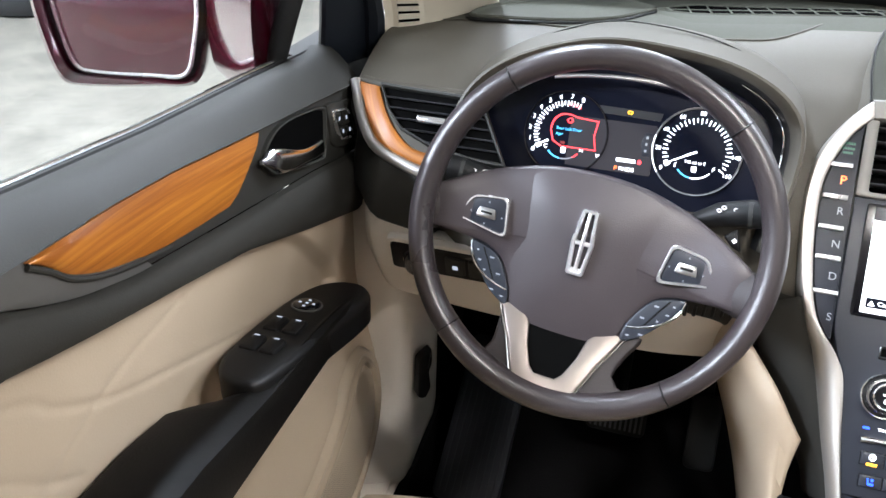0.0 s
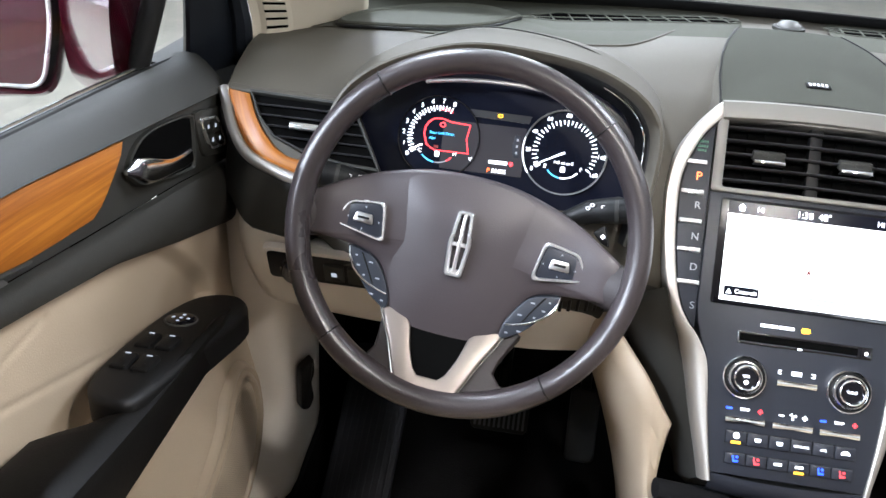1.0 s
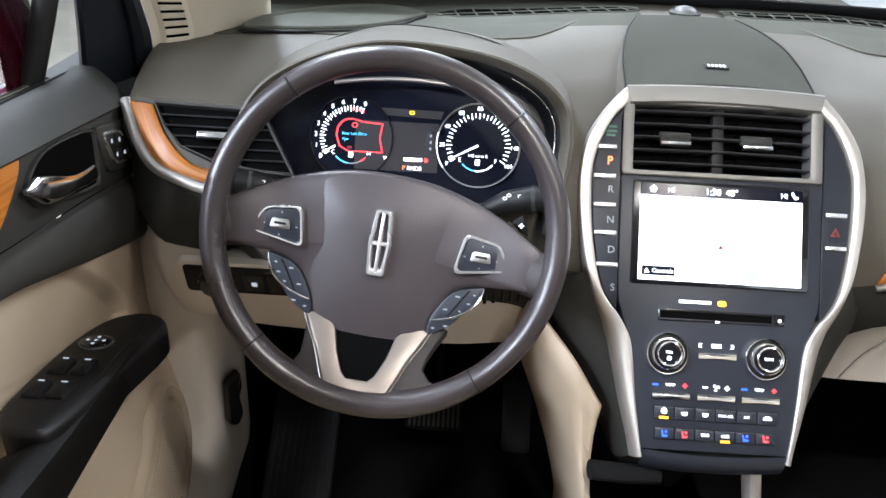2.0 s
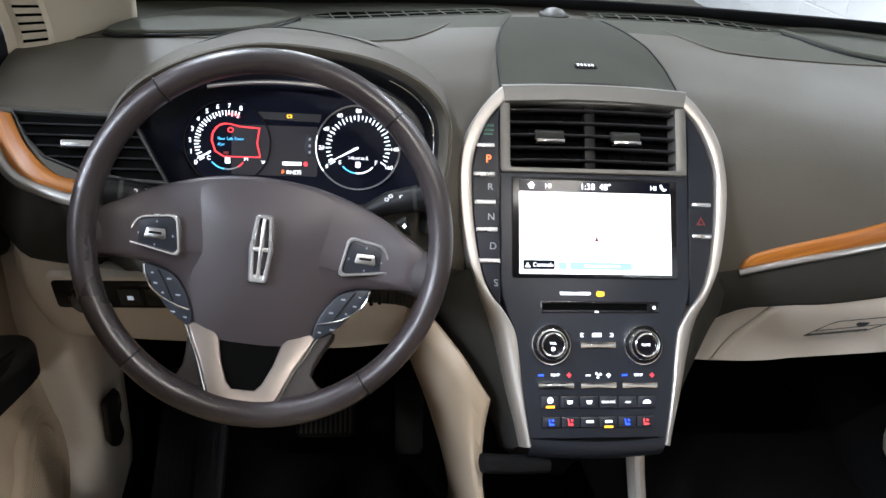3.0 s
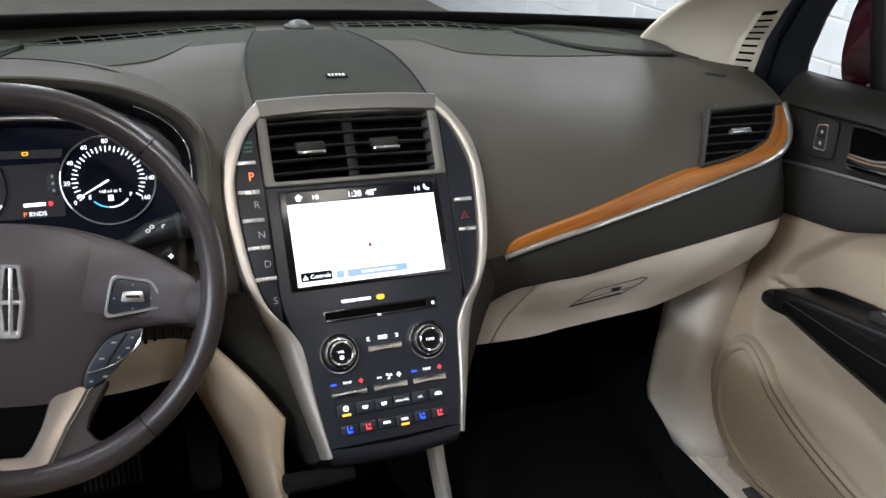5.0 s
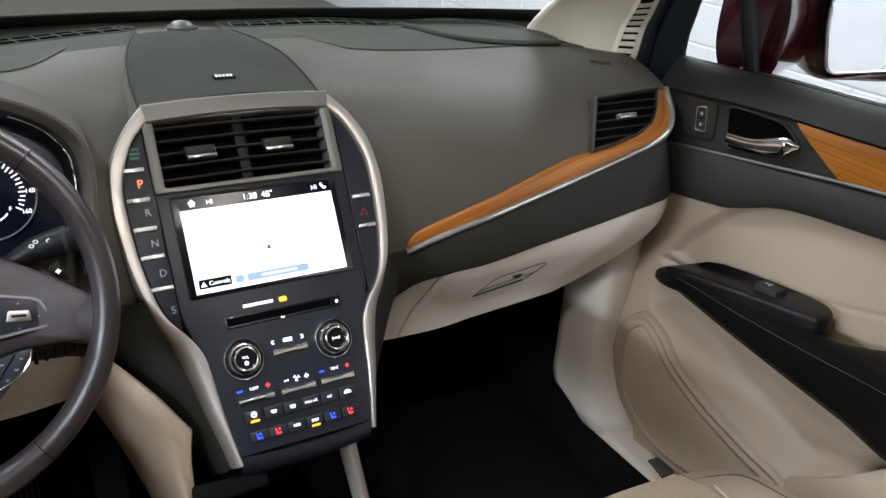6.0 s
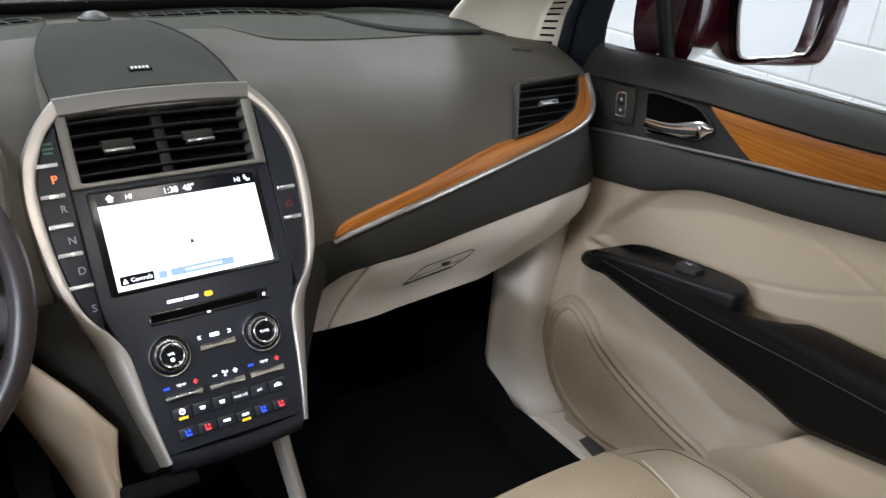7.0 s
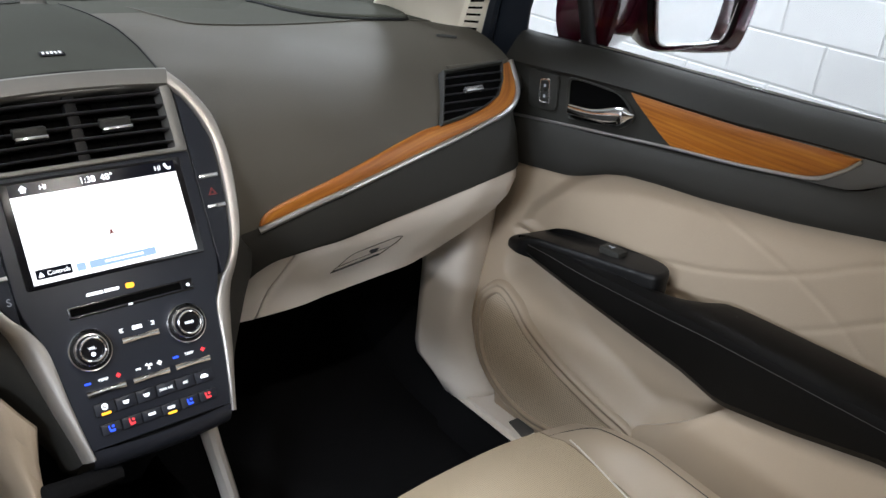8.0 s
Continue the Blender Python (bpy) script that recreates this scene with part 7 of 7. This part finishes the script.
# ---- kick panels and tunnel sides ----
for sg in (-1, 1):
    rows = []
    for k in range(21):
        z = 0.915 - 0.44 * k / 20
        low = ease(0.53, 0.472, z)
        a = Vector((sg * 0.700, 0.066 - 0.10 * ease(0.60, 0.48, z), z))
        b = Vector((sg * (0.640 - 0.012 * ease(0.85, 0.70, z)), 0.036 - 0.07 * ease(0.62, 0.48, z), z))
        c = Vector((sg * (0.592 - 0.010 * ease(0.85, 0.70, z)), 0.060 - 0.02 * ease(0.9, 0.8, z) - 0.05 * low, z))
        d = Vector((sg * (0.565 + 0.01 * low), 0.110 - 0.085 * low, z))
        rows.append(spline([a, b, c, d], 6))
    ob = tagged(finish("kick_panel", loft(rows), CREAM_HARD), "pale cream plastic kick panel beside the footwell", "kick panel", "kick panels", "structure")
    thicken(ob, 0.006)
release = thing("bonnet_release", "black bonnet release lever in the kick panel", "lever")
RM = Matrix.Translation((-0.565, 0.040, 0.640)) @ pose(0, 0, 0, 90, 0, 42)
part("lever", slab(rounded([(-0.008, 0.030), (0.012, 0.044), (0.013, 0.020), (0.008, 0.006), (0.012, -0.022), (0.004, -0.040), (-0.009, -0.036)], 0.006), RM, -0.006, 0.009, 0.004), BLACK, release)
tunnel = thing("centre_tunnel", "cream and black centre tunnel between the footwells", "tunnel")
for sg in (-1,):
    rows = []
    for k in range(15):
        t = k / 14
        z = 0.865 - 0.515 * t
        drop = 1 - t
        a = Vector((sg * (0.222 - 0.098 * ease(0.0, 0.70, t)), 0.05, z))
        b = Vector((sg * (0.190 - 0.060 * ease(0.0, 0.68, t)), -0.03, z - 0.012 * drop))
        c = Vector((sg * (0.148 - 0.021 * ease(0.0, 0.4, t)), -0.09 - 0.05 * ease(0.0, 0.3, t), z - 0.040 * drop))
        d = Vector((sg * (0.119 + 0.008 * t), -0.12 - 0.05 * ease(0.10, 0.30, t), z - 0.075 * drop))
        rows.append(spline([a, b, c, d], 6))
    thicken(part("side_panel", loft(rows), CREAM, tunnel, "cream side panel"), 0.006)
part("side_edge", tube([(0.100, -0.02, 0.66), (0.112, -0.02, 0.60), (0.130, -0.02, 0.52), (0.150, -0.02, 0.42), (0.165, -0.02, 0.36)], 0.011, 0.02, up=(0, 1, 0)), CREAM_HARD, tunnel, "cream rear edge of the side panel")
part("tray", loft([[Vector((x, y, 0.50 + 0.03 * ease(0.06, 0.085, abs(x)) - 0.04 * ease(-0.1, 0.1, y))) for y in np.linspace(-0.62, 0.12, 20)] for x in np.linspace(-0.088, 0.088, 21)]), BLACK, tunnel)
part("rail", tube([(-0.125, -0.155, 0.735), (-0.09, -0.150, 0.728), (-0.05, -0.14, 0.72)], 0.012, 0.010), CARPET, tunnel)

# ---- seats ----


def seat(x, front_y, z, label):
    root = thing("front_seat", label, "seat", "front seats")

    def surf(u, v):
        """u across -1..1, v from the front edge back 0..1."""
        bol = ease(0.62, 0.86, abs(u))
        zz = z + 0.026 * bol * ease(0.0, 0.3, v) - 0.06 * v * (1 - bol * 0.6) - 0.012 * (1 - ease(0.0, 0.16, v)) ** 2 * 2
        edge = 1 - ease(0.90, 1.0, abs(u))
        return Vector((x + u * 0.238, front_y - 0.50 * v + 0.035 * (abs(u) ** 3) * -1, zz - 0.03 * (1 - edge)))

    us = np.linspace(-0.64, 0.64, 30)
    vs = np.linspace(0, 1, 24)
    fr = [[surf(u, 0) + Vector((0, 0.012 * math.cos(a) - 0.012, -0.0 - d)) for u in us] for a, d in ((0.4, 0.01), (0.0, 0.03), (-0.3, 0.09), (-0.9, 0.16))]
    part("cushion", loft(list(reversed(fr)) + [[surf(u, v) + Vector((0, 0, 0.003 * math.sin(math.pi * (u + 0.64) / 1.28))) for u in us] for v in vs]), CREAM_PERF, root, "perforated cream leather cushion")
    for s in (-1, 1):
        us2 = np.linspace(0.645, 1.0, 16) * s
        fr2 = [[surf(u, 0) + Vector((0, 0.012 * math.cos(a) - 0.012, -d)) for u in us2] for a, d in ((0.4, 0.01), (0.0, 0.03), (-0.3, 0.09), (-0.9, 0.16))]
        side = [[surf(u, v) for u in us2] + [surf(us2[-1], v) + Vector((s * 0.004, 0, -0.05)), surf(us2[-1], v) + Vector((-s * 0.01, 0, -0.16))] for v in vs]
        fr2 = [r + [r[-1] + Vector((s * 0.004, -0.01, -0.05)), r[-1] + Vector((-s * 0.01, -0.01, -0.16))] for r in fr2]
        part("bolster", loft(list(reversed(fr2)) + side), CREAM, root, "smooth cream leather bolster")
        part("piping", tube([surf((0.66 - 0.16 * v) * s, 0.10 + 0.90 * v) + Vector((0, 0, 0.0022)) for v in vs], 0.0013, seg=6), CREAM_HARD, root)
        part("seam", tube([surf(s * (0.645 + 0.20 * math.sin(min(1.0, t * 4) * math.pi / 2)), 0.035 + 0.9 * t * t) + Vector((0, 0, 0.0004)) for t in (i / 40 for i in range(41))], 0.0006, seg=6), STITCH, root)
    part("base", box_bm(x - 0.22, front_y - 0.50, 0.40, x + 0.22, front_y - 0.06, z - 0.10, 0.02), BLACK, root)
    part("backrest", loft([[Vector((x + u * 0.25, front_y - 0.52 - 0.16 * t - 0.02 * (1 - u * u), z - 0.05 + 0.26 * t)) for u in np.linspace(-1, 1, 12)] for t in (0, 0.3, 0.6, 1.0)]), CREAM, root)
    return root


seat(0.345, -0.247, 0.632, "cream leather passenger seat with perforated cushion")
seat(-0.345, -0.150, 0.648, "cream leather driver's seat with perforated cushion")

# ---- pedals ----
pedals = thing("brake_pedal", "black rubber brake pedal with worn grey ribs", "pedal", "pedals")
PM = Matrix.Translation((-0.300, 0.205, 0.505)) @ pose(0, 0, 0, 52)
part("pad", slab(rect(-0.045, -0.028, 0.045, 0.028, 0.010), PM, -0.008, 0.006, 0.003), RUBBER, pedals)
for k in range(11):
    part("rib", slab(rect(-0.039 + 0.0075 * k, -0.022, -0.0355 + 0.0075 * k, 0.022), PM, 0.005, 0.0085), PEDAL, pedals)
part("arm", tube([PM @ Vector((0, 0.02, -0.01)), PM @ Vector((0, 0.10, -0.06)), PM @ Vector((0.01, 0.22, -0.06))], 0.009), BLACK, pedals)
gas = thing("accelerator_pedal", "black ribbed accelerator pedal", "pedal", "pedals")
GM = Matrix.Translation((-0.165, 0.262, 0.46)) @ pose(0, 0, 0, 55)
part("pad", slab(rect(-0.024, -0.06, 0.024, 0.06, 0.010), GM, -0.006, 0.006, 0.003), RUBBER, gas)
part("arm", tube([GM @ Vector((0, 0.05, -0.01)), GM @ Vector((0, 0.14, -0.04))], 0.009), BLACK, gas)
rest = thing("foot_rest", "dark ribbed rubber foot rest in the driver's footwell", "foot rest")
FR = Matrix.Translation((-0.505, 0.20, 0.455)) @ pose(0, 0, 0, 33)
part("pad", slab(rect(-0.052, -0.15, 0.052, 0.13, 0.012), FR, -0.012, 0.008, 0.004), FOOTREST, rest)
for k in range(9):
    part("rib", slab(rect(-0.045 + 0.0105 * k, -0.14, -0.041 + 0.0105 * k, 0.12), FR, 0.007, 0.0095), FOOTREST, rest)

# ---- roof console with the lit map lamps ----
roof_console = thing("overhead_console", "pale overhead console with two lit map lamps", "overhead console")
part("housing", box_bm(-0.20, -0.55, 1.446, 0.20, -0.40, 1.480, 0.012), HEADLINER, roof_console)
for lx in (-0.13, 0.13):
    part("map_lamp_lens", box_bm(lx - 0.034, -0.500, 1.4425, lx + 0.034, -0.452, 1.448, 0.002), LIT_DOME, roof_console)

# ---- blocks of the garage wall ----
bmk = bmesh.new()
bmesh.ops.create_cube(bmk, size=1, matrix=Matrix.Diagonal((0.012, 0.392, 0.192, 1)))
bmesh.ops.bevel(bmk, geom=bmk.edges[:], offset=0.004, segments=1, affect="EDGES")
block_mesh = bpy.data.meshes.new("block")
bmk.to_mesh(block_mesh)
bmk.free()
block_mesh.materials.append(BLOCK)
for r in range(1, 11):
    for k in range(-8, 16):
        b = new("block", block_mesh)
        b.parent = WALL_E
        b.location = (2.990, 0.4 * k + (0.0 if r % 2 else 0.2) + 0.034, 0.2 * r + 0.078)
